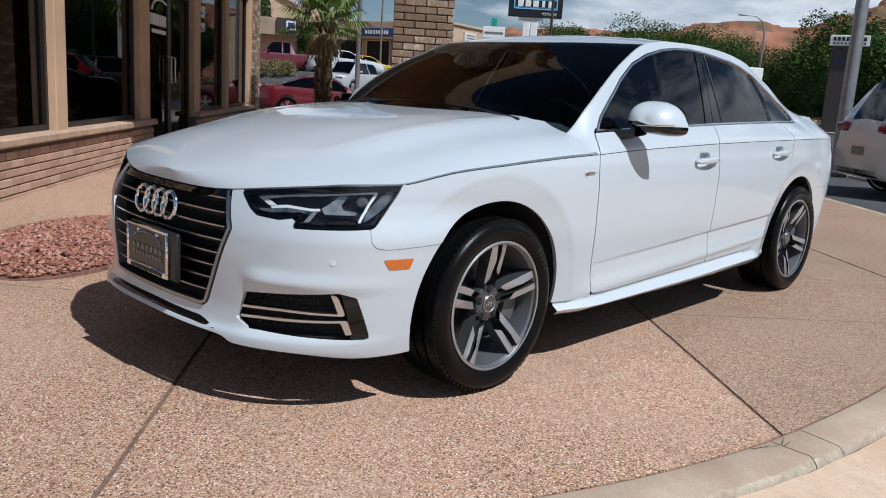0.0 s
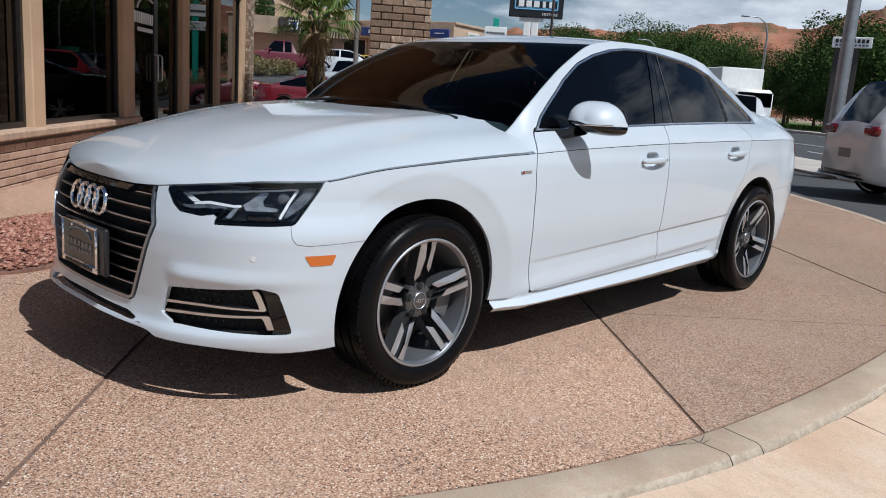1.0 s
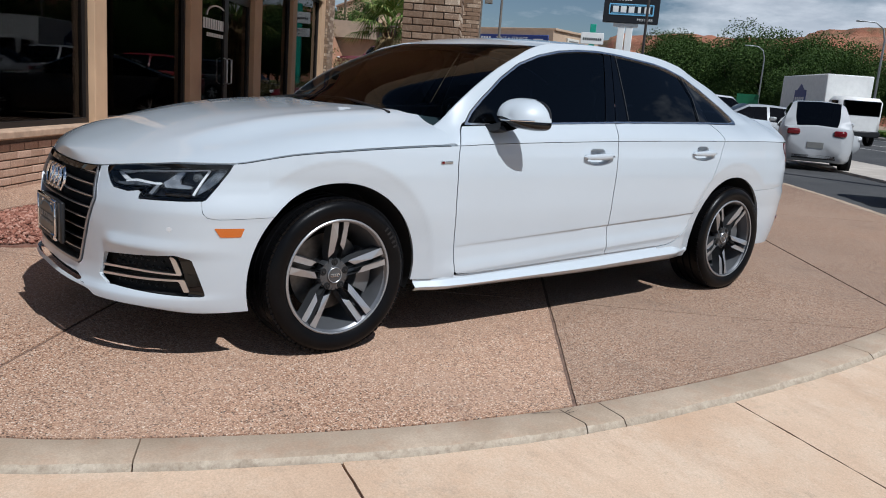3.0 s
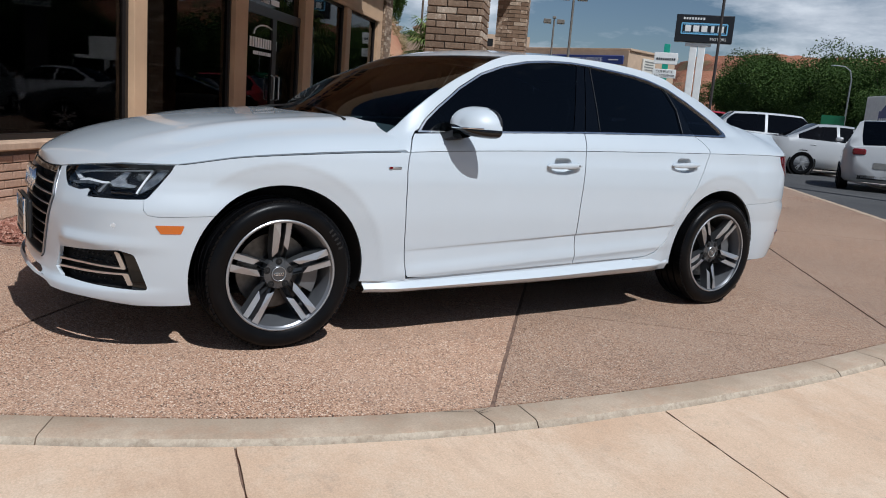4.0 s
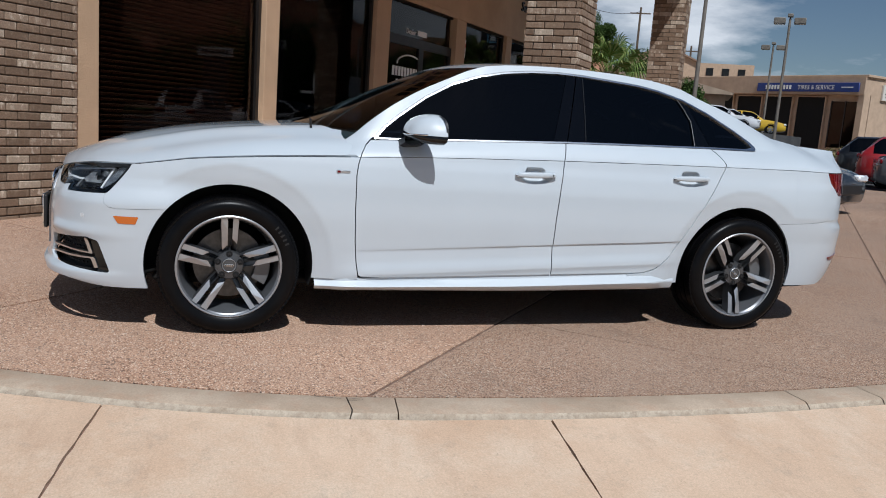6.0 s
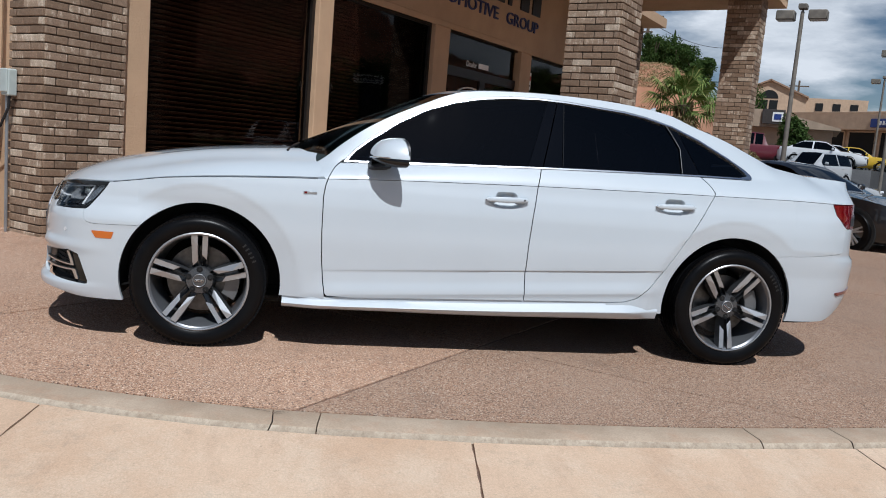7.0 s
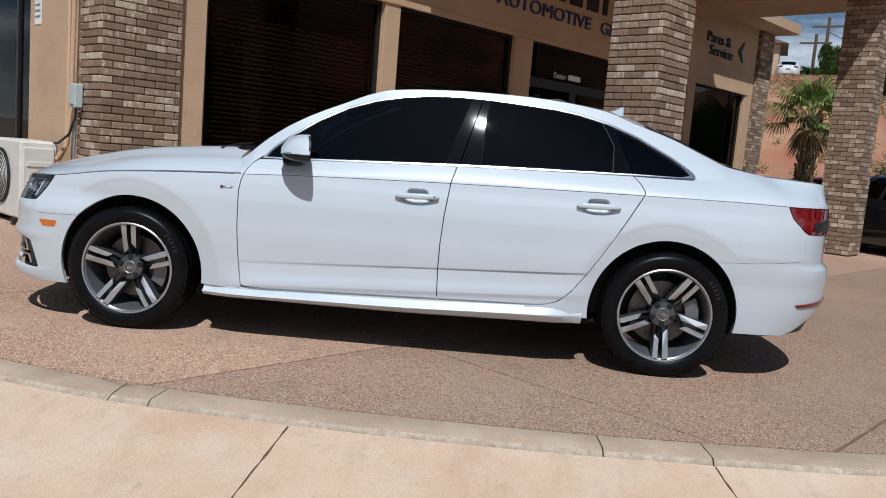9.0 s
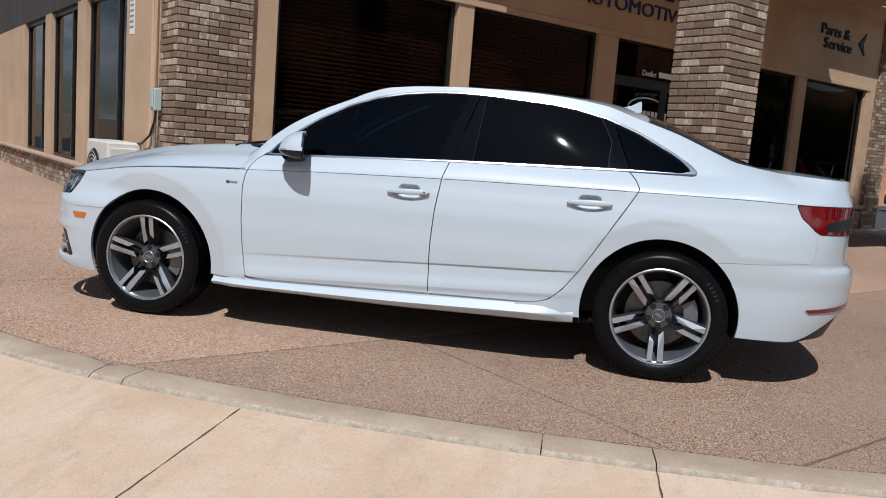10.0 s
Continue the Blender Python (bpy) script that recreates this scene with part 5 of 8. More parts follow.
def intake(bumper, sg):
    """The outer air intake with honeycomb, two blades and a black fin."""
    back = lambda d: (lambda a, z: tuple(Vector(low(a, z)) + Vector((d * 0.85, d * 0.4, 0))))
    us, zs = steps(-1.15, -0.5, 0.012), steps(0.255, 0.46, 0.008)
    deep = solid("air_intake", sg(sheet(us, zs, [lambda a, z: 0.01 - in_intake(a, z)], back(0.055), MID, 0)), VOID, bumper, "black air intake")
    fin = poly_sd([(-0.712, 0.45), (-0.667, 0.345), (-0.63, 0.26), (-0.5, 0.26), (-0.58, 0.45)])
    solid("intake_fin", sg(sheet(us, zs, [lambda a, z: 0.004 - in_intake(a, z), lambda a, z: -fin(a, z)], back(0.012), MID, 0.03)), GLOSS, deep, "gloss black outer fin")
    fine_u, fine_z = steps(-1.115, -0.6, 0.012), steps(0.275, 0.435, 0.005)
    for shape in ([(-1.106, 0.358), (-0.942, 0.3615), (-0.705, 0.358), (-0.743, 0.424), (-0.713, 0.42), (-0.672, 0.351), (-0.942, 0.3535), (-1.106, 0.349)], [(-1.106, 0.325), (-0.9, 0.331), (-0.662, 0.336), (-0.632, 0.287), (-0.66, 0.286), (-0.69, 0.328), (-0.9, 0.322), (-1.104, 0.316)]):
        inside_blade = poly_sd(shape)
        solid("intake_blade", sg(sheet(fine_u, fine_z, [lambda a, z: -inside_blade(a, z)], back(0.006), MID, 0.02)), SATIN, deep, "satin metal blade")
    rows = []
    for r in range(6):
        for c in range(9):
            w = 0.5 + 0.025 * c + (0.0125 if r % 2 else 0)
            z = 0.295 + 0.024 * r
            if in_intake(a_front(w, z), z) < -0.01:
                p = Vector(low(a_front(w, z), z)) + Vector((0.045, 0.02, 0))
                rows.append(box(p.x, p.y, p.z, 0.01, 0.012, 0.01, 0.003))
    if rows:
        tagged(solid("honeycomb", sg(merged(*rows)), TRIM, deep), kind="stuff")


def tail_lamps(car):
    off = lambda d: (lambda a, z: tuple(Vector(low(a, z)) + outline_at(a)[2] * d))
    us, zs = steps(a_rear_x(3.38, 0.9), a_rear(0.39, 0.85), 0.012), steps(0.78, 0.94, 0.008)
    lamp = sheet(us, zs, [lambda a, z: -tail_poly(a, z) - 0.001], off(-0.004), MID, 0.02)
    dark = sheet(us, zs, [lambda a, z: -tail_poly(a, z) - 0.016, lambda a, z: 0.03 - abs(z - 0.85 - 0.1 * (a - a_rear(0.62, 0.85))), lambda a, z: a - a_rear(0.775, 0.85)], off(-0.007), MID, 0.004)
    for s in (1, -1):
        sg = (lambda vf: vf) if s > 0 else mirrored
        ob = solid("tail_lamp", sg(lamp), REDLENS, car, "red tail lamp")
        solid("lamp_insert", sg(dark), LAMP_DARK, ob, "smoky lamp insert")


def alloy_wheel(car, x, side, turn, worn=0.0):
    """One wheel: tyre with grooves and shoulder blocks, five twin spokes, disc and caliper behind."""
    hub = thing("wheel", "", "", at=Matrix.Translation((x, side * 0.79, 0.325)) @ Matrix.Rotation(radians(180 if side > 0 else 0), 4, "Z"))
    hub.parent = car
    spin = Matrix.Rotation(radians(turn), 4, "Y")
    R = 0.325
    prof = [(0.232, 0.1), (0.236, 0.108), (0.24, 0.112)]
    side_prof = [(0.243, 0.108), (0.25, 0.113), (0.272, 0.121), (0.29, 0.122), (0.305, 0.116), (0.314, 0.105), (0.3195, 0.094)]
    tread = [(0.3205, 0.09)]
    for y0 in (0.05, 0.0, -0.05):
        tread += [(R - 0.0005 * abs(y0) / 0.05, y0 + 0.007 + 0.018), (R, y0 + 0.006), (R - 0.007, y0 + 0.005), (R - 0.007, y0 - 0.005), (R, y0 - 0.006)]
    tread += [(0.3205, -0.09)]
    full = [(r, -h) for r, h in side_prof] + [(r, -h) for r, h in tread] + [(r, h) for r, h in reversed([(a, b) for a, b in side_prof])]
    tyre = solid("tyre", turned(full, 72), RUBBER, hub, "black low-profile tyre")
    for sgn in (-1, 1):
        verts, faces = [], []
        for k in range(80):
            vs, fs = moved(box(0.3192, sgn * 0.088, 0, 0.009, 0.034, 0.0212, 0.0), Matrix.Rotation(-2 * math.pi * k / 80, 4, "Y") @ Matrix.Rotation(radians(sgn * 9), 4, "X"))
            o = len(verts)
            verts += vs
            faces += [[o + q for q in f] for f in fs]
        tagged(solid("tread", (verts, faces), RUBBER, tyre, smooth=False), kind="stuff")
    mark = []
    for k in range(5):
        a = radians(24 + 4.5 * k)
        mark.append(moved(box(0.285, -0.1222, 0, 0.02, 0.002, 0.008), Matrix.Rotation(-a, 4, "Y")))
    solid("sidewall_mark", merged(*mark), TYRE_MARK, tyre, "plain raised bars on the sidewall")
    lip = [(0.205, 0.1), (0.208, 0.0), (0.222, -0.07), (0.2275, -0.094), (0.236, -0.1), (0.242, -0.106), (0.2425, -0.112), (0.238, -0.1145), (0.231, -0.112)]
    rim = solid("rim", turned(lip, 72), LIT_BARREL, hub, "dark grey alloy rim, lightened for sun inside the barrel")
    solid("rim_edge", turned([(0.2345, -0.1136), (0.2385, -0.1149), (0.243, -0.112)], 72), MACHINED, rim, "machined rim edge")
    solid("disc", turned([(0.06, 0.03), (0.165, 0.03), (0.165, 0.005), (0.06, 0.005)], 48), DISC, hub, "brake disc")
    solid("hub_back", turned([(0.0, -0.03), (0.065, -0.03), (0.075, 0.0), (0.08, 0.06)], 32), TRIM, hub)
    cal = []
    for r, w in ((0.122, 0.07), (0.15, 0.085), (0.178, 0.085), (0.19, 0.06)):
        for k in range(9):
            cal.append((r, radians(-30 + 60 * k / 8)))
    verts = [Vector((r * math.cos(a), y, r * math.sin(a))) for y in (-0.045 + 0.0, 0.05) for r, a in cal]
    faces = []
    for i in range(3):
        for k in range(8):
            a = i * 9 + k
            faces += [[a, a + 1, a + 10, a + 9], [36 + a, 36 + a + 9, 36 + a + 10, 36 + a + 1]]
    for row in (0, 27):
        faces += [[row + k, row + k + 1, 36 + row + k + 1, 36 + row + k] for k in range(8)]
    for k in (0, 8):
        faces += [[i * 9 + k, (i + 1) * 9 + k, 36 + (i + 1) * 9 + k, 36 + i * 9 + k] for i in range(3)]
    solid("caliper", (verts, faces), CALIPER, hub, "grey brake caliper")
    # spokes
    for k in range(5):
        m = spin @ Matrix.Rotation(radians(-72 * k), 4, "Y")
        for sgn in (-1, 1):
            # each bar: a plate from hub to rim, its face flat and machined, its flanks dark
            wide = 0.04 if sgn < 0 else 0.035
            o = [(sgn * 0.002, 0.03), (sgn * 0.024, 0.03), (sgn * (wide - 0.004), 0.1), (sgn * (wide + 0.003), 0.227), (sgn * 0.0115, 0.2295), (sgn * 0.0095, 0.105), (sgn * 0.005, 0.085)]
            if sgn > 0:
                o = o[::-1]
            face_y = lambda r: -0.066 - 0.038 * smooth01(0.06, 0.2, r)
            n = len(o)
            verts = [Vector((x0, face_y(r), r)) for x0, r in o] + [Vector((x0 * 1.12, face_y(r) + 0.045, r)) for x0, r in o]
            flank = [[i, n + i, n + (i + 1) % n, (i + 1) % n] for i in range(n)]
            sp = solid("spoke", moved((verts, flank + [list(range(n, 2 * n))[::-1]]), m), GREY_METAL, rim, smooth=False)
            if sgn < 0:
                inner = [(-0.0095, 0.098), (-0.0325, 0.074), (-0.0355, 0.09), (-0.0425, 0.2262), (-0.012, 0.2288), (-0.0108, 0.17)]
            else:
                inner = [(0.0105, 0.13), (0.0325, 0.105), (0.0345, 0.125), (0.0375, 0.2266), (0.012, 0.2288), (0.0114, 0.2)]
            if sgn > 0:
                inner = inner[::-1]
            fv = [Vector((x0, face_y(r) - 0.0012, r)) for x0, r in inner]
            solid("spoke_face", moved((fv, [list(range(len(fv)))]), m), MACHINED, sp, "machined spoke face", smooth=False)
        spot = m @ Matrix.Translation((0, 0, 0.0545))
        # no hollow here: a raised near-black disc paints the shade of the bolt hole
        well = solid("bolt_well", moved(turned([(0.0, -0.069), (0.013, -0.0694), (0.0155, -0.0675)], 16), spot), VOID, rim, "near-black disc standing for a shaded bolt hole")
        solid("wheel_bolt", moved(turned([(0.0, -0.0725), (0.0055, -0.0725), (0.007, -0.069)], 6), spot), TRIM, well, "black wheel bolt", smooth=False)
    centre = [(0.071, -0.03), (0.0695, -0.056), (0.064, -0.0645), (0.04, -0.0672), (0.036, -0.068), (0.033, -0.072), (0.0, -0.0735)]
    cap = solid("hub_cap", turned(centre, 40), GREY_METAL, rim, "dark alloy hub centre")
    solid("cap_ring", turned([(0.029, -0.0738), (0.031, -0.0755), (0.033, -0.0735)], 30), MACHINED, cap)
    for k in range(4):
        ring = [((k - 1.5) * 0.0095 + 0.0062 * math.cos(t), -0.0755, 0.0062 * math.sin(t)) for t in [2 * math.pi * j / 12 for j in range(13)]]
        solid("cap_mark", moved(tube(ring, 0.0011, 4, False), spin if turn < 80 else Matrix.Identity(4)), CHROME, cap)
    return hub


TYRE_MARK = plain("tyre_lettering", (0.009, 0.009, 0.009), 0.5)
CALIPER = plain("grey_caliper", (0.13, 0.133, 0.136), 0.4, 0.4, 0.15)

saloon = thing("car", "glossy white four-door saloon with dark tinted windows, parked on aggregate paving", "car")
nose = body_panels(saloon)
window_parts(saloon)
mirrors(saloon)
front_details(saloon, nose)
tail_lamps(saloon)
for ax, rear in zip((0.0, 2.82), (0, 1)):
    for sd in (-1, 1):
        alloy_wheel(saloon, ax, sd, 36 if rear else 0)

# ---- ground: the building's own axes, u along its front and m into it ----
TURN = radians(48.5)
BUILD = Matrix.Rotation(TURN, 4, "Z")


def at_um(u, m, z=0.0):
    return BUILD @ Vector((u, m, z))


def rise(m):
    """The paving climbs a little towards the building."""
    return 0.06 * smooth01(1.2, 2.6, m)


def spline(pts, n=14):
    """Points along a smooth line through pts."""
    out = []
    p = [Vector(q) for q in pts]
    p = [2 * p[0] - p[1]] + p + [2 * p[-1] - p[-2]]
    for i in range(1, len(p) - 2):
        for k in range(n):
            t = k / n
            out.append(0.5 * (2 * p[i] + (p[i + 1] - p[i - 1]) * t + (2 * p[i - 1] - 5 * p[i] + 4 * p[i + 1] - p[i + 2]) * t * t + (3 * p[i] - p[i - 1] - 3 * p[i + 1] + p[i + 2]) * t ** 3))
    return out + [p[-2]]


KERB = spline([(-8.5, 7.5), (-5.2, 3.4), (-3.3, 0.95), (-2.25, -0.32), (-1.35, -1.07), (-0.93, -1.32), (-0.38, -1.56), (0.02, -1.69), (0.42, -1.78), (0.9, -1.84), (1.4, -1.875), (1.98, -1.89), (2.4, -1.88), (2.93, -1.85), (3.62, -1.77), (5.2, -1.4), (7.33, -0.43), (9.23, 1.36), (10.66, 2.95), (12.95, 5.6), (20.0, 13.6)], 8)
arc_len = [0.0]
for p0, p1 in zip(KERB, KERB[1:]):
    arc_len.append(arc_len[-1] + (p1 - p0).length)


def kerb_point(s, d):
    """A place along the kerb's inner line, d metres outwards from it."""
    s = min(max(s, 0), arc_len[-1] - 1e-6)
    lo, hi = 0, len(arc_len) - 1
    while hi - lo > 1:
        mid = (lo + hi) // 2
        if arc_len[mid] <= s:
            lo = mid
        else:
            hi = mid
    t = (s - arc_len[lo]) / (arc_len[lo + 1] - arc_len[lo])

    def tangent(i):
        return (KERB[min(i + 1, len(KERB) - 1)] - KERB[max(i - 1, 0)]).normalized()

    d0 = (tangent(lo) * (1 - t) + tangent(lo + 1) * t).normalized()
    p = KERB[lo] * (1 - t) + KERB[lo + 1] * t
    return p.x + d0.y * d, p.y - d0.x * d


def s_at_x(x):
    for i in range(len(KERB) - 1):
        if KERB[i].x <= x <= KERB[i + 1].x:
            return arc_len[i] + (x - KERB[i].x) / (KERB[i + 1].x - KERB[i].x) * (arc_len[i + 1] - arc_len[i])
    return 0.0


in_pad = poly_sd([(p.x, p.y) for p in KERB[::2]] + [(25.0, 40), (-30, 40), (-20, 15)])

base = solid("ground", (lambda n: ([Vector((4000 * math.cos(2 * math.pi * k / n), 4000 * math.sin(2 * math.pi * k / n), -0.3)) for k in range(n)], [list(range(n))]))(64), EARTH)
tagged(base, "dry tan earth running out to the horizon", "ground", kind="structure")
UP = (0, 0, -1000)

# drive and street
drive = solid("drive", prism([tuple(at_um(u, m)[:2]) for u, m in ((5.2, -9.1), (60, -9.1), (60, 40), (-60, 40), (-60, 3.0), (5.2, 3.0))], -0.29, -0.075), ASPHALT)
tagged(drive, "dark grey asphalt parking lot and drive", "drive", kind="structure")
street = solid("street", prism([tuple(at_um(u, m)[:2]) for u, m in ((-150, -29), (400, -29), (400, -11.6), (-150, -11.6))], -0.29, -0.16), ASPHALT)
forecourt = solid("forecourt", prism([tuple(at_um(u, m)[:2]) for u, m in ((-60, -11.6), (5.2, -11.6), (5.2, 3.0), (-60, 3.0))], -0.29, -0.2), ASPHALT)
tagged(forecourt, "dark grey asphalt beyond the sidewalk apron", "drive", kind="structure")
tagged(street, "wide dark asphalt street with white lane lines", "street", kind="structure")
strip_walk = thing("street_pavement", "pale concrete pavement strip between drive and street", "pavement", kind="structure")
for k in range(27):
    u0 = 5.2 + 3.0 * k
    solid("slab", prism([tuple(at_um(u, m)[:2]) for u, m in ((u0 + 0.01, -11.6), (u0 + 2.99, -11.6), (u0 + 2.99, -9.1), (u0 + 0.01, -9.1))], -0.29, -0.02), PALE, strip_walk, smooth=False)
for m, dash in ((-12.1, 0), (-15.4, 1), (-18.8, 0), (-22.3, 1), (-28.4, 0)):
    line = thing("lane_line", "worn white lane line on the asphalt", "road marking", "lane lines")
    tagged(line, kind="structure")
    if dash:
        for k in range(26):
            solid("dash", prism([tuple(at_um(u, q)[:2]) for u, q in ((-60 + 9 * k, m - 0.06), (-57 + 9 * k, m - 0.06), (-57 + 9 * k, m + 0.06), (-60 + 9 * k, m + 0.06))], -0.17, -0.155), LINE, line, smooth=False)
    else:
        solid("stripe", prism([tuple(at_um(u, q)[:2]) for u, q in ((-100, m - 0.06), (300, m - 0.06), (300, m + 0.06), (-100, m + 0.06))], -0.17, -0.155), LINE, line, smooth=False)
far_kerb = solid("far_kerb", prism([tuple(at_um(u, m)[:2]) for u, m in ((-150, -31.5), (400, -31.5), (400, -29), (-150, -29))], -0.3, 0.0), PALE, smooth=False)
tagged(far_kerb, "pale concrete kerb and pavement across the street", "kerb", kind="structure")

# exposed-aggregate paving, slab by slab
pad = thing("paving", "tan exposed-aggregate concrete paving in large slabs", "paving", kind="structure")
U_LINES, M_LINES = (-9.0, -4.4, 0.5, 5.4, 10.3, 15.2, 22.0), (-6.6, -3.7, -1.56, 0.55, 2.75)
round_edge = lambda u: min(U_LINES, key=lambda q: abs(q - u))
for i in range(len(U_LINES) - 1):
    for j in range(len(M_LINES) - 1):
        u0, u1, m0, m1 = U_LINES[i], U_LINES[i + 1], M_LINES[j], M_LINES[j + 1]
        if min(in_pad(*at_um(u, m)[:2]) for u in (u0, (u0 + u1) / 2, u1) for m in (m0, (m0 + m1) / 2, m1)) > 0.3:
            continue
        gu, gm = 0.005, 0.0085
        bed = lambda u, m: math.hypot((u - 1.55) / 0.98, (m - 1.73) / 0.5) - 1
        vf = sheet([u0 + gu] + steps(u0 + 0.03, u1 - 0.03, 0.07) + [u1 - gu], [m0 + gm] + steps(m0 + 0.03, m1 - 0.03, 0.07) + [m1 - gm], [lambda u, m: -in_pad(*at_um(u, m)[:2]) - 0.004, bed], lambda u, m: tuple(at_um(u + 0.007 * noise.noise((m * 9, u0, 2)) * (abs(u - round_edge(u)) < 0.02), m + 0.003 * noise.noise((u * 11, m0, 5)), rise(m))), UP, 0.05)
        if vf[1]:
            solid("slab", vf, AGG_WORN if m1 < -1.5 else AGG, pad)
side_pad = solid("side_paving", prism([tuple(at_um(u, m)[:2]) for u, m in ((-2.6, 2.762), (0.6, 2.762), (0.6, 20), (-2.6, 20))], -0.2, 0.058), AGG, smooth=False)
tagged(side_pad, "tan exposed-aggregate paving beside the building", "paving", kind="structure")
filler = solid("paving_bed", (lambda o: ([Vector((x, y, -0.005)) for x, y in o], [list(range(len(o)))]))([(p.x, p.y) for p in KERB[::3]] + [tuple(at_um(20, 2.9)[:2]), tuple(at_um(0.6, 2.9)[:2]), tuple(at_um(0.6, 11)[:2])]), JOINT, smooth=False)
tagged(filler, "sandy brown joint filler under the paving slabs", "joint", kind="structure")

# flush ribbon kerb, cut into lengths, one of them cracked
ribbon = thing("ribbon_kerb", "grey-tan concrete ribbon kerb, chipped along its outer edge", "kerb", kind="structure")
rng = random.Random(4)
cuts = [s_at_x(x) for x in (-8.2, -5.0, -3.4, -2.3, -0.93, 0.42, 0.6, 2.36, 2.775, 4.3, 5.9, 7.4, 9.0, 10.6, 12.4, 16.0)]
crack = [s_at_x(0.42)]
for c0, c1 in zip(cuts, cuts[1:]):
    ss = steps(c0 + 0.0025, c1 - 0.0025, 0.02)
    verts, faces = [], []
    for s in ss:
        chip = 0.028 * max(0, noise.noise((s * 5, 3.1, 0)) + 0.05) + 0.024 * max(0, noise.noise((s * 31, 7, 0))) + 0.012 * max(0, noise.noise((s * 90, 2, 0)))
        wob = 0.002 * noise.noise((s * 3, 1, 5))
        for d, z in ((0.005, -0.06), (0.005, -0.001), (0.01, 0.001 + wob), (0.146 - chip, -0.003 + wob), (0.158 - chip * 0.9, -0.007 - chip * 0.25), (0.169 - chip * 0.3, -0.026), (0.171, -0.08)):
            broken = s < cuts[0] or any(abs(s - q) < 0.004 for q in crack)
            x, y = kerb_point(s + (0.035 * noise.noise((d * 11, 2.3, 0)) + 0.012 * noise.noise((d * 45, 8.0, 0)) if broken else 0.0), d)
            verts.append(Vector((x, y, z)))
    n = 7
    for i in range(len(ss) - 1):
        for j in range(n - 1):
            faces.append([i * n + j, i * n + j + 1, (i + 1) * n + j + 1, (i + 1) * n + j])
    faces += [list(range(n)), list(range((len(ss) - 1) * n, len(ss) * n))[::-1]]
    body = [f for k, f in enumerate(faces) if len(f) != 4 or (k % (n - 1)) < 4]
    worn = [f for k, f in enumerate(faces) if len(f) == 4 and (k % (n - 1)) >= 4]
    length = solid("kerb_length", finish_sheet(verts, body, None, 0), CURB, ribbon, angle=50)
    solid("broken_edge", finish_sheet(verts, worn, None, 0), CHIP, length, "pale broken outer edge", angle=50)

# hairline cracks running back from the broken joint along the kerb's inner edge
crack_lines = (((-0.125, 0.014), (-0.09, 0.022), (-0.05, 0.03), (-0.008, 0.046)), ((0.0, 0.044), (0.03, 0.032), (0.062, 0.014)), ((0.0, 0.055), (0.035, 0.05), (0.06, 0.04)))
for pts in crack_lines:
    verts, faces = [], []
    fine = [(pts[i][0] + (pts[i + 1][0] - pts[i][0]) * k / 5, pts[i][1] + (pts[i + 1][1] - pts[i][1]) * k / 5) for i in range(len(pts) - 1) for k in range(5)] + [pts[-1]]
    for i, (ds, d) in enumerate(fine):
        wide = 0.0022 * (0.35 + abs(noise.noise((ds * 300, d * 200, 3)))) * (1.4 - i / len(fine))
        for e in (-wide, wide):
            verts.append(Vector((*kerb_point(s_at_x(0.42) + ds + 0.002 * noise.noise((ds * 90, 1, 4)), d + e), 0.0032)))
    faces = [[2 * i, 2 * i + 1, 2 * i + 3, 2 * i + 2] for i in range(len(fine) - 1)]
    solid("crack", (verts, faces), CRACK_DIRT, ribbon, "dark hairline crack", smooth=False)

# sidewalk slabs outside the kerb
walkway = thing("sidewalk", "broad peach-tan concrete sidewalk slabs with mottled stains", "sidewalk", kind="structure")
cuts = [s_at_x(x) for x in (-5.5, -3.2, -1.9, -0.42, 1.18, 2.775, 4.4, 6.0, 7.2)]
skew = curve(list(zip(cuts, (0.16, 0.16, 0.16, 0.16, -0.03, 0.0, -0.02, -0.05, -0.05))))
apron = curve([(cuts[0], 0.02), (cuts[2], 0.09), (cuts[3], 0.11), (cuts[5], 0.11), (cuts[6], 0.06), (cuts[7], 0.02), (cuts[8], 0.01)])
walk_z = lambda s, d: -0.022 - apron(s) * min(max(0.0, d - 0.17), 1.25)
for c0, c1 in zip(cuts, cuts[1:]):
    for d0, d1 in ((0.179, 3.2), (3.21, 6.4)):
        vf = sheet([c0 + 0.004] + steps(c0 + 0.02, c1 - 0.02, 0.1) + [c1 - 0.004], steps(d0, d1, 0.05 if d0 < 1 else 0.4), [], lambda s, d: (*kerb_point(s + skew(s) * d + ((0.004 * noise.noise((d * 17, c0 * 3, 1)) + 0.0045 * noise.noise((d * 60, c0, 4))) if s < c0 + 0.01 or s > c1 - 0.01 else 0.0), d + (0.006 * noise.noise((s * 23, 1.5, 6)) if d < 0.2 else 0.0)), walk_z(s, d)), UP, 0.05)
        solid("slab", vf, WALK, walkway)
vf = sheet(steps(cuts[0], cuts[-1], 0.15), steps(0.14, 6.5, 0.25), [], lambda s, d: (*kerb_point(s, d), walk_z(s, d) - 0.009), UP)
bed2 = solid("sidewalk_bed", vf, JOINT)
tagged(bed2, "sandy brown joint filler under the sidewalk", "joint", kind="structure")

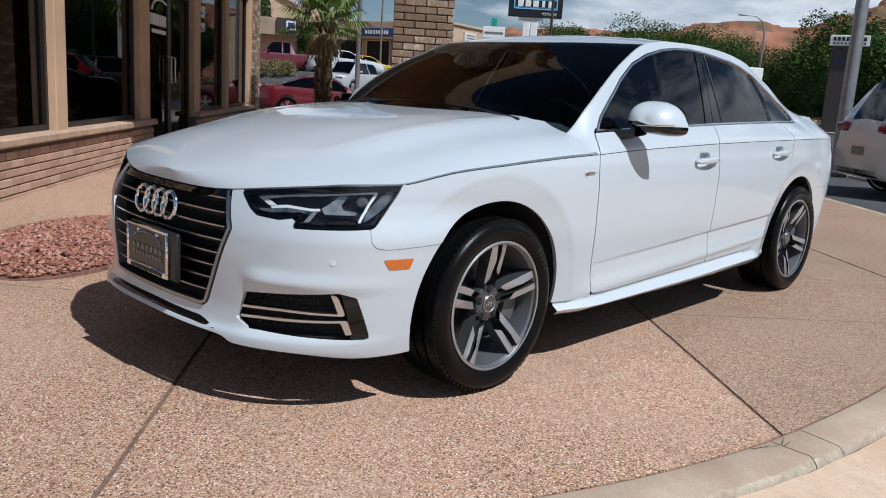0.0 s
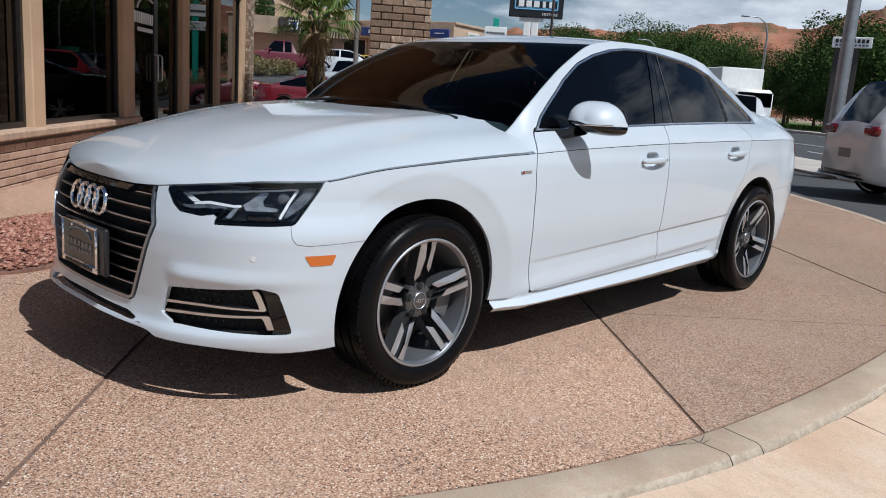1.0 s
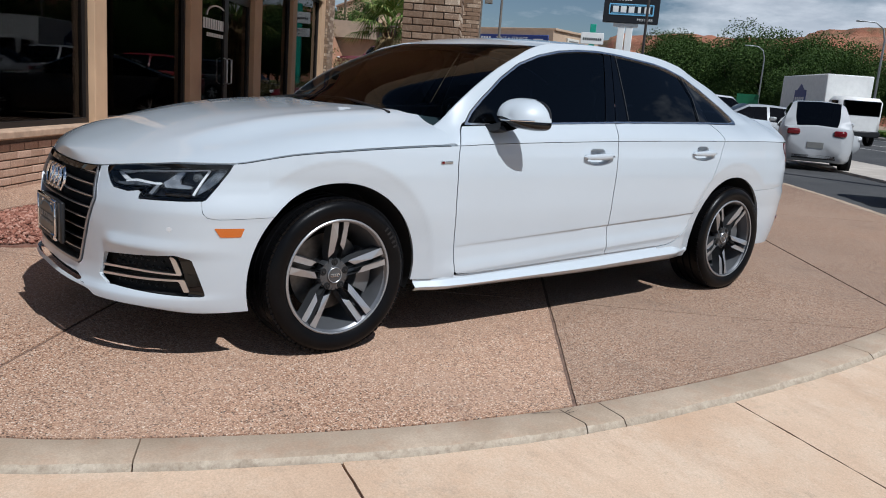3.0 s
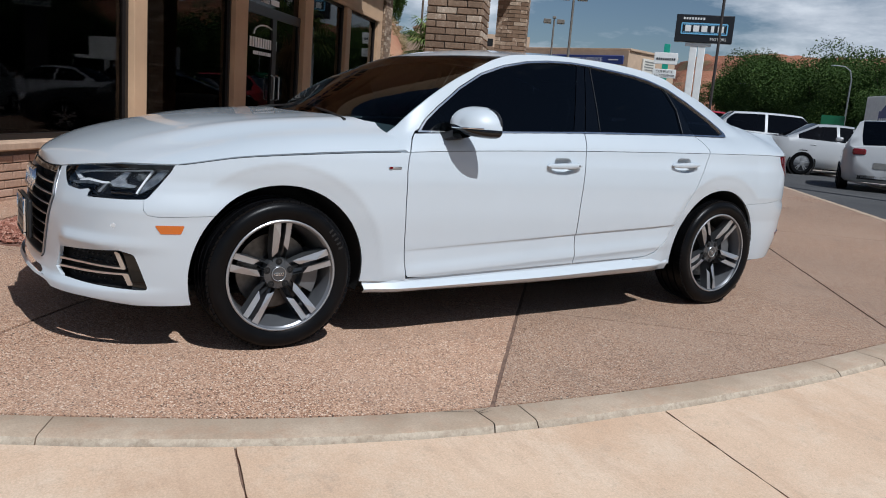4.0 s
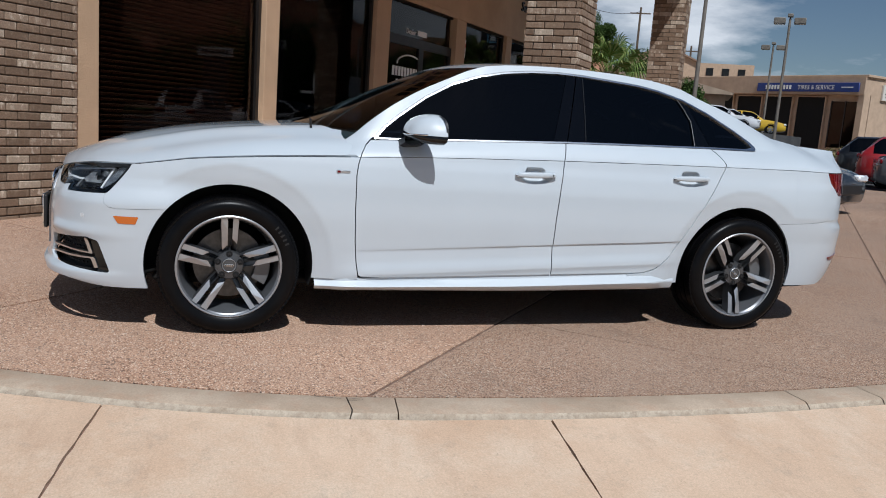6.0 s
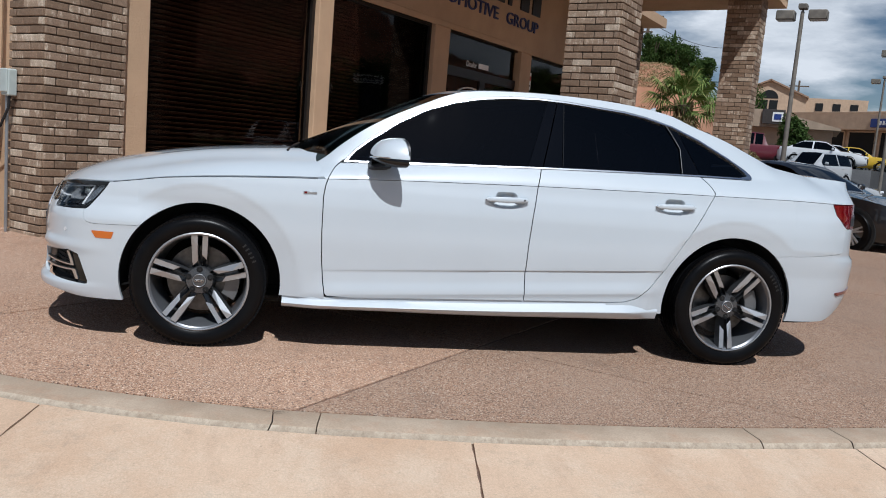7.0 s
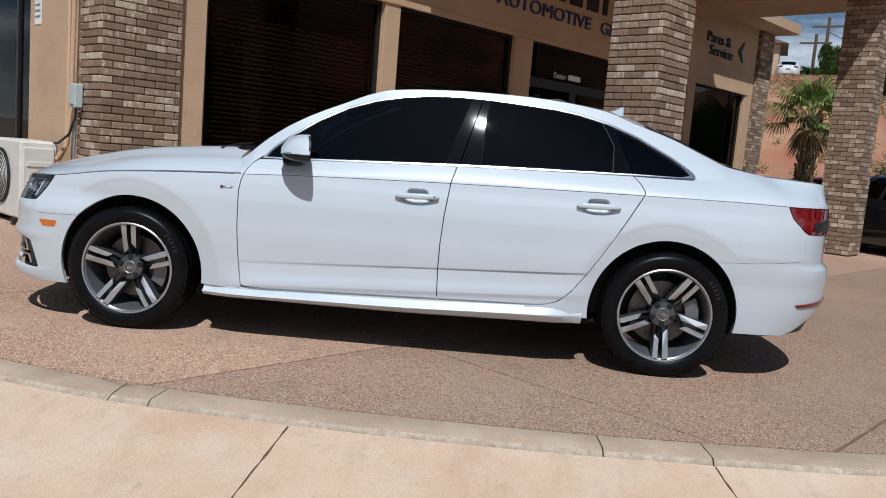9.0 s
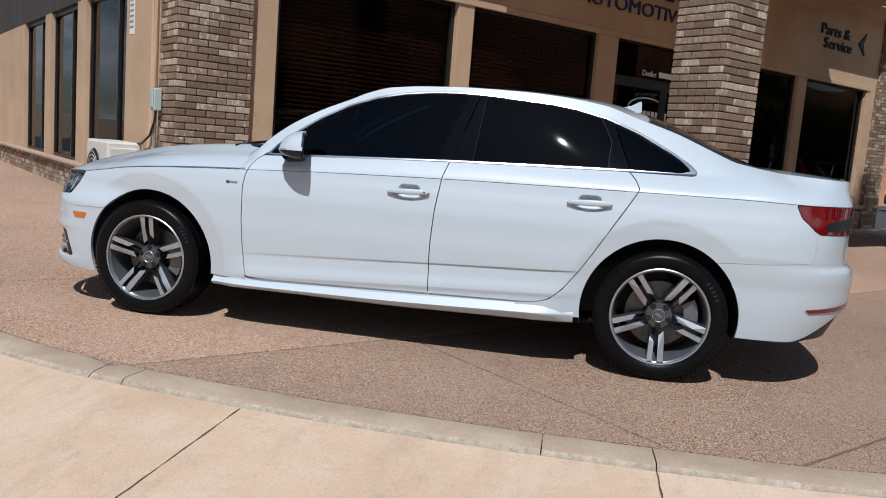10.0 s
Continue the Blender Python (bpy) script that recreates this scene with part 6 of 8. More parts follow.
# gravel bed
bed_c = (1.55, 1.73)
n = 40
o = [tuple(at_um(bed_c[0] + 0.99 * math.cos(2 * math.pi * k / n), bed_c[1] + 0.51 * math.sin(2 * math.pi * k / n))[:2]) for k in range(n)]
soil = solid("planting_bed", prism(o, -0.1, 0.022), GRAVEL_SOIL := plain("gravel_soil", (0.2, 0.1, 0.07), 0.95, 0, 0.3, 30, bump=0.5), smooth=False)
tagged(soil, "oval planting bed with reddish soil", "bed", kind="structure")
verts, faces = [], []
for k in range(5200):
    r, a = math.sqrt(rng.random()), rng.random() * 2 * math.pi
    p = at_um(bed_c[0] + 0.97 * r * math.cos(a), bed_c[1] + 0.49 * r * math.sin(a), 0.03 + 0.03 * (1 - r * r) + rng.random() * 0.01)
    s = rng.uniform(0.007, 0.0165)
    o = len(verts)
    for d in ((1, 0, 0), (-1, 0, 0), (0, 1, 0), (0, -1, 0), (0, 0, 0.8), (0, 0, -0.8)):
        verts.append(p + Vector([c * s * rng.uniform(0.7, 1.2) for c in d]) + Vector((rng.uniform(-1, 1), rng.uniform(-1, 1), 0)) * s * 0.3)
    faces += [[o + a2, o + b2, o + c2] for a2, b2, c2 in ((0, 2, 4), (2, 1, 4), (1, 3, 4), (3, 0, 4), (2, 0, 5), (1, 2, 5), (3, 1, 5), (0, 3, 5))]
stones = solid("gravel", (verts, faces), GRAVEL, smooth=False)
tagged(stones, "reddish crushed gravel filling the planting bed", "gravel", kind="stuff")

# ---- the showroom: all in u, m, z, then turned into place ----
def building_thing(name, label, category, group="", kind=""):
    return thing(name, label, category, group, at=BUILD, kind=kind)


def ubox(u0, u1, m0, m1, z0, z1, bevel=0.0):
    return box((u0 + u1) / 2, (m0 + m1) / 2, (z0 + z1) / 2, u1 - u0, m1 - m0, z1 - z0, bevel)


COURSE, LONG, JT = 0.0677, 0.203, 0.009
brick_meshes = {}


def brick_mesh(length, seed, material):
    """A worn brick of some length, 0.092 deep, 0.058 high; shared between alike bricks."""
    key = (round(length, 3), seed, material.name)
    if key not in brick_meshes:
        r = random.Random(int(length * 1000) + seed)
        vf = box(0, 0, 0, length, 0.092, COURSE - JT, 0.005)
        vs = [v + Vector((r.uniform(-1, 1), r.uniform(-1, 1), r.uniform(-1, 1))) * 0.0016 for v in vf[0]]
        brick_meshes[key] = mesh_of("brick", (vs, vf[1]), material, False)
    return brick_meshes[key]


def brick_rows(length, z0, z1):
    """Running bond: (start, length, height) of every brick of a face."""
    out = []
    for c in range(int((z1 - z0) / COURSE)):
        x = -LONG / 2 if c % 2 else 0.0
        while x < length - 0.02:
            a, b = max(0.0, x), min(length, x + LONG)
            if b - a > 0.03:
                out.append((a, b - a, z0 + (c + 0.5) * COURSE))
            x += LONG
    return out


def brick_face(parent, origin, along, length, z0, z1, single=True, proud=0.0, material=None):
    """Bricks over one face: origin and direction in u, m; the face looks to the right-hand side of along."""
    r = random.Random(int(abs(origin[0] * 97 + origin[1] * 31 + length * 7) * 10))
    ang = math.atan2(along[1], along[0])
    out = (along[1], -along[0])
    joined = []
    for a, ln, z in brick_rows(length, z0, z1):
        c = a + ln / 2
        d = 0.046 - 0.012 - proud - r.uniform(0, 0.0035)
        u, m = origin[0] + along[0] * c - out[0] * d, origin[1] + along[1] * c - out[1] * d
        if single:
            ob = new("brick", brick_mesh(ln - JT, r.randrange(3), material or BRICK))
            ob.parent = parent
            ob.matrix_basis = Matrix.Translation((u, m, z)) @ Matrix.Rotation(ang, 4, "Z")
        else:
            joined.append(moved(box(0, 0, 0, ln - JT, 0.092, COURSE - JT, 0.0), Matrix.Translation((u, m, z)) @ Matrix.Rotation(ang, 4, "Z")))
    if joined:
        verts, faces = [], []
        for vs, fs in joined:
            o = len(verts)
            verts += vs
            faces += [[o + i for i in f] for f in fs]
        ob = solid("brick", (verts, faces), BRICKS, parent, smooth=False)
        tagged(ob, kind="stuff")


M0 = 2.72           # front plane of the facade
POSTS = [(1.28, 1.57), (3.88, 4.13), (6.35, 6.75), (9.08, 9.48), (11.5, 11.8), (14.0, 14.35)]
front = building_thing("wall_front", "tan stucco showroom front with posts between dark windows", "wall", kind="structure")
for u0, u1 in POSTS:
    solid("post", ubox(u0, u1, M0, M0 + 0.22, 0.5, 2.8, 0.006), STUCCO, front, smooth=False)
solid("sign_wall", ubox(1.28, 15.2, M0, M0 + 0.25, 2.8, 3.95), STUCCO, front, smooth=False)
solid("lintel_trim", ubox(1.5, 14.1, M0 - 0.02, M0 + 0.02, 2.78, 2.86, 0.006), STUCCO, front, smooth=False)
for u0, u1 in ((1.28, 6.75), (9.08, 14.35)):
    w = building_thing("base_wall", "low tan split-face brick wall under the showroom windows", "wall", kind="structure")
    solid("core", ubox(u0, u1, M0 - 0.02, M0 + 0.22, -0.1, 0.46), MORTAR, w, smooth=False)
    brick_face(w, (u0, M0 - 0.025), (1, 0), u1 - u0, 0.02, 0.46, True, 0.0, TANBRICK)
    solid("sill", ubox(u0, u1, M0 - 0.09, M0 + 0.2, 0.462, 0.532, 0.012), SILL := plain("sill_masonry", (0.42, 0.29, 0.2), 0.9, 0, 0.2, 12, bump=0.5), w, "tan masonry sill", smooth=False)


def shop_window(u0, u1, z0, z1, blinds, name="shop_window", label="large dark shop window in a bronze frame"):
    w = building_thing(name, label, "window", "showroom windows", kind="structure")
    t = 0.05
    for vf in (ubox(u0, u1, M0 + 0.07, M0 + 0.15, z0, z0 + t), ubox(u0, u1, M0 + 0.07, M0 + 0.15, z1 - t, z1), ubox(u0, u0 + t, M0 + 0.07, M0 + 0.15, z0 + t, z1 - t), ubox(u1 - t, u1, M0 + 0.07, M0 + 0.15, z0 + t, z1 - t)):
        solid("window_frame", vf, BRONZE, w, smooth=False)
    g = solid("pane", ubox(u0 + t, u1 - t, M0 + 0.105, M0 + 0.111, z0 + t, z1 - t), SHOPGLASS, w, smooth=False)
    g.visible_shadow = False
    if blinds:
        k = 0
        while z1 - 0.06 - k * 0.05 > z0 + 0.06:
            z = z1 - 0.06 - k * 0.05
            vf = box((u0 + u1) / 2, M0 + 0.24, z, u1 - u0 - 0.12, 0.046, 0.004, 0, Matrix.Rotation(radians(-28), 3, "X"))
            solid("blind_slat", vf, BLIND, w, smooth=False)
            k += 1
    return w


shop_window(1.57, 3.88, 0.532, 2.8, True)
shop_window(4.13, 6.35, 0.532, 2.8, True)
shop_window(9.48, 11.5, 0.532, 2.8, False)
shop_window(11.8, 14.0, 0.532, 2.8, False)
door = building_thing("door", "glazed double entrance door in dark bronze framing", "door", kind="structure")
for u0, u1 in ((6.75, 7.95), (7.95, 9.08)):
    for vf in (ubox(u0, u0 + 0.08, M0 + 0.08, M0 + 0.14, 0.06, 2.25), ubox(u1 - 0.08, u1, M0 + 0.08, M0 + 0.14, 0.06, 2.25), ubox(u0 + 0.08, u1 - 0.08, M0 + 0.08, M0 + 0.14, 0.06, 0.2), ubox(u0 + 0.08, u1 - 0.08, M0 + 0.08, M0 + 0.14, 2.15, 2.25)):
        solid("door_frame", vf, BRONZE, door, smooth=False)
    solid("pane", ubox(u0 + 0.08, u1 - 0.08, M0 + 0.105, M0 + 0.111, 0.2, 2.15), SHOPGLASS, door, smooth=False).visible_shadow = False
solid("pane", ubox(6.8, 9.03, M0 + 0.105, M0 + 0.111, 2.29, 2.76), SHOPGLASS, door, "transom light", smooth=False).visible_shadow = False
for vf in (ubox(6.75, 9.08, M0 + 0.08, M0 + 0.14, 2.25, 2.29), ubox(6.75, 9.08, M0 + 0.08, M0 + 0.14, 2.76, 2.8)):
    solid("door_frame", vf, BRONZE, door, smooth=False)
for u in (7.86, 8.06):
    solid("door_pull", tube([(u, M0 + 0.08, 0.95), (u, M0 + 0.03, 0.97), (u, M0 + 0.03, 1.3), (u, M0 + 0.08, 1.32)], 0.012, 8), SATIN, door, "metal pull handle")
decal = building_thing("door_decal", "white shop lettering and arched mark on the door glass", "decal")
arc = [(7.62 + 0.42 * math.cos(t), M0 + 0.1, 1.87 + 0.15 * math.sin(t)) for t in [math.pi * k / 14 for k in range(15)]]
solid("decal_arc", tube(arc, 0.012, 5), PAINTED, decal)
for k in range(11):
    solid("decal_bar", ubox(7.06 + 0.096 * k, 7.06 + 0.096 * k + 0.066, M0 + 0.097, M0 + 0.103, 1.69, 1.83), PAINTED, decal, smooth=False)
for k in range(12):
    solid("decal_bar", ubox(7.2 + 0.068 * k, 7.2 + 0.068 * k + 0.045, M0 + 0.097, M0 + 0.103, 1.59, 1.64), PAINTED, decal, smooth=False)
poster = building_thing("window_notice", "white and red notice taped inside the window", "notice")
solid("sheet", ubox(9.56, 9.72, M0 + 0.095, M0 + 0.1, 2.2, 2.5), PAINTED, poster, smooth=False)
solid("red_band", ubox(9.57, 9.71, M0 + 0.092, M0 + 0.095, 2.36, 2.44), RED_SIGN := plain("red_sign_paint", (0.5, 0.03, 0.03), 0.5), poster, smooth=False)
solid("printed_bar", ubox(9.58, 9.7, M0 + 0.092, M0 + 0.095, 2.26, 2.29), TRIM, poster, smooth=False)
dealer = building_thing("dealer_lettering", "small white lettering on the window glass", "decal")
words("Dealer", 0.12, Matrix.Translation((7.6, M0 + 0.1, 2.34)) @ Matrix.Rotation(radians(90), 4, "X"), PAINTED, dealer, "lettering", 0.002)
solid("number_bar", ubox(7.82, 8.14, M0 + 0.097, M0 + 0.102, 2.345, 2.425), PAINTED, dealer, smooth=False)

# closed interior; its dimness is put into the near-black surface colour
room = building_thing("showroom_interior", "showroom behind the glass, its dimness painted in near-black", "room", kind="structure")
solid("room_floor", ubox(0.8, 15.2, M0 + 0.22, 9.0, -0.05, 0.06), ROOM_SHADE, room, smooth=False)
solid("room_back", ubox(0.8, 15.2, 9.0, 9.2, -0.05, 3.0), ROOM_SHADE, room, smooth=False)
solid("room_end", ubox(15.0, 15.2, M0 + 0.25, 9.0, -0.05, 3.0), ROOM_SHADE, room, smooth=False)
solid("room_ceiling", ubox(0.8, 15.2, M0 + 0.25, 12.2, 2.85, 3.0), ROOM_SHADE, room, smooth=False)

# lettering on the sign wall: the name as plain bars, the rest as words
NAVY = plain("navy_letter", (0.02, 0.03, 0.11), 0.5)
BLACKL = plain("black_letter", (0.012, 0.012, 0.014), 0.5)
sign = building_thing("shop_sign", "dark raised shop sign lettering over a blue second line", "sign")
face_on = lambda u, z: Matrix.Translation((u, M0 - 0.012, z)) @ Matrix.Rotation(radians(90), 4, "X")
for k in range(11):
    u = 4.85 + 0.445 * k
    solid("letter_bar", ubox(u, u + (0.12 if k in (4, 8) else 0.31), M0 - 0.03, M0, 3.44, 3.75, 0.006), BLACKL, sign, smooth=False)
words("AUTOMOTIVE", 0.27, face_on(6.99, 3.15) @ Matrix.Diagonal((1.32, 1, 1, 1)), NAVY, sign, "lettering", 0.012)
words("GROUP", 0.27, face_on(8.99, 3.15) @ Matrix.Diagonal((1.32, 1, 1, 1)), NAVY, sign, "lettering", 0.012)
arcs = [(5.6 + 3.6 * t, M0 - 0.02, 3.8 + 0.12 * math.sin(math.pi * t)) for t in [k / 16 for k in range(17)]]
solid("sign_arc", tube(arcs, 0.015, 5), RED_SIGN, sign, "thin red arc")
sign2 = building_thing("parts_sign", "raised dark parts and service lettering with an arrow", "sign")
words("Parts &", 0.27, face_on(12.52, 3.61) @ Matrix.Diagonal((1.3, 1, 1, 1)), BLACKL, sign2, "lettering", 0.02)
words("Service", 0.27, face_on(12.66, 3.38) @ Matrix.Diagonal((1.3, 1, 1, 1)), BLACKL, sign2, "lettering", 0.02)
solid("arrow", slab_of([(13.4, 3.6), (13.66, 3.82), (13.56, 3.6), (13.66, 3.4)], 0.03, Matrix.Translation((0, M0 - 0.03, 0))), BLACKL, sign2, "dark arrow", smooth=False)

# brick piers and columns
def brick_column(name, label, u0, u1, m0, m1, z1, faces, single):
    c = building_thing(name, label, "column", "brick columns")
    solid("core", ubox(u0 + 0.01, u1 - 0.01, m0 + 0.01, m1 - 0.01, -0.1, z1), MORTAR, c, smooth=False)
    for f in faces:
        o, al, ln = {"front": ((u0, m0), (1, 0), u1 - u0), "left": ((u0, m1), (0, -1), m1 - m0), "right": ((u1, m0), (0, 1), m1 - m0)}[f]
        brick_face(c, o, al, ln, 0.02, z1, single)
    return c


brick_column("brick_column", "square brown brick column carrying the entrance canopy", 4.27, 4.83, -0.76, -0.2, 3.9, ("left", "front"), True)
brick_column("brick_column", "far square brown brick column, half in shade", 10.44, 10.92, -0.79, -0.27, 3.9, ("left", "front", "right"), False)
brick_column("brick_pier", "brown brick pier at the corner of the showroom", 0.52, 1.28, M0 - 0.06, M0 + 0.42, 3.95, ("left", "front"), True)
brick_column("brick_pier", "brown brick pier at the far end of the showroom", 14.36, 15.0, M0 - 0.06, M0 + 0.6, 4.15, ("left", "front", "right"), False)

# roof, eaves and entrance canopy
roof_b = building_thing("roof", "flat showroom roof with a tan stucco eave", "roof", kind="structure")
solid("roof_slab", ubox(0.3, 11.7, M0 - 0.56, 12.4, 3.95, 4.35), STUCCO, roof_b, smooth=False)
solid("roof_slab", ubox(11.702, 15.1, M0 - 0.56, 12.4, 4.17, 4.37), STUCCO, roof_b, smooth=False)
solid("header", ubox(11.702, 14.358, M0 + 0.004, M0 + 0.3, 3.95, 4.168), STUCCO, roof_b, smooth=False)
canopy = building_thing("canopy", "tan stucco drive-through canopy on brick columns", "canopy", kind="structure")
solid("canopy_slab", ubox(4.05, 11.63, -0.98, M0 - 0.57, 4.12, 4.7), STUCCO, canopy, smooth=False)
for vf in (ubox(4.05, 11.63, -0.98, -0.1, 3.9, 4.118), ubox(4.05, 4.95, -0.098, M0 - 0.57, 3.9, 4.118), ubox(10.3, 11.63, -0.098, M0 - 0.57, 3.9, 4.118)):
    solid("canopy_beam", vf, STUCCO, canopy, smooth=False)
solid("canopy_cornice", ubox(3.95, 11.75, -1.08, -0.982, 4.2, 4.75), STUCCO, canopy, smooth=False)

# side wall with three tall windows over a brick base
side = building_thing("wall_side", "tan stucco side wall with three tall dark windows", "wall", kind="structure")
S0 = 0.58
SIDE_WIN = [(4.64, 6.62), (7.13, 8.94), (9.41, 11.28)]
edges = [3.14] + [e for w in SIDE_WIN for e in w] + [20.0]
for m0, m1 in zip(edges[0::2], edges[1::2]):
    solid("stucco_panel", ubox(S0, S0 + 0.2, m0, m1, 0.0, 2.66), STUCCO, side, smooth=False)
for m0, m1 in SIDE_WIN:
    solid("apron", ubox(S0 + 0.02, S0 + 0.2, m0, m1, 0.0, 0.44), MORTAR, side, smooth=False)
solid("head", ubox(S0, S0 + 0.2, 3.14, 20.0, 2.662, 4.0), MANSARD := plain("dark_brown_roofing", (0.045, 0.032, 0.026), 0.8, 0, 0.3, 3), side, "dark brown roofing above the windows", smooth=False)
for (m0, m1), k in zip(SIDE_WIN, range(3)):
    w = building_thing("side_window", "tall dark side window with a bronze frame", "window", "side windows", kind="structure")
    for vf in (ubox(S0 + 0.06, S0 + 0.12, m0, m1, 0.44, 0.49), ubox(S0 + 0.06, S0 + 0.12, m0, m1, 2.6, 2.66), ubox(S0 + 0.06, S0 + 0.12, m0, m0 + 0.05, 0.49, 2.6), ubox(S0 + 0.06, S0 + 0.12, m1 - 0.05, m1, 0.49, 2.6), ubox(S0 + 0.06, S0 + 0.12, m0 + 0.55, m0 + 0.6, 0.49, 2.6)):
        solid("window_frame", vf, BRONZE, w, smooth=False)
    solid("pane", ubox(S0 + 0.09, S0 + 0.096, m0 + 0.05, m1 - 0.05, 0.49, 2.6), SHOPGLASS, w, smooth=False).visible_shadow = False
sb = building_thing("side_base", "brown brick base with a masonry sill along the side wall", "wall", kind="structure")
solid("core", ubox(S0 - 0.03, S0 + 0.02, 4.3, 20, 0.0, 0.4), MORTAR, sb, smooth=False)
brick_face(sb, (S0 - 0.035, 14.0), (0, -1), 9.7, 0.06, 0.4, False)
solid("sill", ubox(S0 - 0.12, S0 + 0.04, 4.3, 20, 0.402, 0.45, 0.01), SILL, sb, "masonry sill", smooth=False)
notice = building_thing("wall_notice", "small white notice sheet on the stucco", "notice")
solid("sheet", ubox(S0 - 0.006, S0, 4.32, 4.5, 2.05, 2.5), PAINTED, notice, smooth=False)
for k in range(6):
    solid("printed_bar", ubox(S0 - 0.009, S0 - 0.006, 4.34, 4.48, 2.12 + 0.06 * k, 2.14 + 0.06 * k), PLATE_GREY, notice, smooth=False)

# heat pump, switch box, pipes beside the pier
hp = building_thing("heat_pump", "white outdoor heat pump unit standing on the paving", "heat pump")
solid("case", ubox(0.08, 0.42, 3.35, 4.2, 0.12, 0.86, 0.02), IVORY, hp, smooth=False)
solid("fan_grille", moved(turned([(0.0, -0.01), (0.25, -0.02), (0.27, 0.0)], 32), Matrix.Translation((0.075, 3.86, 0.5)) @ Matrix.Rotation(radians(-90), 4, "Z")), TRIM, hp, "round dark fan grille")
for k in range(6):
    solid("grille_ring", moved(tube([(0.04 * (k + 1) * math.cos(t), 0, 0.04 * (k + 1) * math.sin(t)) for t in [2 * math.pi * j / 24 for j in range(25)]], 0.003, 4, False), Matrix.Translation((0.055, 3.86, 0.5)) @ Matrix.Rotation(radians(-90), 4, "Z")), IVORY, hp)
solid("service_panel", ubox(0.1, 0.38, 3.325, 3.352, 0.3, 0.8, 0.008), IVORY, hp, smooth=False)
for z in (0.45, 0.62):
    solid("panel_rib", ubox(0.13, 0.36, 3.315, 3.326, z, z + 0.05, 0.004), IVORY, hp, smooth=False)
for m in (3.45, 4.1):
    solid("foot", ubox(0.05, 0.45, m - 0.03, m + 0.03, 0.055, 0.12), TRIM, hp, smooth=False)
sw = building_thing("switch_box", "pale grey electrical switch box on the brick pier", "switch box")
solid("case", ubox(0.42, 0.5, 2.99, 3.1, 1.2, 1.42, 0.01), SWITCH := plain("grey_green_enamel", (0.42, 0.47, 0.45), 0.45, 0, 0.08), sw, smooth=False)
solid("lid", ubox(0.407, 0.4215, 2.997, 3.093, 1.23, 1.42, 0.006), SWITCH, sw, smooth=False)
for nm, lb, pts, r in (("conduit", "grey conduit running down from the switch box", [(0.46, 3.075, 1.21), (0.46, 3.075, 0.06)], 0.014), ("cable", "black cable looping from the switch box to the heat pump", [(0.45, 3.02, 1.22), (0.44, 3.02, 1.1), (0.42, 3.1, 0.95), (0.4, 3.3, 0.86), (0.36, 3.5, 0.84)], 0.012), ("line_set", "tan insulated refrigerant pipes on the wall", [(0.53, 3.3, 2.5), (0.5, 3.26, 2.45), (0.5, 3.25, 2.3), (0.5, 3.27, 1.2), (0.48, 3.3, 0.85), (0.4, 3.34, 0.7)], 0.022), ("line_set", "tan insulated refrigerant pipes on the wall", [(0.53, 3.38, 2.5), (0.5, 3.36, 2.4), (0.5, 3.35, 1.3), (0.48, 3.34, 0.8), (0.38, 3.34, 0.6)], 0.016)):
    ob = solid(nm, moved(tube(pts, r, 8), BUILD), STUCCO if nm == "line_set" else (GALV if nm == "conduit" else TRIM))
    tagged(ob, lb, "pipe" if nm != "cable" else "cable")

# ---- vehicles on the lot and street ----
PAINTS = {"silver": paint("silver_paint", (0.42, 0.43, 0.44)), "white": paint("plain_white_paint", (0.62, 0.63, 0.64)), "red": paint("red_paint", (0.36, 0.013, 0.016)), "deep_red": paint("deep_red_paint", (0.13, 0.004, 0.01)), "black": paint("black_paint", (0.004, 0.004, 0.005)), "maroon": paint("maroon_paint", (0.11, 0.006, 0.014)), "grey": paint("grey_paint", (0.1, 0.105, 0.11)), "yellow": paint("yellow_paint", (0.6, 0.38, 0.02)), "blue": paint("blue_paint", (0.02, 0.04, 0.14))}
CARGLASS = pane("car_window_glass", (0.05, 0.055, 0.06))
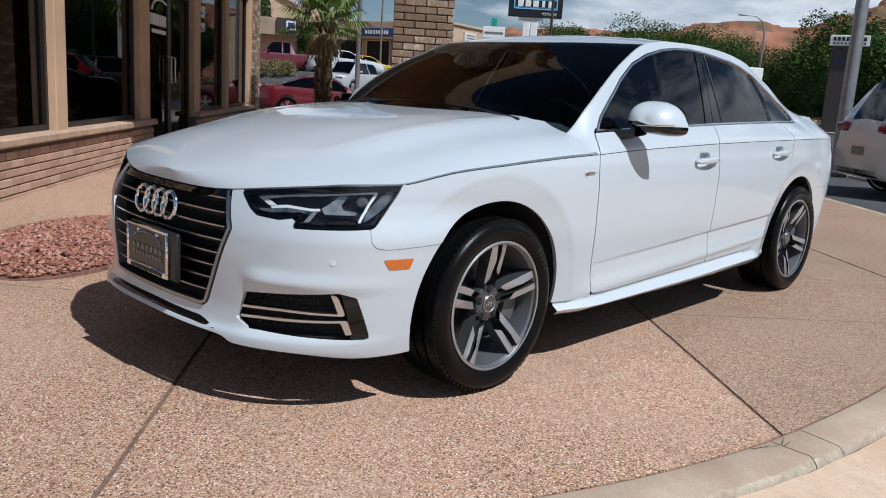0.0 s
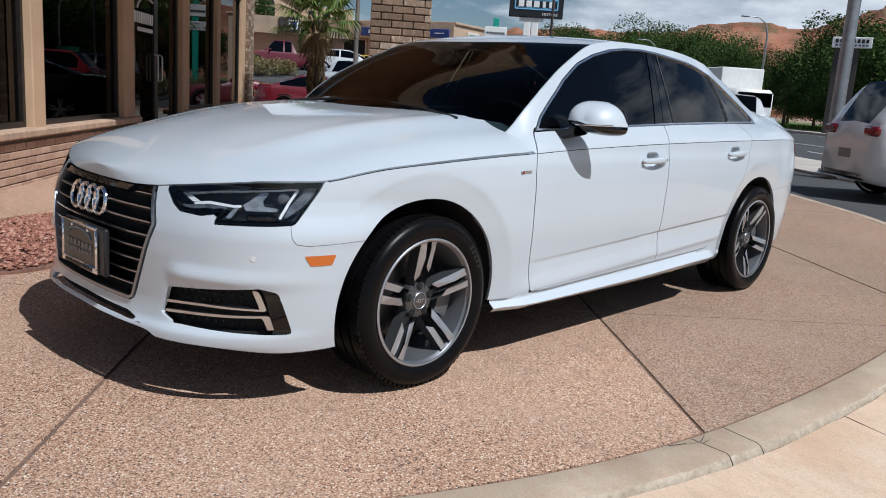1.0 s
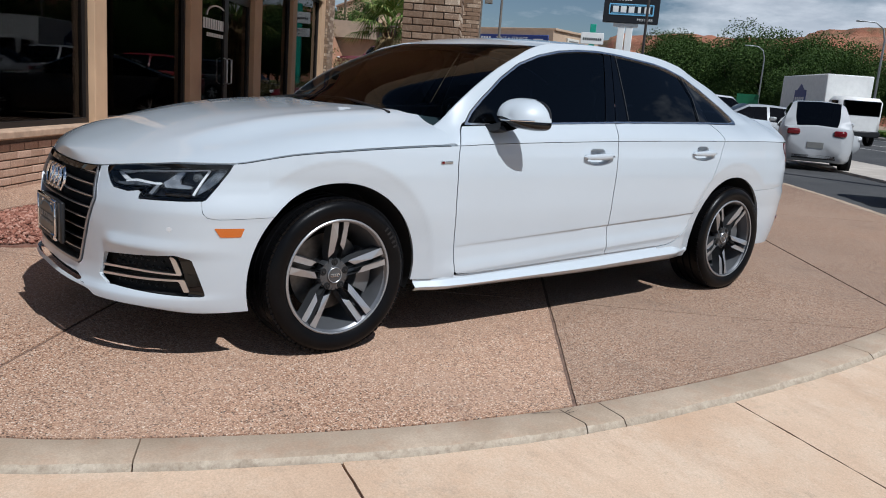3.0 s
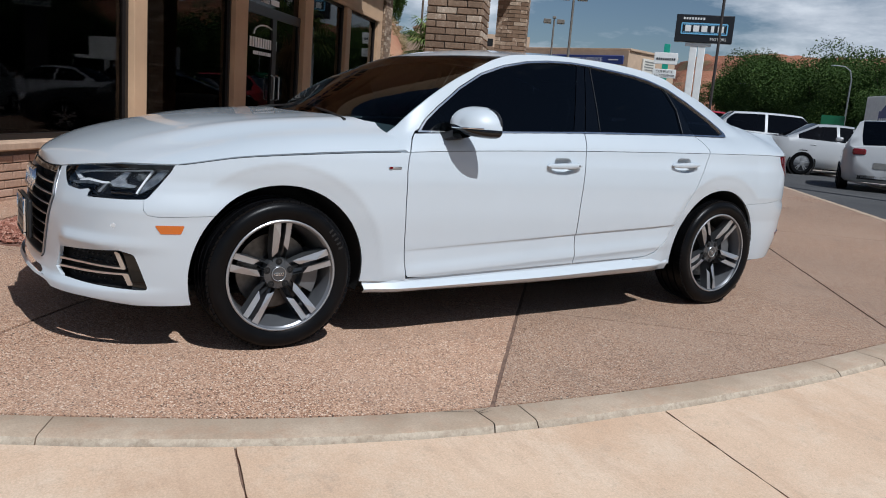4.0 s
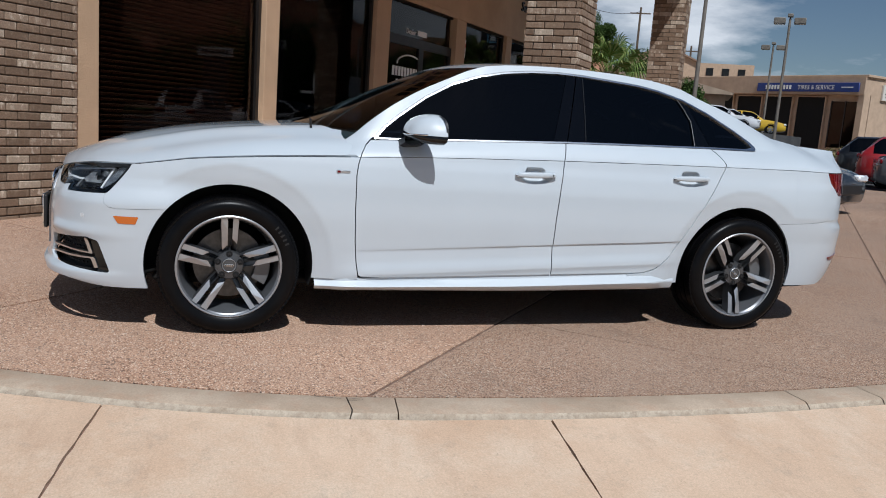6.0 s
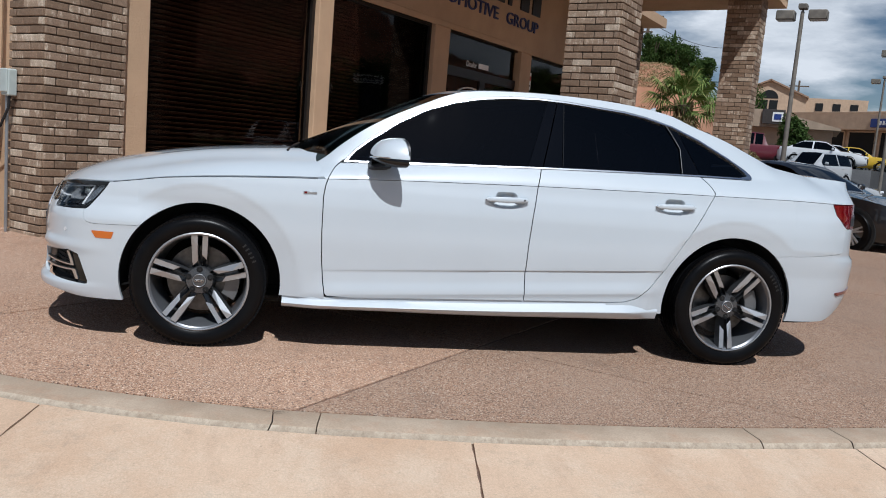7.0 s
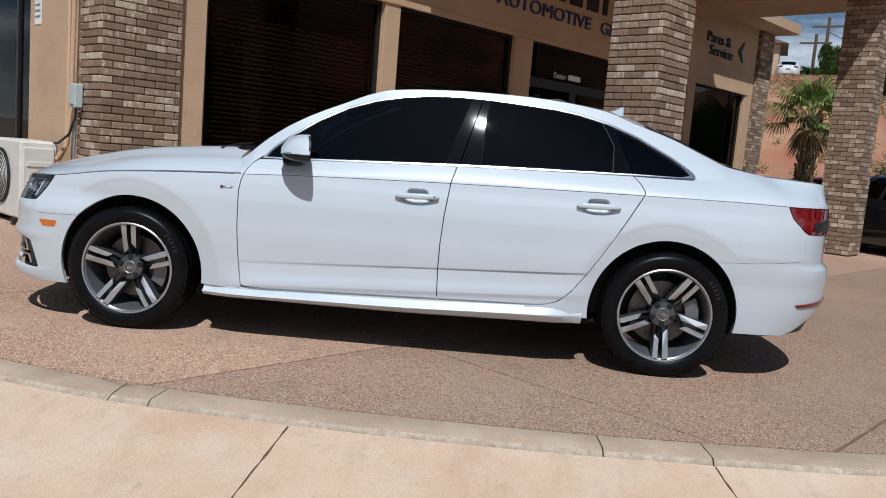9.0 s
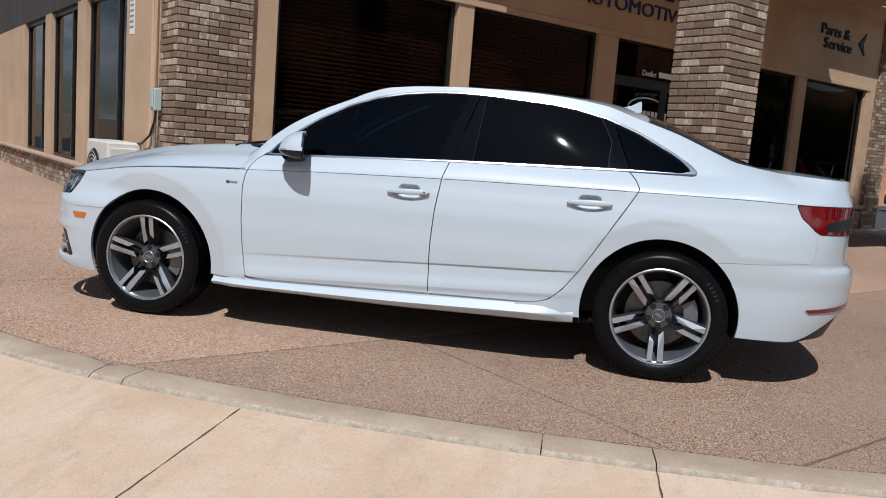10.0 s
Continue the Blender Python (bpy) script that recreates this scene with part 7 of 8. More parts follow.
SHAPES = {
    # length, width, height, wheel radius, belt (x, z), glasshouse (base front, top front, top rear, base rear)
    "sedan": (4.65, 1.8, 1.43, 0.325, [(-2.32, 0.6), (-2.2, 0.72), (-1.2, 0.9), (0.0, 0.95), (1.3, 1.0), (2.1, 1.02), (2.28, 0.95), (2.32, 0.8)], (-0.95, -0.15, 0.95, 1.75)),
    "coupe": (4.6, 1.86, 1.38, 0.345, [(-2.3, 0.6), (-2.15, 0.74), (-1.2, 0.9), (0.0, 0.95), (1.3, 1.0), (2.1, 1.0), (2.26, 0.94), (2.3, 0.8)], (-0.85, 0.0, 0.75, 1.75)),
    "suv": (4.6, 1.86, 1.68, 0.35, [(-2.3, 0.72), (-2.15, 0.92), (-1.2, 1.04), (0.0, 1.06), (1.5, 1.1), (2.2, 1.1), (2.27, 1.0), (2.3, 0.8)], (-1.05, -0.35, 1.65, 2.2)),
    "minivan": (5.1, 1.95, 1.72, 0.34, [(-2.55, 0.68), (-2.4, 0.88), (-1.6, 1.0), (0.0, 1.04), (1.5, 1.07), (2.45, 1.07), (2.52, 1.0), (2.55, 0.75)], (-1.6, -0.65, 2.05, 2.48)),
    "city_car": (2.7, 1.6, 1.55, 0.28, [(-1.35, 0.62), (-1.25, 0.85), (-0.9, 0.95), (0.0, 0.98), (0.8, 0.98), (1.22, 0.96), (1.32, 0.9), (1.35, 0.7)], (-0.95, -0.45, 0.75, 1.2)),
    "pickup": (5.6, 1.95, 1.85, 0.38, [(-2.8, 0.8), (-2.65, 1.02), (-1.4, 1.12), (0.0, 1.12), (0.9, 1.13), (2.7, 1.12), (2.78, 1.1), (2.8, 0.8)], (-1.25, -0.6, 0.45, 0.75)),
}


def wheel_set(parent, xs, w, r):
    tyre = turned([(r * 0.66, -0.1), (r * 0.74, -0.112), (r * 0.93, -0.112), (r, -0.08), (r, 0.08), (r * 0.9, 0.11)], 32)
    for x in xs:
        for s in (-1, 1):
            m = Matrix.Translation((x, s * (w - 0.09), r)) @ Matrix.Rotation(radians(0 if s < 0 else 180), 4, "Z")
            t = solid("tyre", moved(tyre, m), RUBBER, parent)
            rim = solid("rim", moved(turned([(r * 0.7, -0.105), (r * 0.66, -0.09), (r * 0.62, -0.02), (0.0, -0.02)], 28), m), GREY_METAL, t)
            solid("hub", moved(turned([(0.0, -0.1), (0.05, -0.098), (0.065, -0.08)], 14), m), MACHINED, rim)
            for k in range(10):
                sp = slab_of([(-0.018, 0.04), (0.018, 0.04), (0.012, r * 0.66), (-0.012, r * 0.66)], 0.03, m @ Matrix.Translation((0, -0.092, 0)) @ Matrix.Rotation(radians(72 * (k // 2) + (9 if k % 2 else -9)), 4, "Y"))
                solid("spoke", sp, MACHINED, rim, smooth=False)
            # flat near-black ring on the body side, painting the shaded gap round the tyre
            solid("wheel_arch", moved(turned([(r * 1.02, 0.0), (r * 1.16, 0.0), (r * 1.18, 0.04)], 32), Matrix.Translation((x, s * (w - 0.004), r)) @ Matrix.Rotation(radians(0 if s < 0 else 180), 4, "Z")), VOID, parent)


def vehicle(name, label, kind, color, m, group="parked cars"):
    """A plain but shaped vehicle: lofted body, glass between belt and roof, wheels, lamps. It faces -x of m."""
    L, W, H, r, belt, (g0, g1, g2, g3) = SHAPES[kind]
    zb = curve(belt)
    car = thing(name, label, "car", group, at=m)
    w = W / 2
    xs = sorted(set([round(v, 4) for v in steps(-L / 2, L / 2, L / 34)] + [g0, g1, g2, g3, (g1 + g2) / 2, (g1 + g2) / 2 + 0.08]))
    rings, tops = [], []
    for x in xs:
        t = abs(x) / (L / 2)
        k = (1 - max(0, (t - 0.72) / 0.28) ** 2.2 * 0.32)
        z = zb(x)
        if x <= g0 or x >= g3:
            h, gw = z + 0.02, 0.82
        elif x < g1:
            h, gw = z + 0.02 + (H - z - 0.02) * ((x - g0) / (g1 - g0)), 0.8
        elif x > g2:
            h, gw = z + 0.02 + (H - z - 0.02) * ((g3 - x) / (g3 - g2)), 0.8
        else:
            h, gw = H - 0.03 * ((x - (g1 + g2) / 2) / (g2 - g1) * 2) ** 2, 0.8
        low_z = 0.2 + 0.1 * max(0, (t - 0.85) / 0.15) ** 2
        ring = [(0.0, low_z), (0.86, low_z), (0.97, low_z + 0.08), (1.0, 0.5), (0.99, z - 0.12), (0.945, z)]
        e = min(1.0, (h - z) / max(0.05, H - z))
        ring += [(0.945 - (0.945 - 0.68) * max(0.15, e), h - 0.02 - 0.03 * e), (0.58, h), (0.0, h + 0.025)]
        rings.append([(x, w * k * a, zz) for a, zz in ring])
    n = len(rings[0])
    body, glass = ([], []), ([], [])
    verts = [Vector((x, -y, z)) for ring in rings for x, y, z in ring]
    bf, gf = [], {"windscreen": [], "rear_screen": [], "front": [], "rear": []}
    for i in range(len(xs) - 1):
        mid = (xs[i] + xs[i + 1]) / 2
        for j in range(n - 1):
            f = [i * n + j, i * n + j + 1, (i + 1) * n + j + 1, (i + 1) * n + j]
            side_win = j == 5 and g0 + 0.28 < mid < g3 - 0.3 and not ((g1 + g2) / 2 < mid < (g1 + g2) / 2 + 0.08)
            screen = j == 7 and (g0 + 0.03 < mid < g1 - 0.02 or g2 + 0.02 < mid < g3 - 0.03)
            (gf["front" if mid < (g1 + g2) / 2 else "rear"] if side_win else gf["windscreen" if mid < g1 else "rear_screen"] if screen else bf).append(f)
    ends = [[i for i in range(n)][::-1], [(len(xs) - 1) * n + i for i in range(n)]]
    bf += ends
    paintm = PAINTS[color]

    def sub(faces):
        used = sorted({i for f in faces for i in f})
        ix = {o: k for k, o in enumerate(used)}
        return [verts[o] for o in used], [[ix[i] for i in f] for f in faces]

    solid("body", mirrored(finish_sheet(*sub(bf), (0, 0, 0.6), 0), True), paintm, car, angle=50)
    for nm, fs in gf.items():
        if fs and nm in ("windscreen", "rear_screen"):
            solid(nm, mirrored(finish_sheet(*sub(fs), (0, 0, 0.6), 0), True), CARGLASS, car, "dark window glass")
        elif fs:
            vf = finish_sheet(*sub(fs), (0, 0, 0.6), 0)
            solid("side_window", vf, CARGLASS, car, "dark window glass")
            solid("side_window", mirrored(vf), CARGLASS, car, "dark window glass")
    solid("cabin", box((g0 + g3) / 2, 0, 0.75, (g3 - g0) * 0.8, W * 0.75, 0.5, 0.05), CABIN, car)
    axle = (-L / 2 + 0.19 * L, L / 2 - 0.21 * L)
    wheel_set(car, axle, w, r)
    for s in (-1, 1):
        solid("tail_lamp", box(L / 2 - 0.05, s * w * 0.6, zb(L / 2 - 0.1) - 0.1, 0.1, w * 0.34, 0.14, 0.03), REDLENS, car, "red tail lamp")
        solid("headlamp", box(-L / 2 + 0.07, s * w * 0.58, zb(-L / 2 + 0.12) - 0.04, 0.14, w * 0.4, 0.12, 0.03), CLEAR_LENS, car, "clear headlamp")
        solid("door_mirror", box(g0 + 0.35, s * (w + 0.07), zb(g0) + 0.12, 0.1, 0.18, 0.12, 0.03), paintm, car)
        for x in (g0 + 1.15, g0 + 2.05):
            if x < g3 - 0.3:
                solid("handle", box(x, s * w * 0.985, zb(x) - 0.14, 0.16, 0.03, 0.03, 0.01), paintm, car)
    solid("number_plate", box(L / 2 - 0.005, 0, zb(L / 2) - 0.12, 0.03, 0.34, 0.13), PLATE_GREY, car)
    solid("bumper_trim", box(L / 2 - 0.06, 0, 0.33, 0.12, W * 0.6, 0.12, 0.03), TRIM, car)
    solid("grille", box(-L / 2 + 0.03, 0, 0.5, 0.1, W * 0.5, 0.2, 0.03), TRIM, car)
    if kind == "pickup":
        solid("load_bed", box(1.75, 0, 1.14, 1.75, W * 0.8, 0.03), VOID, car)
    return car


def stand(x, y, heading, z=-0.075):
    """A pose on the lot; heading: the way the nose points, in degrees from +x."""
    return pose(x, y, z, 0, 0, heading + 180)


NOSE = -41.5
vehicle("silver_sedan", "silver sedan parked on the asphalt lot, nose to the street", "sedan", "silver", stand(20.9, 9.2, NOSE))
vehicle("white_suv", "white sport utility car parked beside a silver sedan", "suv", "white", stand(21.8, 11.9, NOSE))
vehicle("red_suv", "bright red sport utility car on the asphalt lot", "suv", "red", stand(22.6, 15.4, NOSE))
vehicle("black_suv", "black sport utility car at the back of the row", "suv", "black", stand(24.5, 18.4, NOSE))
vehicle("grey_sedan", "dark grey sedan parked at the edge of the lot", "sedan", "grey", stand(21.6, 13.6, NOSE + 4))
vehicle("city_car", "small silver two-seat city car leaving the lot", "city_car", "silver", stand(17.1, 6.05, 32))
vehicle("black_coupe", "gloss black coupe parked near the canopy column", "coupe", "black", stand(9.2, 8.05, -65))
vehicle("silver_suv", "silver sport utility car facing the drive beyond the palm", "suv", "silver", stand(25.52, 31.5, 205, 0.64))
vehicle("red_sedan", "deep red sedan parked behind the palm", "coupe", "deep_red", stand(14.35, 18.7, -37))
vehicle("red_coupe", "deep red two-door car parked past the far column", "coupe", "deep_red", stand(14.8, 26.9, 160))
vehicle("silver_sedan", "silver sedan parked beyond the palm", "sedan", "silver", stand(27.0, 32.0, NOSE))
vehicle("white_sedan", "white sedan at the back of the lot", "sedan", "white", stand(29.4, 36.6, NOSE, 1.7))
vehicle("yellow_sedan", "yellow car in the far parking row", "sedan", "yellow", stand(34.5, 40.5, NOSE, 1.7))
vehicle("white_sedan", "white sedan in the far parking row", "sedan", "white", stand(37.0, 45.0, NOSE, 1.7))
vehicle("maroon_pickup", "maroon pickup truck parked by the low building", "pickup", "maroon", stand(28.1, 41.6, 150, 1.7))
vehicle("white_sedan", "white sedan beside a maroon pickup on the upper lot", "sedan", "white", stand(31.6, 40.0, 150, 1.7))
vehicle("grey_suv", "grey sport utility car on the upper lot", "suv", "grey", stand(34.6, 45.6, 150, 1.7))
vehicle("white_minivan", "white minivan turning out of the lot", "minivan", "white", stand(12.5, -0.62, -45, -0.03), "passing traffic")
vehicle("grey_suv", "grey sport utility car coming along the street", "suv", "grey", pose(75, 43, -0.16, 0, 0, 48.5), "passing traffic")
vehicle("blue_sedan", "dark blue sedan on the street", "sedan", "blue", pose(62, 45, -0.16, 0, 0, 228.5), "passing traffic")
vehicle("white_suv", "white sport utility car on the street", "suv", "white", pose(88, 60, -0.16, 0, 0, 48.5), "passing traffic")

# box truck on the street
truck = thing("box_truck", "white box truck with a blue house-shaped mark on its side", "truck", "passing traffic", at=pose(*at_um(42.5, -19.9, -0.16), 0, 0, 48.5))
solid("box", box(1.2, 0, 2.35, 6.6, 2.4, 2.5, 0.04), PAINTED, truck)
solid("rear_rail", box(1.2, 0, 1.0, 6.7, 2.3, 0.16, 0.02), TRIM, truck)
solid("cab", box(-3.1, 0, 1.5, 1.7, 2.2, 1.9, 0.22), PAINTED, truck)
solid("windscreen", box(-3.93, 0, 1.9, 0.08, 1.9, 0.75, 0.03), CARGLASS, truck)
solid("bumper", box(-3.95, 0, 0.62, 0.2, 2.15, 0.3, 0.05), TRIM, truck)
for s in (-1, 1):
    solid("side_window", box(-3.25, s * 1.1, 1.95, 0.8, 0.04, 0.6, 0.01), CARGLASS, truck)
solid("underframe", box(0.2, 0, 0.75, 7.0, 0.9, 0.3, 0.02), VOID, truck)
wheel_set(truck, (-2.9, 2.6, 3.6), 1.12, 0.45)
SIGNBLUE = plain("sign_blue", (0.02, 0.045, 0.2), 0.45)
for s in (-1, 1):
    house = slab_of([(-0.85, 1.8), (0.85, 1.8), (0.85, 2.75), (0.55, 2.75), (0, 3.1), (-0.55, 2.75), (-0.85, 2.75)], 0.02, Matrix.Translation((1.4, s * 1.21 - 0.01, 0)))
    mark = solid("house_mark", house, SIGNBLUE, truck, "plain blue house-shaped mark", smooth=False)
    for k in range(5):
        solid("mark_bar", box(0.85 + 0.28 * k, s * 1.225, 2.15, 0.18, 0.02, 0.42), PAINTED, mark, smooth=False)

# ---- plants ----
def leaf_cloud(rng, centre, radii, count, size, gaps=0.35):
    """Clumps of small leaves filling an uneven crown."""
    verts, faces = [], []
    lumps = [(Vector((rng.uniform(-1, 1), rng.uniform(-1, 1), rng.uniform(-0.8, 1))), rng.uniform(0.3, 0.6)) for _ in range(16)]
    while len(faces) < count:
        c, r = lumps[rng.randrange(len(lumps))]
        d = Vector((rng.gauss(0, 1), rng.gauss(0, 1), rng.gauss(0, 1))).normalized()
        p = c * 0.62 + d * r * rng.uniform(0.65, 1.05)
        q = Vector(centre) + Vector((p.x * radii[0], p.y * radii[1], p.z * radii[2]))
        a = Vector((rng.gauss(0, 1), rng.gauss(0, 1), rng.gauss(0, 0.6))).normalized()
        b = a.cross(Vector((rng.gauss(0, 1), rng.gauss(0, 1), rng.gauss(0, 1)))).normalized()
        s = size * rng.uniform(0.6, 1.3)
        o = len(verts)
        verts += [q - a * s, q + b * s * 0.6, q + a * s, q - b * s * 0.6]
        faces.append([o, o + 1, o + 2, o + 3])
    return verts, faces


def broad_tree(x, y, h, spread, seed, leaves=19000, leaf=0.105):
    rng = random.Random(seed)
    t = thing("tree", "dense dark green broadleaf tree beyond the street", "tree", "street trees", at=pose(x, y, -0.2))
    limbs = [tube([(0, 0, 0), (0.05, 0.02, h * 0.2), (0.0, 0.05, h * 0.42)], [0.22, 0.17, 0.12], 8)]
    for k in range(6):
        a = 2 * math.pi * k / 6 + rng.uniform(-0.4, 0.4)
        limbs.append(tube([(0, 0.03, h * 0.3), (spread * 0.25 * math.cos(a), spread * 0.25 * math.sin(a), h * 0.5), (spread * 0.6 * math.cos(a), spread * 0.6 * math.sin(a), h * 0.75)], [0.1, 0.06, 0.03], 6))
    verts, faces = [], []
    for vs, fs in limbs:
        o = len(verts)
        verts += vs
        faces += [[o + i for i in f] for f in fs]
    solid("trunk", (verts, faces), BARK, t)
    crown = solid("crown", leaf_cloud(rng, (0, 0, h * 0.55), (spread, spread, h * 0.47), leaves, leaf), LEAF, t, smooth=False)
    return t


rng = random.Random(11)
protos = [broad_tree(*at_um(52 + 3 * k, -36 - 1.5 * (k % 2))[:2], 7.6 + 0.8 * (k % 3), 4.0 + 0.4 * (k % 2), 20 + k) for k in range(4)]
# trees below about u 24 are out of view, added to darken window reflections
for k in range(57):
    u = -6 + k * 3.3 + rng.uniform(-1.2, 1.2)
    m = -rng.uniform(34, 42) - (3 if k % 3 == 0 else 0)
    p = at_um(u, m)
    sc = rng.uniform(0.85, 1.1) * (0.76 + 0.9 * smooth01(60, 150, u))
    t = copy_thing(protos[k % 4], pose(p.x, p.y, -0.2, 0, 0, rng.uniform(0, 360)))
    t.scale = (sc, sc, sc * rng.uniform(0.9, 1.1))
verts, faces = [], []
for k in range(7000):
    p = at_um(rng.uniform(10, 150), -rng.uniform(31.6, 44), 0.0)
    a = rng.uniform(0, math.pi)
    d, s = Vector((math.cos(a), math.sin(a), 0)) * 0.12, rng.uniform(0.08, 0.2)
    o = len(verts)
    verts += [p - d, p + d, p + d * 0.4 + Vector((0, 0, s)), p - d * 0.4 + Vector((0, 0, s))]
    faces.append([o, o + 1, o + 2, o + 3])
lawn = solid("lawn_grass", (verts, faces), GRASS, smooth=False)
tagged(lawn, "short green lawn grass across the street", "grass", kind="stuff")
turf = solid("lawn", prism([tuple(at_um(u, m)[:2]) for u, m in ((-150, -60), (400, -60), (400, -31.5), (-150, -31.5))], -0.3, 0.02), plain("lawn_turf", (0.085, 0.13, 0.03), 0.9, 0, 0.3, 2), smooth=False)
tagged(turf, "green lawn strip under the street trees", "lawn", kind="structure")


def fan_palm(x, y, h, seed, label):
    rng = random.Random(seed)
    t = thing("palm_tree", label, "palm", "fan palms", at=pose(x, y, -0.05))
    solid("trunk", tube([(0.02 * math.sin(3 * i), 0.02 * math.cos(2 * i), h * i / 8) for i in range(9)], [0.135 - 0.002 * i + (0.02 if i % 2 else 0) for i in range(9)], 12), BARK, t)
    boots_v, boots_f = [], []
    for k in range(190):
        z, a = rng.uniform(0.25, 1) * h, rng.uniform(0, 2 * math.pi)
        vs, fs = box(0, 0, 0, 0.045, 0.02, 0.26)
        m = Matrix.Translation((0.14 * math.cos(a), 0.14 * math.sin(a), z)) @ Matrix.Rotation(a, 4, "Z") @ Matrix.Rotation(radians(rng.uniform(8, 32)), 4, "Y")
        o = len(boots_v)
        boots_v += [m @ v for v in vs]
        boots_f += [[o + i for i in f] for f in fs]
    tagged(solid("trunk_husk", (boots_v, boots_f), DRYLEAF, t, smooth=False), kind="stuff")
    for k in range(34):
        dry = k >= 25
        a = 2.4 * k
        el = radians(78 - 100 * (k / 25) if not dry else rng.uniform(-75, -50))
        d = Vector((math.cos(a) * math.cos(el), math.sin(a) * math.cos(el), math.sin(el)))
        stem = 0.56 if not dry else 0.28
        hub = Vector((0, 0, h - 0.05)) + d * stem * rng.uniform(0.85, 1.1)
        side_v = d.cross(Vector((0, 0, 1)))
        side_v = side_v.normalized() if side_v.length > 0.05 else Vector((1, 0, 0))
        up = side_v.cross(d).normalized()
        verts, faces = tube([(0, 0, h - 0.12), tuple(hub)], [0.014, 0.009], 4)
        for j in range(25):
            b = radians(-115 + 230 * j / 24)
            ray = (d * math.cos(b) + side_v * math.sin(b)).normalized()
            ln = (0.56 if not dry else 0.46) * (0.75 + 0.25 * math.cos(b)) * rng.uniform(0.9, 1.05)
            tip = hub + ray * ln + Vector((0, 0, -0.3 * ln * (1 + abs(math.sin(b))))) + up * rng.uniform(-0.03, 0.03)
            half = hub + ray * ln * 0.55 + Vector((0, 0, -0.02))
            wv = ray.cross(up).normalized() * 0.016
            o = len(verts)
            verts += [hub - wv * 0.3, half - wv, tip, half + wv + up * 0.008]
            faces.append([o, o + 1, o + 2, o + 3])
        solid("frond", (verts, faces), DRYLEAF if dry else PALMLEAF, t, smooth=False)
    return t


fan_palm(8.12, 10.86, 2.4, 3, "short fan palm with dry fronds hanging under green ones")
planter = solid("palm_island", prism([tuple(at_um(u, m)[:2]) for u, m in ((12.9, -0.2), (17.6, -0.6), (17.6, 2.4), (12.9, 2.4))], -0.2, 0.09), PALE, smooth=False)
tagged(planter, "pale concrete kerbed island with palms", "kerb", kind="structure")


def shrub(x, y, r, h, seed, z=-0.1):
    rng = random.Random(seed)
    t = thing("shrub", "dry olive desert shrub beside the lot", "shrub", "desert shrubs", at=pose(x, y, z))
    solid("foliage", leaf_cloud(rng, (0, 0, h * 0.5), (r, r, h * 0.6), 2600, 0.03 + 0.012 * r), SCRUB, t, smooth=False)


for k, (x, y, r, h) in enumerate(((14.2, 20.6, 0.7, 0.9), (15.6, 21.8, 0.8, 0.9), (17.0, 22.6, 0.6, 0.8), (24.2, 20.8, 0.9, 1.0), (25.6, 22.6, 0.9, 0.9), (27.5, 24.8, 1.0, 1.0), (31.5, 29.5, 1.1, 1.3))):
    shrub(x, y, r, h, 40 + k)

ray_at = lambda deg, r: (0.8 + r * math.cos(radians(deg)), -4.9 + r * math.sin(radians(deg)))
upper = solid("upper_lot", prism([ray_at(*q) for q in ((52.5, 49.5), (56, 47.5), (60, 47), (64, 47.5), (64, 84), (50, 84), (50, 60))], -0.3, 1.7), ASPHALT, smooth=False)
tagged(upper, "asphalt upper parking lot behind a low bank", "parking lot", kind="structure")
foot, top = [(52.5, 41.5), (56, 39.5), (60, 39), (64, 39.5)], [(52.5, 49.5), (56, 47.5), (60, 47), (64, 47.5)]
ramp_v = [Vector((*ray_at(*q), -0.09)) for q in foot] + [Vector((*ray_at(*q), 1.7)) for q in top]
ramp = solid("ramp", (ramp_v, [[k, k + 1, k + 5, k + 4] for k in range(3)]), ASPHALT, smooth=False)
tagged(ramp, "asphalt drive sloping up to the upper lot", "drive", kind="structure")
for deg, r, z in ((60.2, 45.5, 1.25), (61.3, 45.0, 1.15), (62.3, 45.8, 1.3)):
    shrub(*ray_at(deg, r), 0.8, 1.0, int(deg * 10), z)

# ---- poles and signs ----
LAMP_PAINT = plain("weathered_brown_paint", (0.17, 0.15, 0.125), 0.6, 0.1, 0.25, 5)


def lamp_pole(x, y, h, label, heads=2, z=-0.1):
    t = thing("lot_lamp", label, "lamp post", "parking lot lamps", at=pose(x, y, z, 0, 0, 48.5))
    solid("pole", tube([(0, 0, 0), (0, 0, h)], [0.09, 0.06], 10), LAMP_PAINT, t)
    solid("base", tube([(0, 0, 0), (0, 0, 0.5)], 0.22, 12), PALE, t)
    for k in range(heads):
        s = -1 if k else 1
        hd = solid("lamp_head", box(0, s * 0.48, h - 0.12, 0.45, 0.55, 0.3, 0.03), LAMP_PAINT, t)
        solid("diffuser", box(0, s * 0.5, h - 0.26, 0.38, 0.46, 0.03), IVORY, hd)
    solid("cap", box(0.04, 0, h + 0.16, 0.34, 0.26, 0.16, 0.02), LAMP_PAINT, t)
    solid("neck", tube([(0, 0, h), (0, 0, h + 0.1)], 0.035, 8), DARKPOLE, t)
    return t


lamp_pole(15.7, 18.95, 6.35, "parking lot lamp post with two box heads")
lamp_pole(28.2, 30.1, 7.5, "tall parking lot lamp post with box heads")
lamp_pole(37.0, 42.2, 7.8, "far parking lot lamp post with box heads")
slim = solid("slim_pole", tube([(31.2, 22.6, -0.1), (31.2, 22.6, 9.5)], 0.07, 10), DARKPOLE)
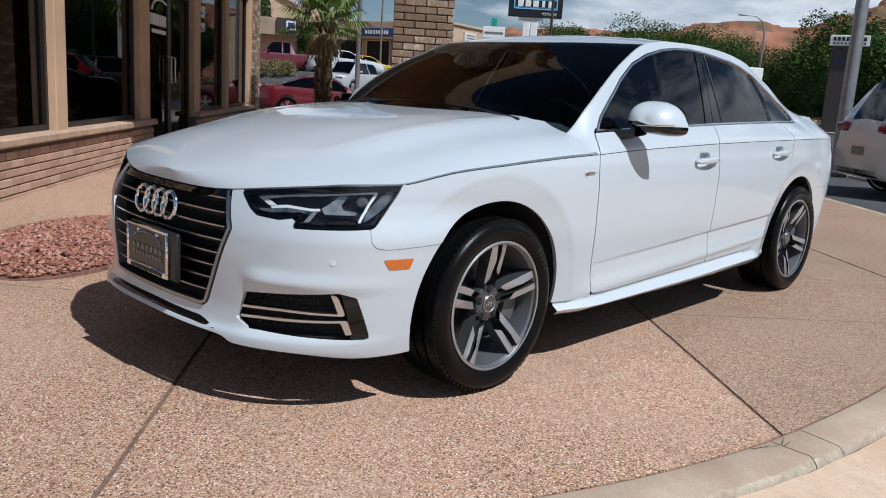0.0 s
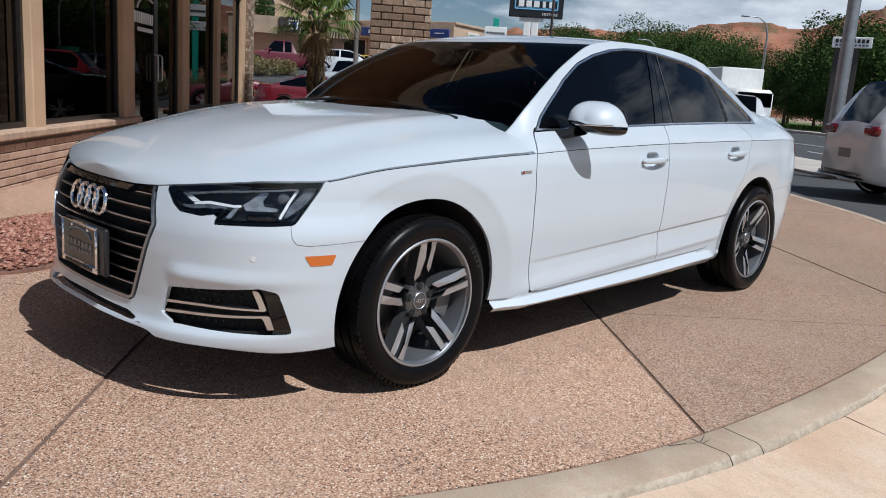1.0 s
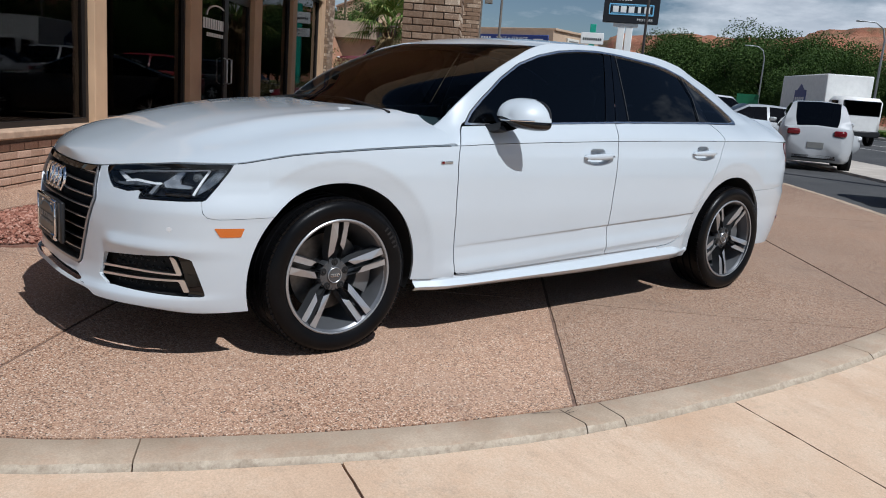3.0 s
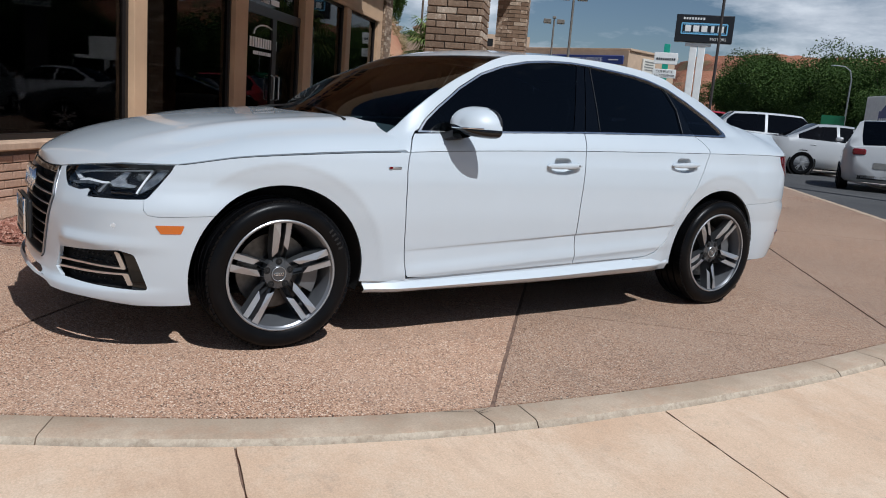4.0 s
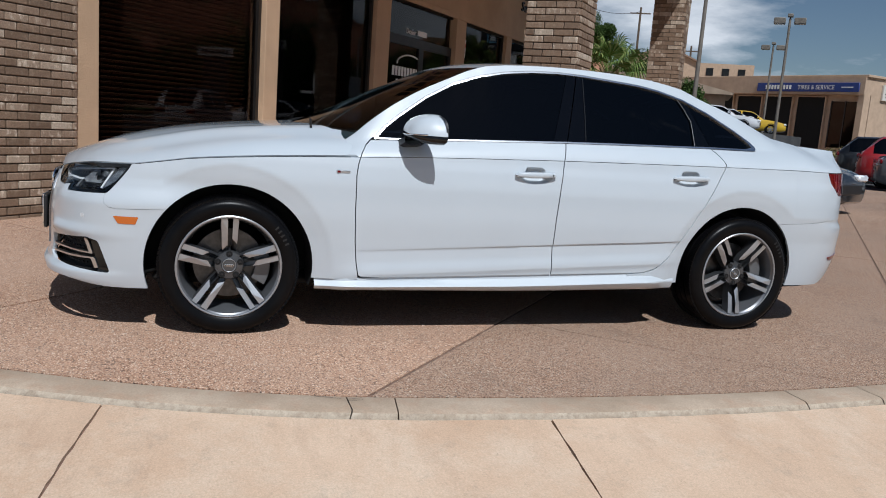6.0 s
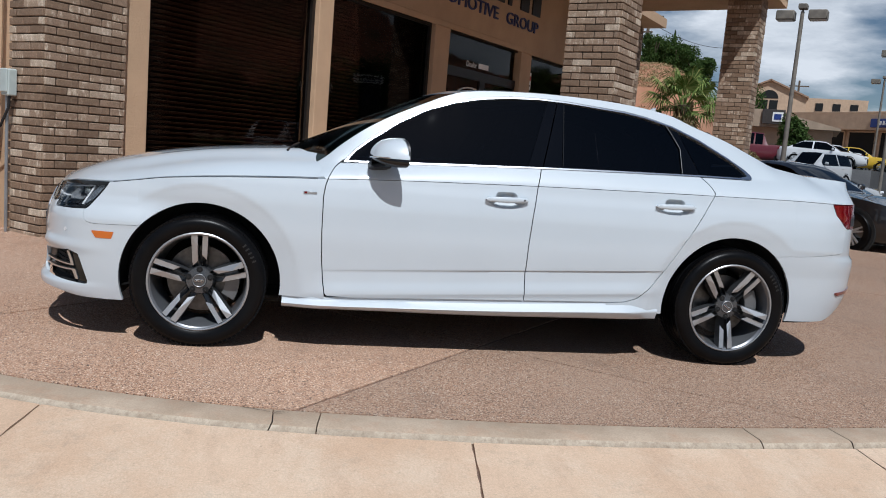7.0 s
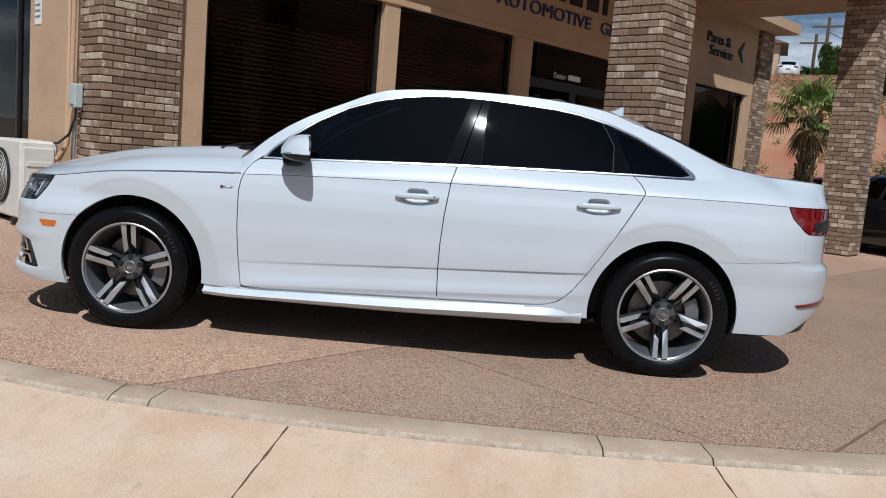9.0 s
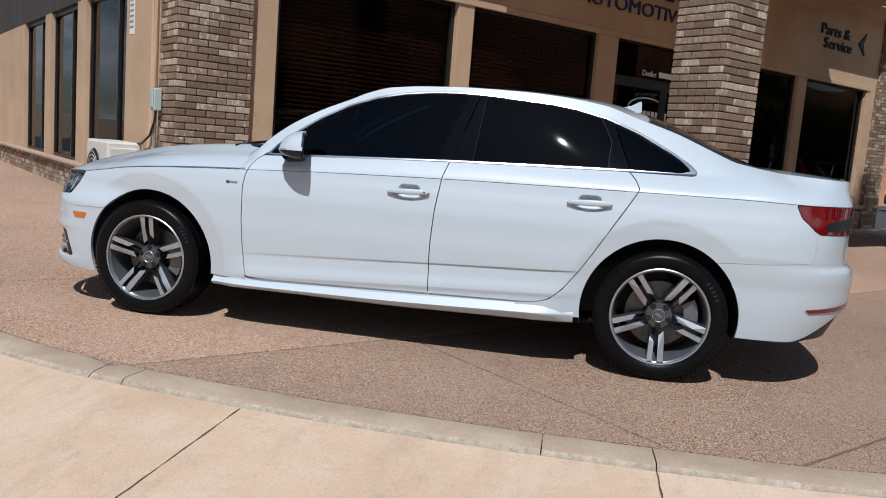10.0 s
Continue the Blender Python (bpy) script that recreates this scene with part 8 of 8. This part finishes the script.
tagged(slim, "slim dark flag pole in front of the pylon sign", "pole")


def cobra_lamp(x, y, h, heading):
    t = thing("street_lamp", "grey galvanised street lamp with a curved arm", "street lamp", "street lamps", at=pose(x, y, -0.1, 0, 0, heading))
    solid("pole", tube([(0, 0, 0), (0, 0, h * 0.85), (0.25, 0, h * 0.95), (0.9, 0, h), (1.9, 0, h + 0.05)], [0.11, 0.08, 0.06, 0.05, 0.05], 10), GALV, t)
    solid("lamp_head", box(2.15, 0, h + 0.03, 0.6, 0.22, 0.12, 0.04), GALV, t)


for u, m, h in ((64, -32, 9.0), (96, -33, 9.0), (150, -33, 9.0)):
    p = at_um(u, m)
    cobra_lamp(p.x, p.y, h, 138)
sp = thing("signal_pole", "thick grey galvanised steel pole bolted to the pavement", "pole", at=pose(14.3, 2.6, -0.02))
solid("pole", tube([(0, 0, 0.06), (0, 0, 9.0)], [0.125, 0.1], 20), GALV, sp)
solid("base_plate", box(0, 0, 0.03, 0.42, 0.42, 0.04, 0.004), GALV, sp)
for a in range(4):
    x, y = 0.16 * math.cos(math.pi / 4 + a * math.pi / 2), 0.16 * math.sin(math.pi / 4 + a * math.pi / 2)
    solid("anchor_bolt", tube([(x, y, 0.0), (x, y, 0.13)], 0.018, 6), GALV, sp)
    solid("nut", tube([(x, y, 0.05), (x, y, 0.085)], 0.032, 6), GALV, sp)

py = thing("pylon_sign", "black dealership pylon sign with pale blue outlined lettering", "sign", at=pose(33.1, 25.2, -0.1, 0, 0, -49))
# the sign's front faces -y of its own frame
solid("panel", box(0, 0, 6.1, 2.9, 0.4, 1.4, 0.03), plain("black_sign_face", (0.008, 0.009, 0.012), 0.35), py, "black sign panel")
SKY = plain("pale_blue_letter", (0.2, 0.5, 0.75), 0.4)
for vf in (box(0, -0.215, 6.35, 2.3, 0.03, 0.06), box(0, -0.215, 5.83, 2.3, 0.03, 0.06), box(-1.14, -0.215, 6.09, 0.06, 0.03, 0.5), box(1.14, -0.215, 6.09, 0.06, 0.03, 0.5), box(0, -0.215, 6.28, 2.12, 0.03, 0.02), box(0, -0.215, 5.9, 2.12, 0.03, 0.02)):
    solid("sign_outline", vf, SKY, py)
for k in range(5):
    solid("letter_bar", box(-0.82 + 0.41 * k, -0.22, 6.09, 0.3 if k != 3 else 0.16, 0.03, 0.32, 0.01), PAINTED, py)
words("MOTORS", 0.2, Matrix.Translation((0.75, -0.215, 5.52)) @ Matrix.Rotation(radians(90), 4, "X"), PAINTED, py)
for k in range(8):
    solid("letter_bar", box(-1.05 + 0.14 * k, -0.215, 6.6, 0.09, 0.03, 0.11), PAINTED, py)
for x in (-0.42, 0.0):
    solid("post", box(x, 0.1, 2.7, 0.36, 0.36, 5.4, 0.02), PAINTED, py)
solid("post_band", box(-0.21, 0.1, 5.3, 1.3, 0.42, 0.14), PAINTED, py)

gs = thing("tyre_shop_sign", "white sign panels on a green steel post", "sign", at=pose(43.0, 36.7, -0.1, 0, 0, -47))
solid("post", box(0, 0, 3.3, 0.42, 0.3, 6.6, 0.02), plain("teal_paint", (0.02, 0.32, 0.22), 0.4), gs, "green post")
top_panel = solid("panel", box(0, -0.05, 5.6, 1.62, 0.24, 0.8, 0.02), PAINTED, gs)
low_panel = solid("panel", box(0, -0.05, 4.55, 1.62, 0.24, 0.6, 0.02), PAINTED, gs)
for k in range(9):
    solid("letter_bar", box(-0.6 + 0.15 * k, -0.18, 5.55, 0.1, 0.02, 0.16), TRIM, top_panel)
words("COMPLETE", 0.24, Matrix.Translation((0, -0.175, 4.6)) @ Matrix.Rotation(radians(90), 4, "X"), TRIM, low_panel)
words("AUTOREPAIR", 0.24, Matrix.Translation((0, -0.175, 4.33)) @ Matrix.Rotation(radians(90), 4, "X"), TRIM, low_panel)
cs = thing("shop_sign_far", "dark sign panel with a white header across the street", "sign", at=pose(*at_um(45, -33, 0), 0, 0, -62))
solid("panel", box(0, 0, 3.0, 2.0, 0.4, 3.4, 0.03), DARKPOLE, cs)
solid("header", box(0, -0.05, 4.9, 2.6, 0.45, 0.7, 0.03), PAINTED, cs)
for k in range(8):
    solid("letter_bar", box(-0.95 + 0.27 * k, -0.29, 4.9, 0.17, 0.02, 0.3), TRIM, cs)
dsn = thing("direction_sign", "small green direction sign on posts by the street", "sign", at=pose(*at_um(92, -30.5, 0), 0, 0, -60))
solid("panel", box(0, 0, 2.6, 2.4, 0.05, 1.2), plain("sign_green", (0.01, 0.14, 0.06), 0.5), dsn)
for x in (-0.8, 0.8):
    solid("post", tube([(x, 0.06, 0), (x, 0.06, 3.0)], 0.05, 6), GALV, dsn)

# ---- far buildings ----
shop = thing("tyre_shop", "tan flat-roofed tyre shop with a long blue sign board", "building", at=pose(61.18, 58.15, -0.1, 0, 0, -75.9))
TANW = stucco("tan_block_wall", (0.5, 0.36, 0.25))
solid("wall", box(-12, 5, 4.1, 24, 9.0, 8.2), TANW, shop, smooth=False)
solid("parapet", box(-12, 4.6, 8.3, 24.4, 10.4, 0.24, 0.03), TANW, shop, "capped parapet", smooth=False)
solid("fascia", box(-12.05, -0.1, 7.35, 24.1, 1.2, 1.65), TANW, shop, "deep tan fascia over the bays", smooth=False)
board = solid("sign_board", box(-6.3, -0.78, 7.2, 11.6, 0.16, 0.9, 0.04), SIGNBLUE, shop, "long blue sign board")
words("TIRES & SERVICE", 0.62, Matrix.Translation((-5.1, -0.87, 6.98)) @ Matrix.Rotation(radians(90), 4, "X") @ Matrix.Diagonal((0.92, 1, 1, 1)), PAINTED, board)
for k in range(9):
    solid("letter_bar", box(-10.9 + 0.36 * k, -0.875, 7.2, 0.22, 0.03, 0.42), PAINTED, board, smooth=False)
solid("sign_stripe", box(-1.7, -0.87, 7.2, 1.2, 0.03, 0.09), PAINTED, board, "white stripe on the board", smooth=False)
for x in (-21.4, -17.6, -13.8, -10.0, -6.2):
    # the wall is solid: a near-black panel paints the shade inside each bay
    bay = solid("bay_door", box(x, 0.44, 3.6, 3.1, 0.16, 5.4), VOID, shop, "near-black panel standing for the shade in an open service bay", smooth=False)
    solid("bay_frame", merged(box(x - 1.62, 0.4, 3.6, 0.14, 0.26, 5.5), box(x + 1.62, 0.4, 3.6, 0.14, 0.26, 5.5), box(x, 0.4, 6.36, 3.38, 0.26, 0.12)), TANW, bay, smooth=False)
entry = solid("window", box(-2.4, 0.46, 3.6, 3.2, 0.12, 4.6), CARGLASS, shop, "dark glazed entrance", smooth=False)
for x in (-3.9, -2.4, -0.9):
    solid("mullion", box(x, 0.38, 3.6, 0.09, 0.1, 4.7), DARKPOLE, entry, smooth=False)
side_notice = solid("notice_panel", box(0.12, 3.4, 6.9, 0.2, 2.6, 1.5, 0.02), IVORY, shop, "pale notice panel on the end wall", smooth=False)
for k in range(4):
    solid("printed_bar", box(0.24, 3.4, 7.35 - 0.28 * k, 0.03, 2.0 - 0.25 * (k % 2), 0.1), PLATE_GREY, side_notice, smooth=False)
solid("pier", box(-0.3, -0.1, 3.3, 0.6, 1.0, 6.5), TANW, shop, "corner pier", smooth=False)
roof_slope = thing("side_shop", "tan shop with a sloping roof at the foot of the hill", "building", at=pose(32.8, 53.7, 1.6, 0, 0, -34))
solid("wall", box(0, 4, 1.6, 15, 8, 3.2), TANW, roof_slope, smooth=False)
solid("roof", slab_of([(-8, 3.0), (8, 3.0), (8, 3.15), (3, 4.3), (-4, 4.3), (-8, 3.15)], 10, Matrix.Translation((0, -1, 0))), plain("tan_roof", (0.33, 0.25, 0.18), 0.9, 0, 0.2, 1), roof_slope, smooth=False)
sgn = solid("sign_box", box(3.3, -1.05, 3.75, 1.6, 0.3, 1.1, 0.03), DARKPOLE, roof_slope, "dark sign box")
solid("sign_face", box(3.6, -1.22, 3.75, 0.75, 0.05, 0.7), PAINTED, sgn)
solid("sign_face", box(3.6, -1.25, 3.75, 0.5, 0.04, 0.42), SIGNBLUE, sgn)
# near-black panel on the solid wall, painting the shade of an open doorway
solid("opening", box(5.0, -0.02, 1.2, 1.8, 0.1, 2.4), VOID, roof_slope)
house = thing("hill_house", "tan gabled house with an arched window on the hill", "building", at=pose(58.6, 90.9, 8.4, 0, 0, -33) @ Matrix.Diagonal((0.5, 0.5, 0.55, 1)))
gable = [(-9, -3), (9, -3), (9, 4.6), (0, 8.2), (-9, 4.6)]
solid("wall", slab_of(gable, 10, Matrix.Identity(4)), TANW, house, smooth=False)
for s in (-1, 1):
    solid("roof", box(s * 4.6, 4.8, 6.6, 10.2, 11.2, 0.35, 0, Matrix.Rotation(radians(s * 21.8), 3, "Y")), plain("clay_roof", (0.3, 0.2, 0.14), 0.9, 0, 0.2, 1), house, smooth=False)
arch = [(2.2 * math.cos(math.pi * k / 12), 4.2 + 1.9 * math.sin(math.pi * k / 12)) for k in range(13)]
solid("window", slab_of(arch, 0.2, Matrix.Translation((0, -0.1, 0))), CARGLASS, house, "arched window", smooth=False)
for x in (-1.2, 1.2):
    solid("window", box(x, 0, 2.6, 2.0, 0.3, 2.4), CARGLASS, house)
solid("wing", box(16, 6, 2.4, 14, 9, 4.8), TANW, house, smooth=False)
for k in range(3):
    solid("window", box(12 + 4 * k, 1.45, 2.8, 1.8, 0.2, 1.8), CARGLASS, house)
hut = thing("hilltop_house", "small tan house on the crest of the hill", "building", at=pose(21.0, 62.0, 9.2, 0, 0, -20))
solid("wall", box(0, 3, 1.3, 8, 6, 2.6), TANW, hut, smooth=False)
solid("roof", slab_of([(-4.6, 2.6), (4.6, 2.6), (0, 4.0)], 7, Matrix.Translation((0, -0.5, 0))), plain("brown_roof", (0.16, 0.11, 0.085), 0.9, 0, 0.2, 1), hut, smooth=False)
for x, y, z, h, n in ((28.7, 61.6, 7.4, 6.9, 1), (28.0, 62.0, 7.4, 5.6, 1), (49.6, 82.5, 3.0, 13.0, 1), (62, 90, 5, 8.2, 1)):
    up = thing("utility_pole", "dark wooden utility pole with a crossarm on the hill", "utility pole", "utility poles", at=pose(x, y, z, 0, 0, -30))
    solid("pole", tube([(0, 0, -2.0), (0, 0, h)], [0.17, 0.12], 8), BARK, up)
    solid("crossarm", box(0, 0, h - 0.7, 2.4, 0.12, 0.14), BARK, up)
wire = solid("power_line", tube([(28.7 + 20.9 * t, 61.6 + 20.9 * t, 13.2 + 2.3 * t - 4.0 * t * (1 - t)) for t in [k / 16 for k in range(17)]], 0.03, 4), TRIM)
tagged(wire, "black power line strung between utility poles", "cable")


street_sign = thing("pylon_sign", "dark pylon sign with a white board at its top", "sign", at=pose(54.8, 16.0, -0.1, 0, 0, 18.1))
solid("pylon", box(0.1, 0.25, 2.9, 0.4, 1.5, 5.8, 0.03), DARKPOLE, street_sign, "dark slab of the pylon", smooth=False)
board = solid("board", box(-0.15, 0, 6.05, 0.5, 2.35, 0.68, 0.03), PAINTED, street_sign, "white sign board", smooth=False)
for k in range(8):
    solid("letter_bar", box(-0.41, 0.9 - 0.255 * k, 6.14, 0.03, 0.17, 0.24), BLACKL, board, smooth=False)
for k in range(9):
    solid("letter_bar", box(-0.41, 0.9 - 0.225 * k, 5.86, 0.03, 0.13, 0.1), NAVY, board, smooth=False)
for k in range(5):
    solid("letter_bar", box(-0.12, 0.65 - 0.2 * k, 4.75, 0.03, 0.12, 0.16), SIGNBLUE, street_sign, smooth=False)


# ---- hills ----
def hill_height(az, t, reach, x, y, rf, rough, terrace=0.0):
    """The height of a hillside, t from its foot (0) past its crest (0.62) to its back (1)."""
    crest = math.tan(radians(rf(az))) * reach + 1.1
    up = smooth01(0.0, 0.62, t) if t < 0.62 else 1.0 - 0.25 * smooth01(0.62, 1.0, t)
    q = Vector((x, y, 0)) / rough
    nz = 0.55 * noise.noise(q) + 0.3 * noise.noise(q * 2.7) + 0.18 * noise.noise(q * 6.1) + 0.1 * noise.noise(q * 13)
    z = crest * up * (1 + 0.30 * nz * (1 - 0.5 * up))
    if terrace:
        k = z / terrace
        z = terrace * (math.floor(k) + smooth01(0.55, 0.95, k - math.floor(k)))
    return z - 0.4


def hill(name, label, az0, az1, r0, r1, ridge, rough, material, na=150, nr=46, origin=(-1.0, -4.0), terrace=0.0):
    """A hillside whose crest rises to given angles, seen from the lot."""
    verts, faces = [], []
    rf = curve(ridge)
    for i in range(na + 1):
        az = az0 + (az1 - az0) * i / na
        c, s = math.cos(radians(az)), math.sin(radians(az))
        for j in range(nr + 1):
            t = j / nr
            r = r0 + (r1 - r0) * t
            x, y = origin[0] + r * c, origin[1] + r * s
            verts.append(Vector((x, y, hill_height(az, t, r0 + (r1 - r0) * 0.62, x, y, rf, rough, terrace))))
    for i in range(na):
        for j in range(nr):
            a = i * (nr + 1) + j
            faces.append([a, a + nr + 1, a + nr + 2, a + 1])
    return tagged(solid(name, (verts, faces), material, angle=60), label, "hill", kind="structure")


hill("red_mesa", "distant red sandstone mesa with rocky ledges", -34, 49, 300, 640, [(-34, 8.5), (-20, 10.5), (-8, 11.5), (4, 11.0), (9, 10.3), (12, 9.0), (15, 7.4), (17, 7.0), (19.8, 5.9), (21.7, 5.3), (23.8, 5.6), (26.6, 5.5), (30.5, 4.8), (35, 4.9), (38.3, 4.7), (41, 4.4), (43, 3.2), (45, 2.2), (49, 1.5)], 60, ROCK, 340, 60, terrace=7.0)
SLOPE = [(52, -0.9), (59.5, -0.9), (61.0, 0.6), (62.2, 3.2), (63.5, 5.6), (65, 6.5), (67, 6.9), (70, 6.9), (78, 7.5), (100, 8)]
hill("house_hill", "low tan hill carrying a few houses", 50, 64, 80, 150, [(50, 2.0), (56, 4.0), (60, 4.5), (64, 4.6)], 14, EARTH, 50, 24, (0.8, -4.9))
hill("scrub_hill", "red earth hillside with scrub above the lot", 52, 100, 38, 90, SLOPE, 14, REDHILL := concrete("red_hill_earth", (0.34, 0.13, 0.07), (0.42, 0.24, 0.14), (0.32, 0.2, 0.11), 0.3), 110, 40, (0.8, -4.9))
slope = curve(SLOPE)
on_hill = lambda deg, r: (0.8 + r * math.cos(radians(deg)), -4.9 + r * math.sin(radians(deg)))


def hill_z(deg, r):
    return hill_height(deg, (r - 38) / 52, 38 + 52 * 0.62, *on_hill(deg, r), slope, 14)


def tufts(name, label, count, span, near, far, radii, leaves, leaf, material):
    """Low clumps strewn over the hillside."""
    verts, faces = [], []
    for k in range(count):
        deg, r = rng.uniform(*span), near + (far - near) * rng.random()
        z = hill_z(deg, r) - 0.12
        vs, fs = leaf_cloud(rng, (*on_hill(deg, r), z + radii[2]), radii, leaves, leaf)
        o = len(verts)
        verts += vs
        faces += [[o + i for i in f] for f in fs]
    return tagged(solid(name, (verts, faces), material, smooth=False), label, "scrub", kind="stuff")


DRYGRASS = leaf_mat("dry_grass", (0.24, 0.17, 0.09), (0.36, 0.27, 0.15), (0.46, 0.37, 0.22))
tufts("hill_grass", "straw-coloured dry grass along the top of the hill", 1500, (62.5, 84), 60, 73, (0.5, 0.5, 0.13), 34, 0.06, DRYGRASS)
tufts("hill_scrub", "olive scrub scattered over the hillside", 130, (62.5, 84), 44, 66, (0.45, 0.45, 0.35), 90, 0.05, SCRUB)
for k, (az, r, h, sp) in enumerate(((66.75, 71, 3.3, 1.25), (66.0, 72, 3.5, 1.5), (65.2, 72, 3.4, 1.5), (64.4, 71.5, 3.2, 1.4), (63.7, 70.5, 3.0, 1.3), (68.1, 75, 2.6, 1.2))):
    broad = broad_tree(*on_hill(az, r), h, sp, 70 + k, 9000, 0.075)
    broad.location.z = hill_z(az, r) - 0.5
    tagged(broad, "round green tree on the crest of the red hill", "tree", "hill trees")
for az, r, h, sp, z, seed in ((60.0, 78, 7.4, 1.5, 1.6, 91), (61.6, 78, 6.2, 2.2, 1.6, 92), (57.2, 60, 3.5, 1.1, 1.6, 93)):
    broad = broad_tree(*on_hill(az, r), h, sp, seed, 8000, 0.085)
    broad.location.z = z
    tagged(broad, "olive green tree at the edge of the upper lot", "tree", "lot trees")


def cypress(az, r, h, wide, seed):
    """A narrow cone of small dark leaves, closed at the foot and drawn to a point."""
    crng = random.Random(seed)
    t = thing("cypress", "tall narrow dark green cypress on the hill", "tree", "cypresses", at=pose(*on_hill(az, r), hill_z(az, r) - 0.3))
    solid("trunk", tube([(0, 0, -0.3), (0, 0, h * 0.9)], [0.1, 0.02], 6), BARK, t)
    verts, faces = [], []
    for k in range(3600):
        q = crng.random() ** 1.5
        rad, an = wide * (0.25 + 0.75 * min(1, q * 6)) * (1 - q) ** 0.75 * crng.uniform(0.55, 1.1), crng.uniform(0, 6.283)
        p = Vector((rad * math.cos(an), rad * math.sin(an), h * (0.04 + 0.96 * q)))
        a = Vector((crng.gauss(0, 0.5), crng.gauss(0, 0.5), 1)).normalized() * 0.085
        b = a.cross(Vector((crng.gauss(0, 1), crng.gauss(0, 1), 0.1))).normalized() * 0.035
        o = len(verts)
        verts += [p - a, p + b, p + a, p - b]
        faces.append([o, o + 1, o + 2, o + 3])
    solid("foliage", (verts, faces), LEAF, t, smooth=False)


cypress(65.42, 73, 4.3, 0.36, 5)
cypress(65.12, 73.5, 3.2, 0.22, 6)
vehicle("white_sedan", "white car parked on the crest of the hill", "sedan", "white", stand(*on_hill(69.3, 71.5), 70, hill_z(69.3, 71.5) + 0.05))
